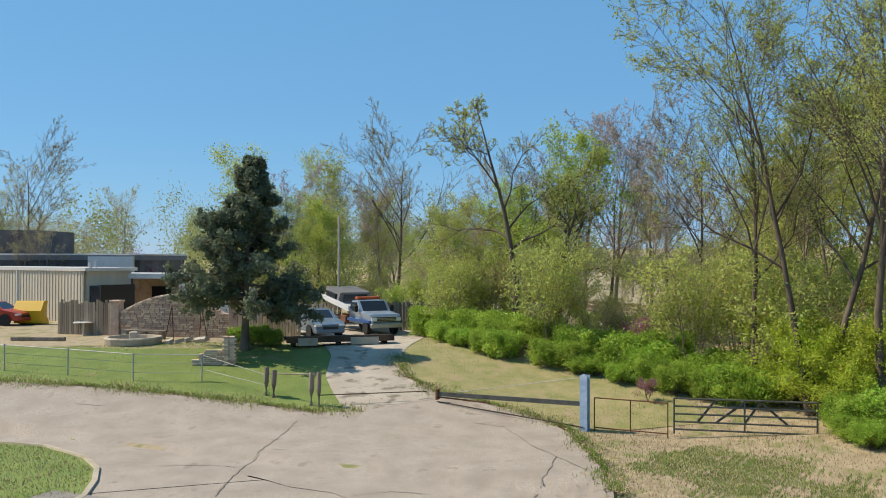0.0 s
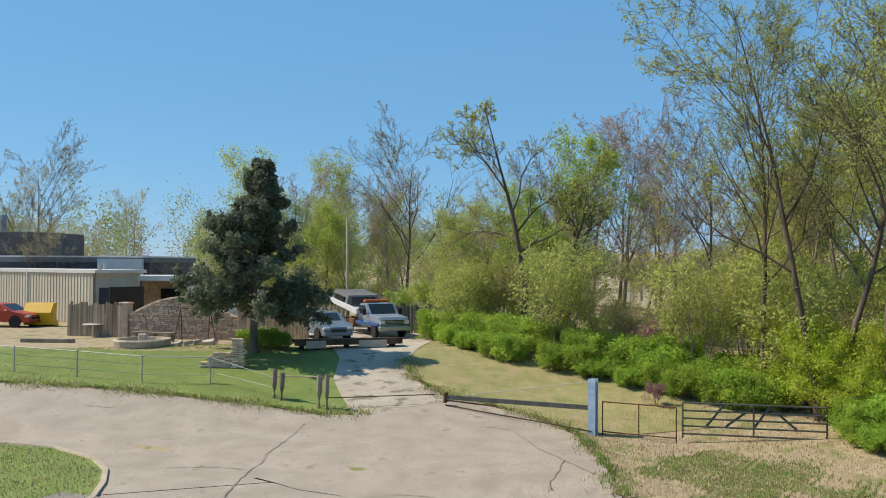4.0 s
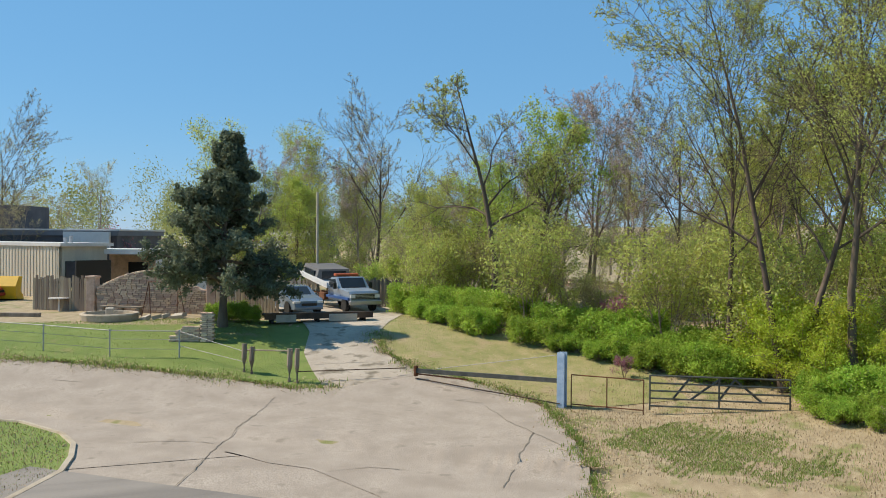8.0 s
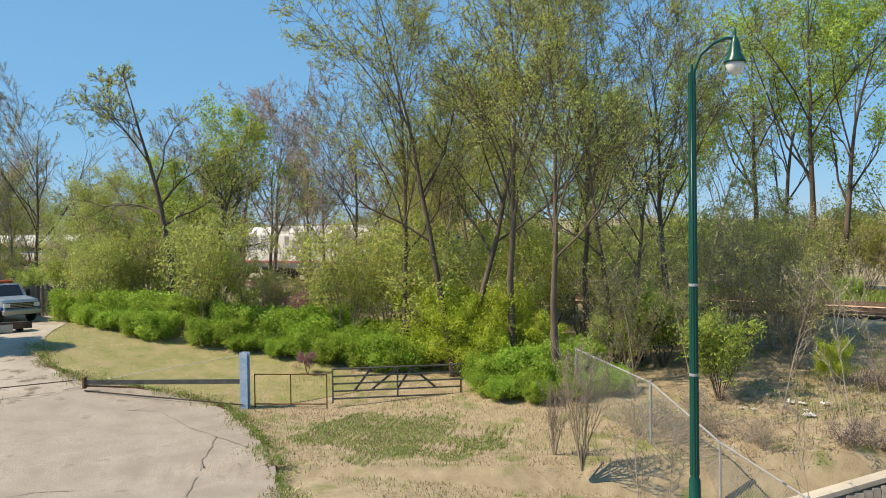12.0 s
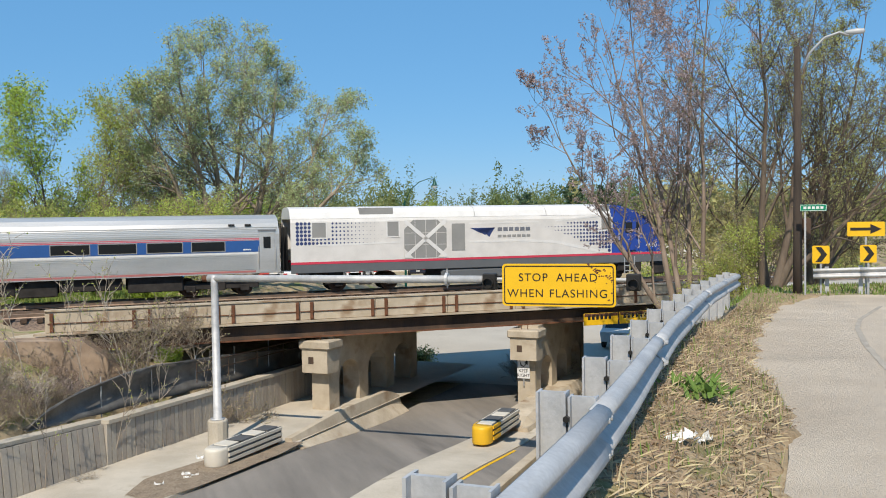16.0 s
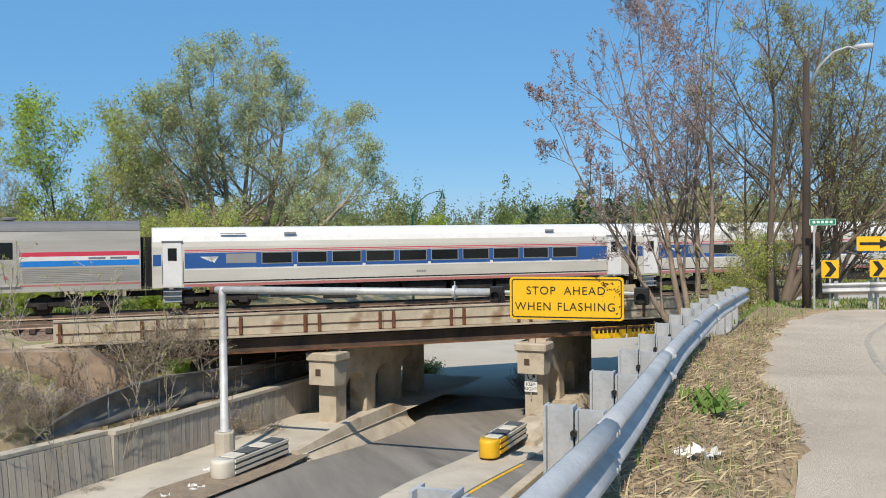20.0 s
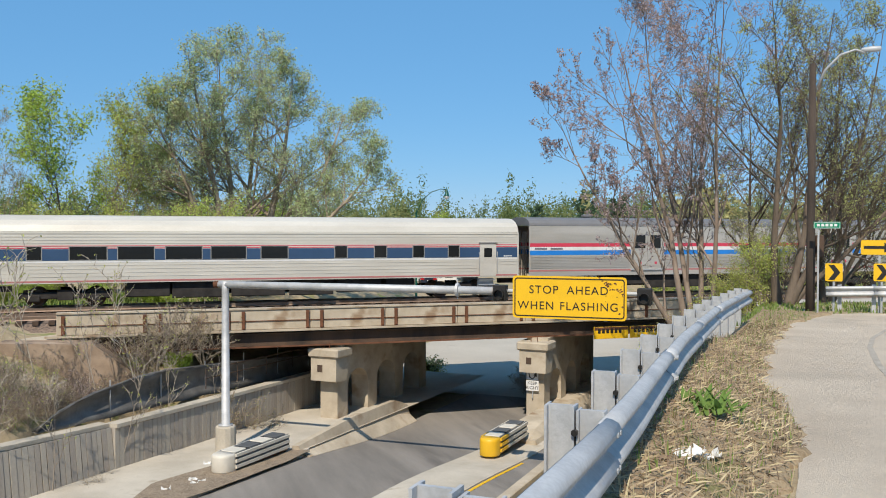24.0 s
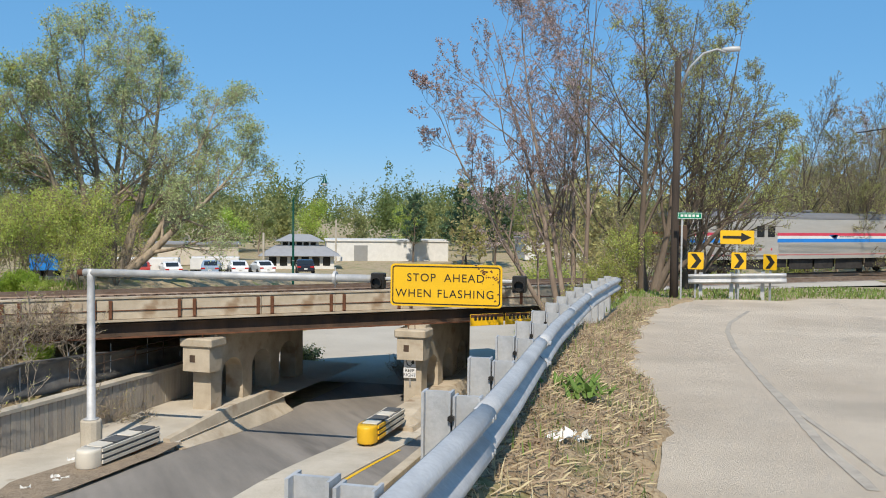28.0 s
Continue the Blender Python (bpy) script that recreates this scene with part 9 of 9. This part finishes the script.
blades("patch_grass", "lush grass in the patch by the gate", 26000, over(-24.5, -17.5, 13.5, 19.5, keep=lambda x, y: ((x + 21) / 3.4) ** 2 + ((y - 16.4) / 2.6) ** 2 + 0.45 * np.sin(x * 2.1 + y) + 0.35 * np.sin(y * 3.3 - x * 1.2) < 0.62 + 0.5 * np.sin(x * 9.7 + y * 7.3) ** 2), 0.07, 80, M["blade_green"], 0.0, 0.009)
blades("track_weeds", "green weeds beside the track", 16000, over(-40, 8, 49.2, 57, keep=lambda x, y: x < 8), 0.4, 81, M["blade_green"], 0.0, 0.04)
blades("ramp_edge_grass", "green grass at the end of the guardrail", 7000, over(13.5, 32, 16.8, 26, zf=lambda x, y: terrain(x, y), keep=lambda x, y: y > np.interp(x, [12.2, 14.2, 16.6, 18.8, 20.4, 21.8, 23.6, 26.3, 36], [15.6, 17.4, 19.6, 21.25, 21.45, 20.3, 21.2, 20.2, 16.9])), 0.15, 82, M["blade_green"], 0.0, 0.02)

dock = thing("dock_plant", "broad-leaved green weed growing under the guardrail", "weed", pose(4.75, 6.9, float(verge_z(4.75, 6.9))) @ Matrix.Scale(0.66, 4))
lr = random.Random(4)
leaf0 = None
M["leaf_dock"] = leafy("dock_leaves", (0.13, 0.22, 0.05), (0.22, 0.34, 0.08), 0.35)
for i in range(70):
    bm = None
    az, tl, s = lr.uniform(0, 360), lr.uniform(35, 88), lr.uniform(0.5, 1.15)
    m = pose(lr.uniform(-0.42, 0.42), lr.uniform(-0.42, 0.42), 0, 0, 0, az) @ pose(0, 0, 0, 0, tl - 90, 0) @ Matrix.Scale(s, 4)
    if leaf0 is None:
        bm = bmesh.new()
        rows = []
        for k in range(6):
            u = k / 5
            w = 0.038 * math.sin(math.pi * (0.12 + 0.88 * u) ** 0.8) + 0.006
            rows.append([bm.verts.new((u * 0.32, sgn_ * w, 0.03 * math.sin(u * 2.2) + (0.012 if sgn_ else 0))) for sgn_ in (-1, 0, 1)])
        for a, b in zip(rows, rows[1:]):
            for j in range(2):
                bm.faces.new((a[j], a[j + 1], b[j + 1], b[j]))
        leaf0 = part("leaf", bm, M["leaf_dock"], dock)
        leaf0.matrix_basis = m
    else:
        again(leaf0, m)


def crumpled(name, label, x, y, z, size, seed, mat):
    rng = np.random.default_rng(seed)
    ob = thing(name, label, "litter", pose(x, y, z))
    bm = bmesh.new()
    n = 7
    g = [[bm.verts.new(((i / (n - 1) - 0.5) * size * 1.6 + rng.normal() * size * 0.12, (j / (n - 1) - 0.5) * size + rng.normal() * size * 0.12, abs(rng.normal()) * size * 0.3)) for j in range(n)] for i in range(n)]
    for i in range(n - 1):
        for j in range(n - 1):
            bm.faces.new((g[i][j], g[i + 1][j], g[i + 1][j + 1], g[i][j + 1]))
    part("sheet", bm, mat, ob)
    return ob


crumpled("plastic_bag", "crumpled dirty white plastic bag on the verge", 3.62, 5.42, float(verge_z(3.62, 5.42)) + 0.01, 0.13, 3, M["litter"])
crumpled("plastic_scrap", "torn white plastic scrap on the straw", 3.95, 5.62, float(verge_z(3.95, 5.62)) + 0.01, 0.1, 4, M["litter"])
for i in range(16):
    x, y = -13.5 + lr.uniform(-1.2, 1.2), 25.5 + lr.uniform(-1.0, 1.0)
    if i > 9:
        x, y = lr.uniform(-14, -3), lr.uniform(24, 33)
    if road_frame(x, y)[1] > -1.2:
        continue
    crumpled("litter", "scrap of white rubbish on the dry bank", x, y, ground_at(x, y) + 0.05, lr.uniform(0.08, 0.18), 20 + i, M["litter"])
for i in range(5):
    s, c = lr.uniform(-1, 5), lr.uniform(2.6, 4.0)
    x, y = from_road(s, c)
    crumpled("litter", "scrap of paper on the gutter dirt", x, y, 1.19, lr.uniform(0.08, 0.18), 50 + i, M["litter"])

M["crack"] = material("dark_crack", (0.17, 0.145, 0.115), (0.26, 0.225, 0.18), 3, 0.95, 0, 0.3, 30)
M["tar"] = material("tyre_mark", (0.30, 0.265, 0.22), (0.44, 0.385, 0.315), 5, 0.9, 0, 0.3, 60)


def ribbon(name, label, pts, width, off, mat, seed, zf=None, jitter=0.1, step=0.25, even=0.4):
    rng = random.Random(seed)
    P = np.array(pts, float)
    d = np.r_[0, np.cumsum(np.hypot(*np.diff(P, axis=0).T))]
    n = max(4, int(d[-1] / step))
    t = np.linspace(0, d[-1], n)
    x, y = np.interp(t, d, P[:, 0]), np.interp(t, d, P[:, 1])
    x = x + np.array([rng.uniform(-jitter, jitter) for _ in t])
    y = y + np.array([rng.uniform(-jitter, jitter) for _ in t])
    z = (zf or terrain)(x, y) + off
    dx, dy = np.gradient(x), np.gradient(y)
    ln = np.hypot(dx, dy) + 1e-9
    w = np.array([width * rng.uniform(even, 1.3 if even < 0.5 else 1.1) for _ in t]) / 2
    a = np.stack([x - dy / ln * w, y + dx / ln * w, z], 1)
    b = np.stack([x + dy / ln * w, y - dx / ln * w, z], 1)
    v = np.concatenate([a, b])
    i = np.arange(n - 1)
    ob = mesh_object(name, mesh_of(name, v, np.stack([i, i + 1, i + 1 + n, i + n], 1)), mat)
    return tagged(ob, label, "crack", kind="structure")


for i, pts in enumerate((
        [(-32.0, 5.6), (-26.2, 2.9), (-22.4, 1.5)], [(-24.3, 12.2), (-21.6, 10.4), (-19.7, 9.1)], [(-28.8, 12.5), (-26.0, 12.2), (-24.3, 12.2), (-22.3, 12.2)], [(-27.6, 0.7), (-27.3, 2.0), (-26.7, 2.9)], [(-22.5, 5.3), (-22.6, 6.4), (-22.1, 7.2)], [(-36.5, -2.1), (-35.9, -0.9)], [(-29.8, 11.7), (-29.0, 12.5)],
        [(-33.5, 8.0), (-32.8, 10.0), (-33.0, 12.0)], [(-37.5, 8.2), (-37.2, 10.6)], [(-35.5, 7.8), (-35.0, 11.2)], [(-39.0, 8.7), (-38.6, 11.2)])):
    ribbon("crack", "dark crack filled with dirt", pts, 0.03, 0.105, M["crack"], i, None, 0.05, 0.3)
ribbon("tyre_mark", "faint dark curved skid mark on the ramp road", [(17.49, 17.30), (14.37, 14.76), (12.94, 13.36), (11.01, 11.19), (9.05, 8.77), (7.42, 6.71), (6.34, 5.36), (5.55, 4.26)], 0.10, 0.036, M["tar"], 33, None, 0.004, 0.12, 0.8)
ribbon("tyre_mark", "faint second skid mark on the ramp road", [(8.93, 8.61), (7.34, 6.49), (6.53, 5.28), (6.00, 4.50)], 0.06, 0.036, M["tar"], 34, None, 0.004, 0.12, 0.8)
for i in range(7):
    a, b = lr.uniform(24, 44), lr.uniform(8, 26)
    x, y = from_road(a, b)
    ribbon("patch", "dark tar patch on the pale paving", [(x, y), (x + 1.2, y - 0.3)], 0.7, 0.11, M["crack"], 60 + i, None, 0.05)


def motions():
    for ob, x0, length in TRAIN:
        rows = []
        for i in range(57):
            t = i * 0.5
            e = max(0.0, 17.0 - t)
            x = x0 + 18.02 * (t - 20) - (0.12 * e * e if e < 3 else 0.72 * e - 1.08)
            mid = x + length / 2
            yaw = math.degrees(math.atan(0.0022 * min(max(0.0, 18 - mid), 78)))
            rows.append((t, pose(mid, 45.9 - float(bend(mid)), RAIL_Z, 0, 0, yaw)))
        walk(ob, rows)
    car, lorry = MOVERS
    rows = []
    for i in range(57):
        t = i * 0.5
        s = 6.8 + 14.2 * (t - 19.0)
        x, y = from_road(s, 13.1)
        rows.append((t, pose(x, y, float(road_z(min(s, 20))) + 0.005, 0, 0, ROAD_TURN)))
    walk(car, rows)
    rows = []
    for i in range(57):
        t = i * 0.5
        rows.append((t, pose(*VAN(t), 0.52, 0, 0, VAN_TURN)))
    walk(lorry, rows)


motions()
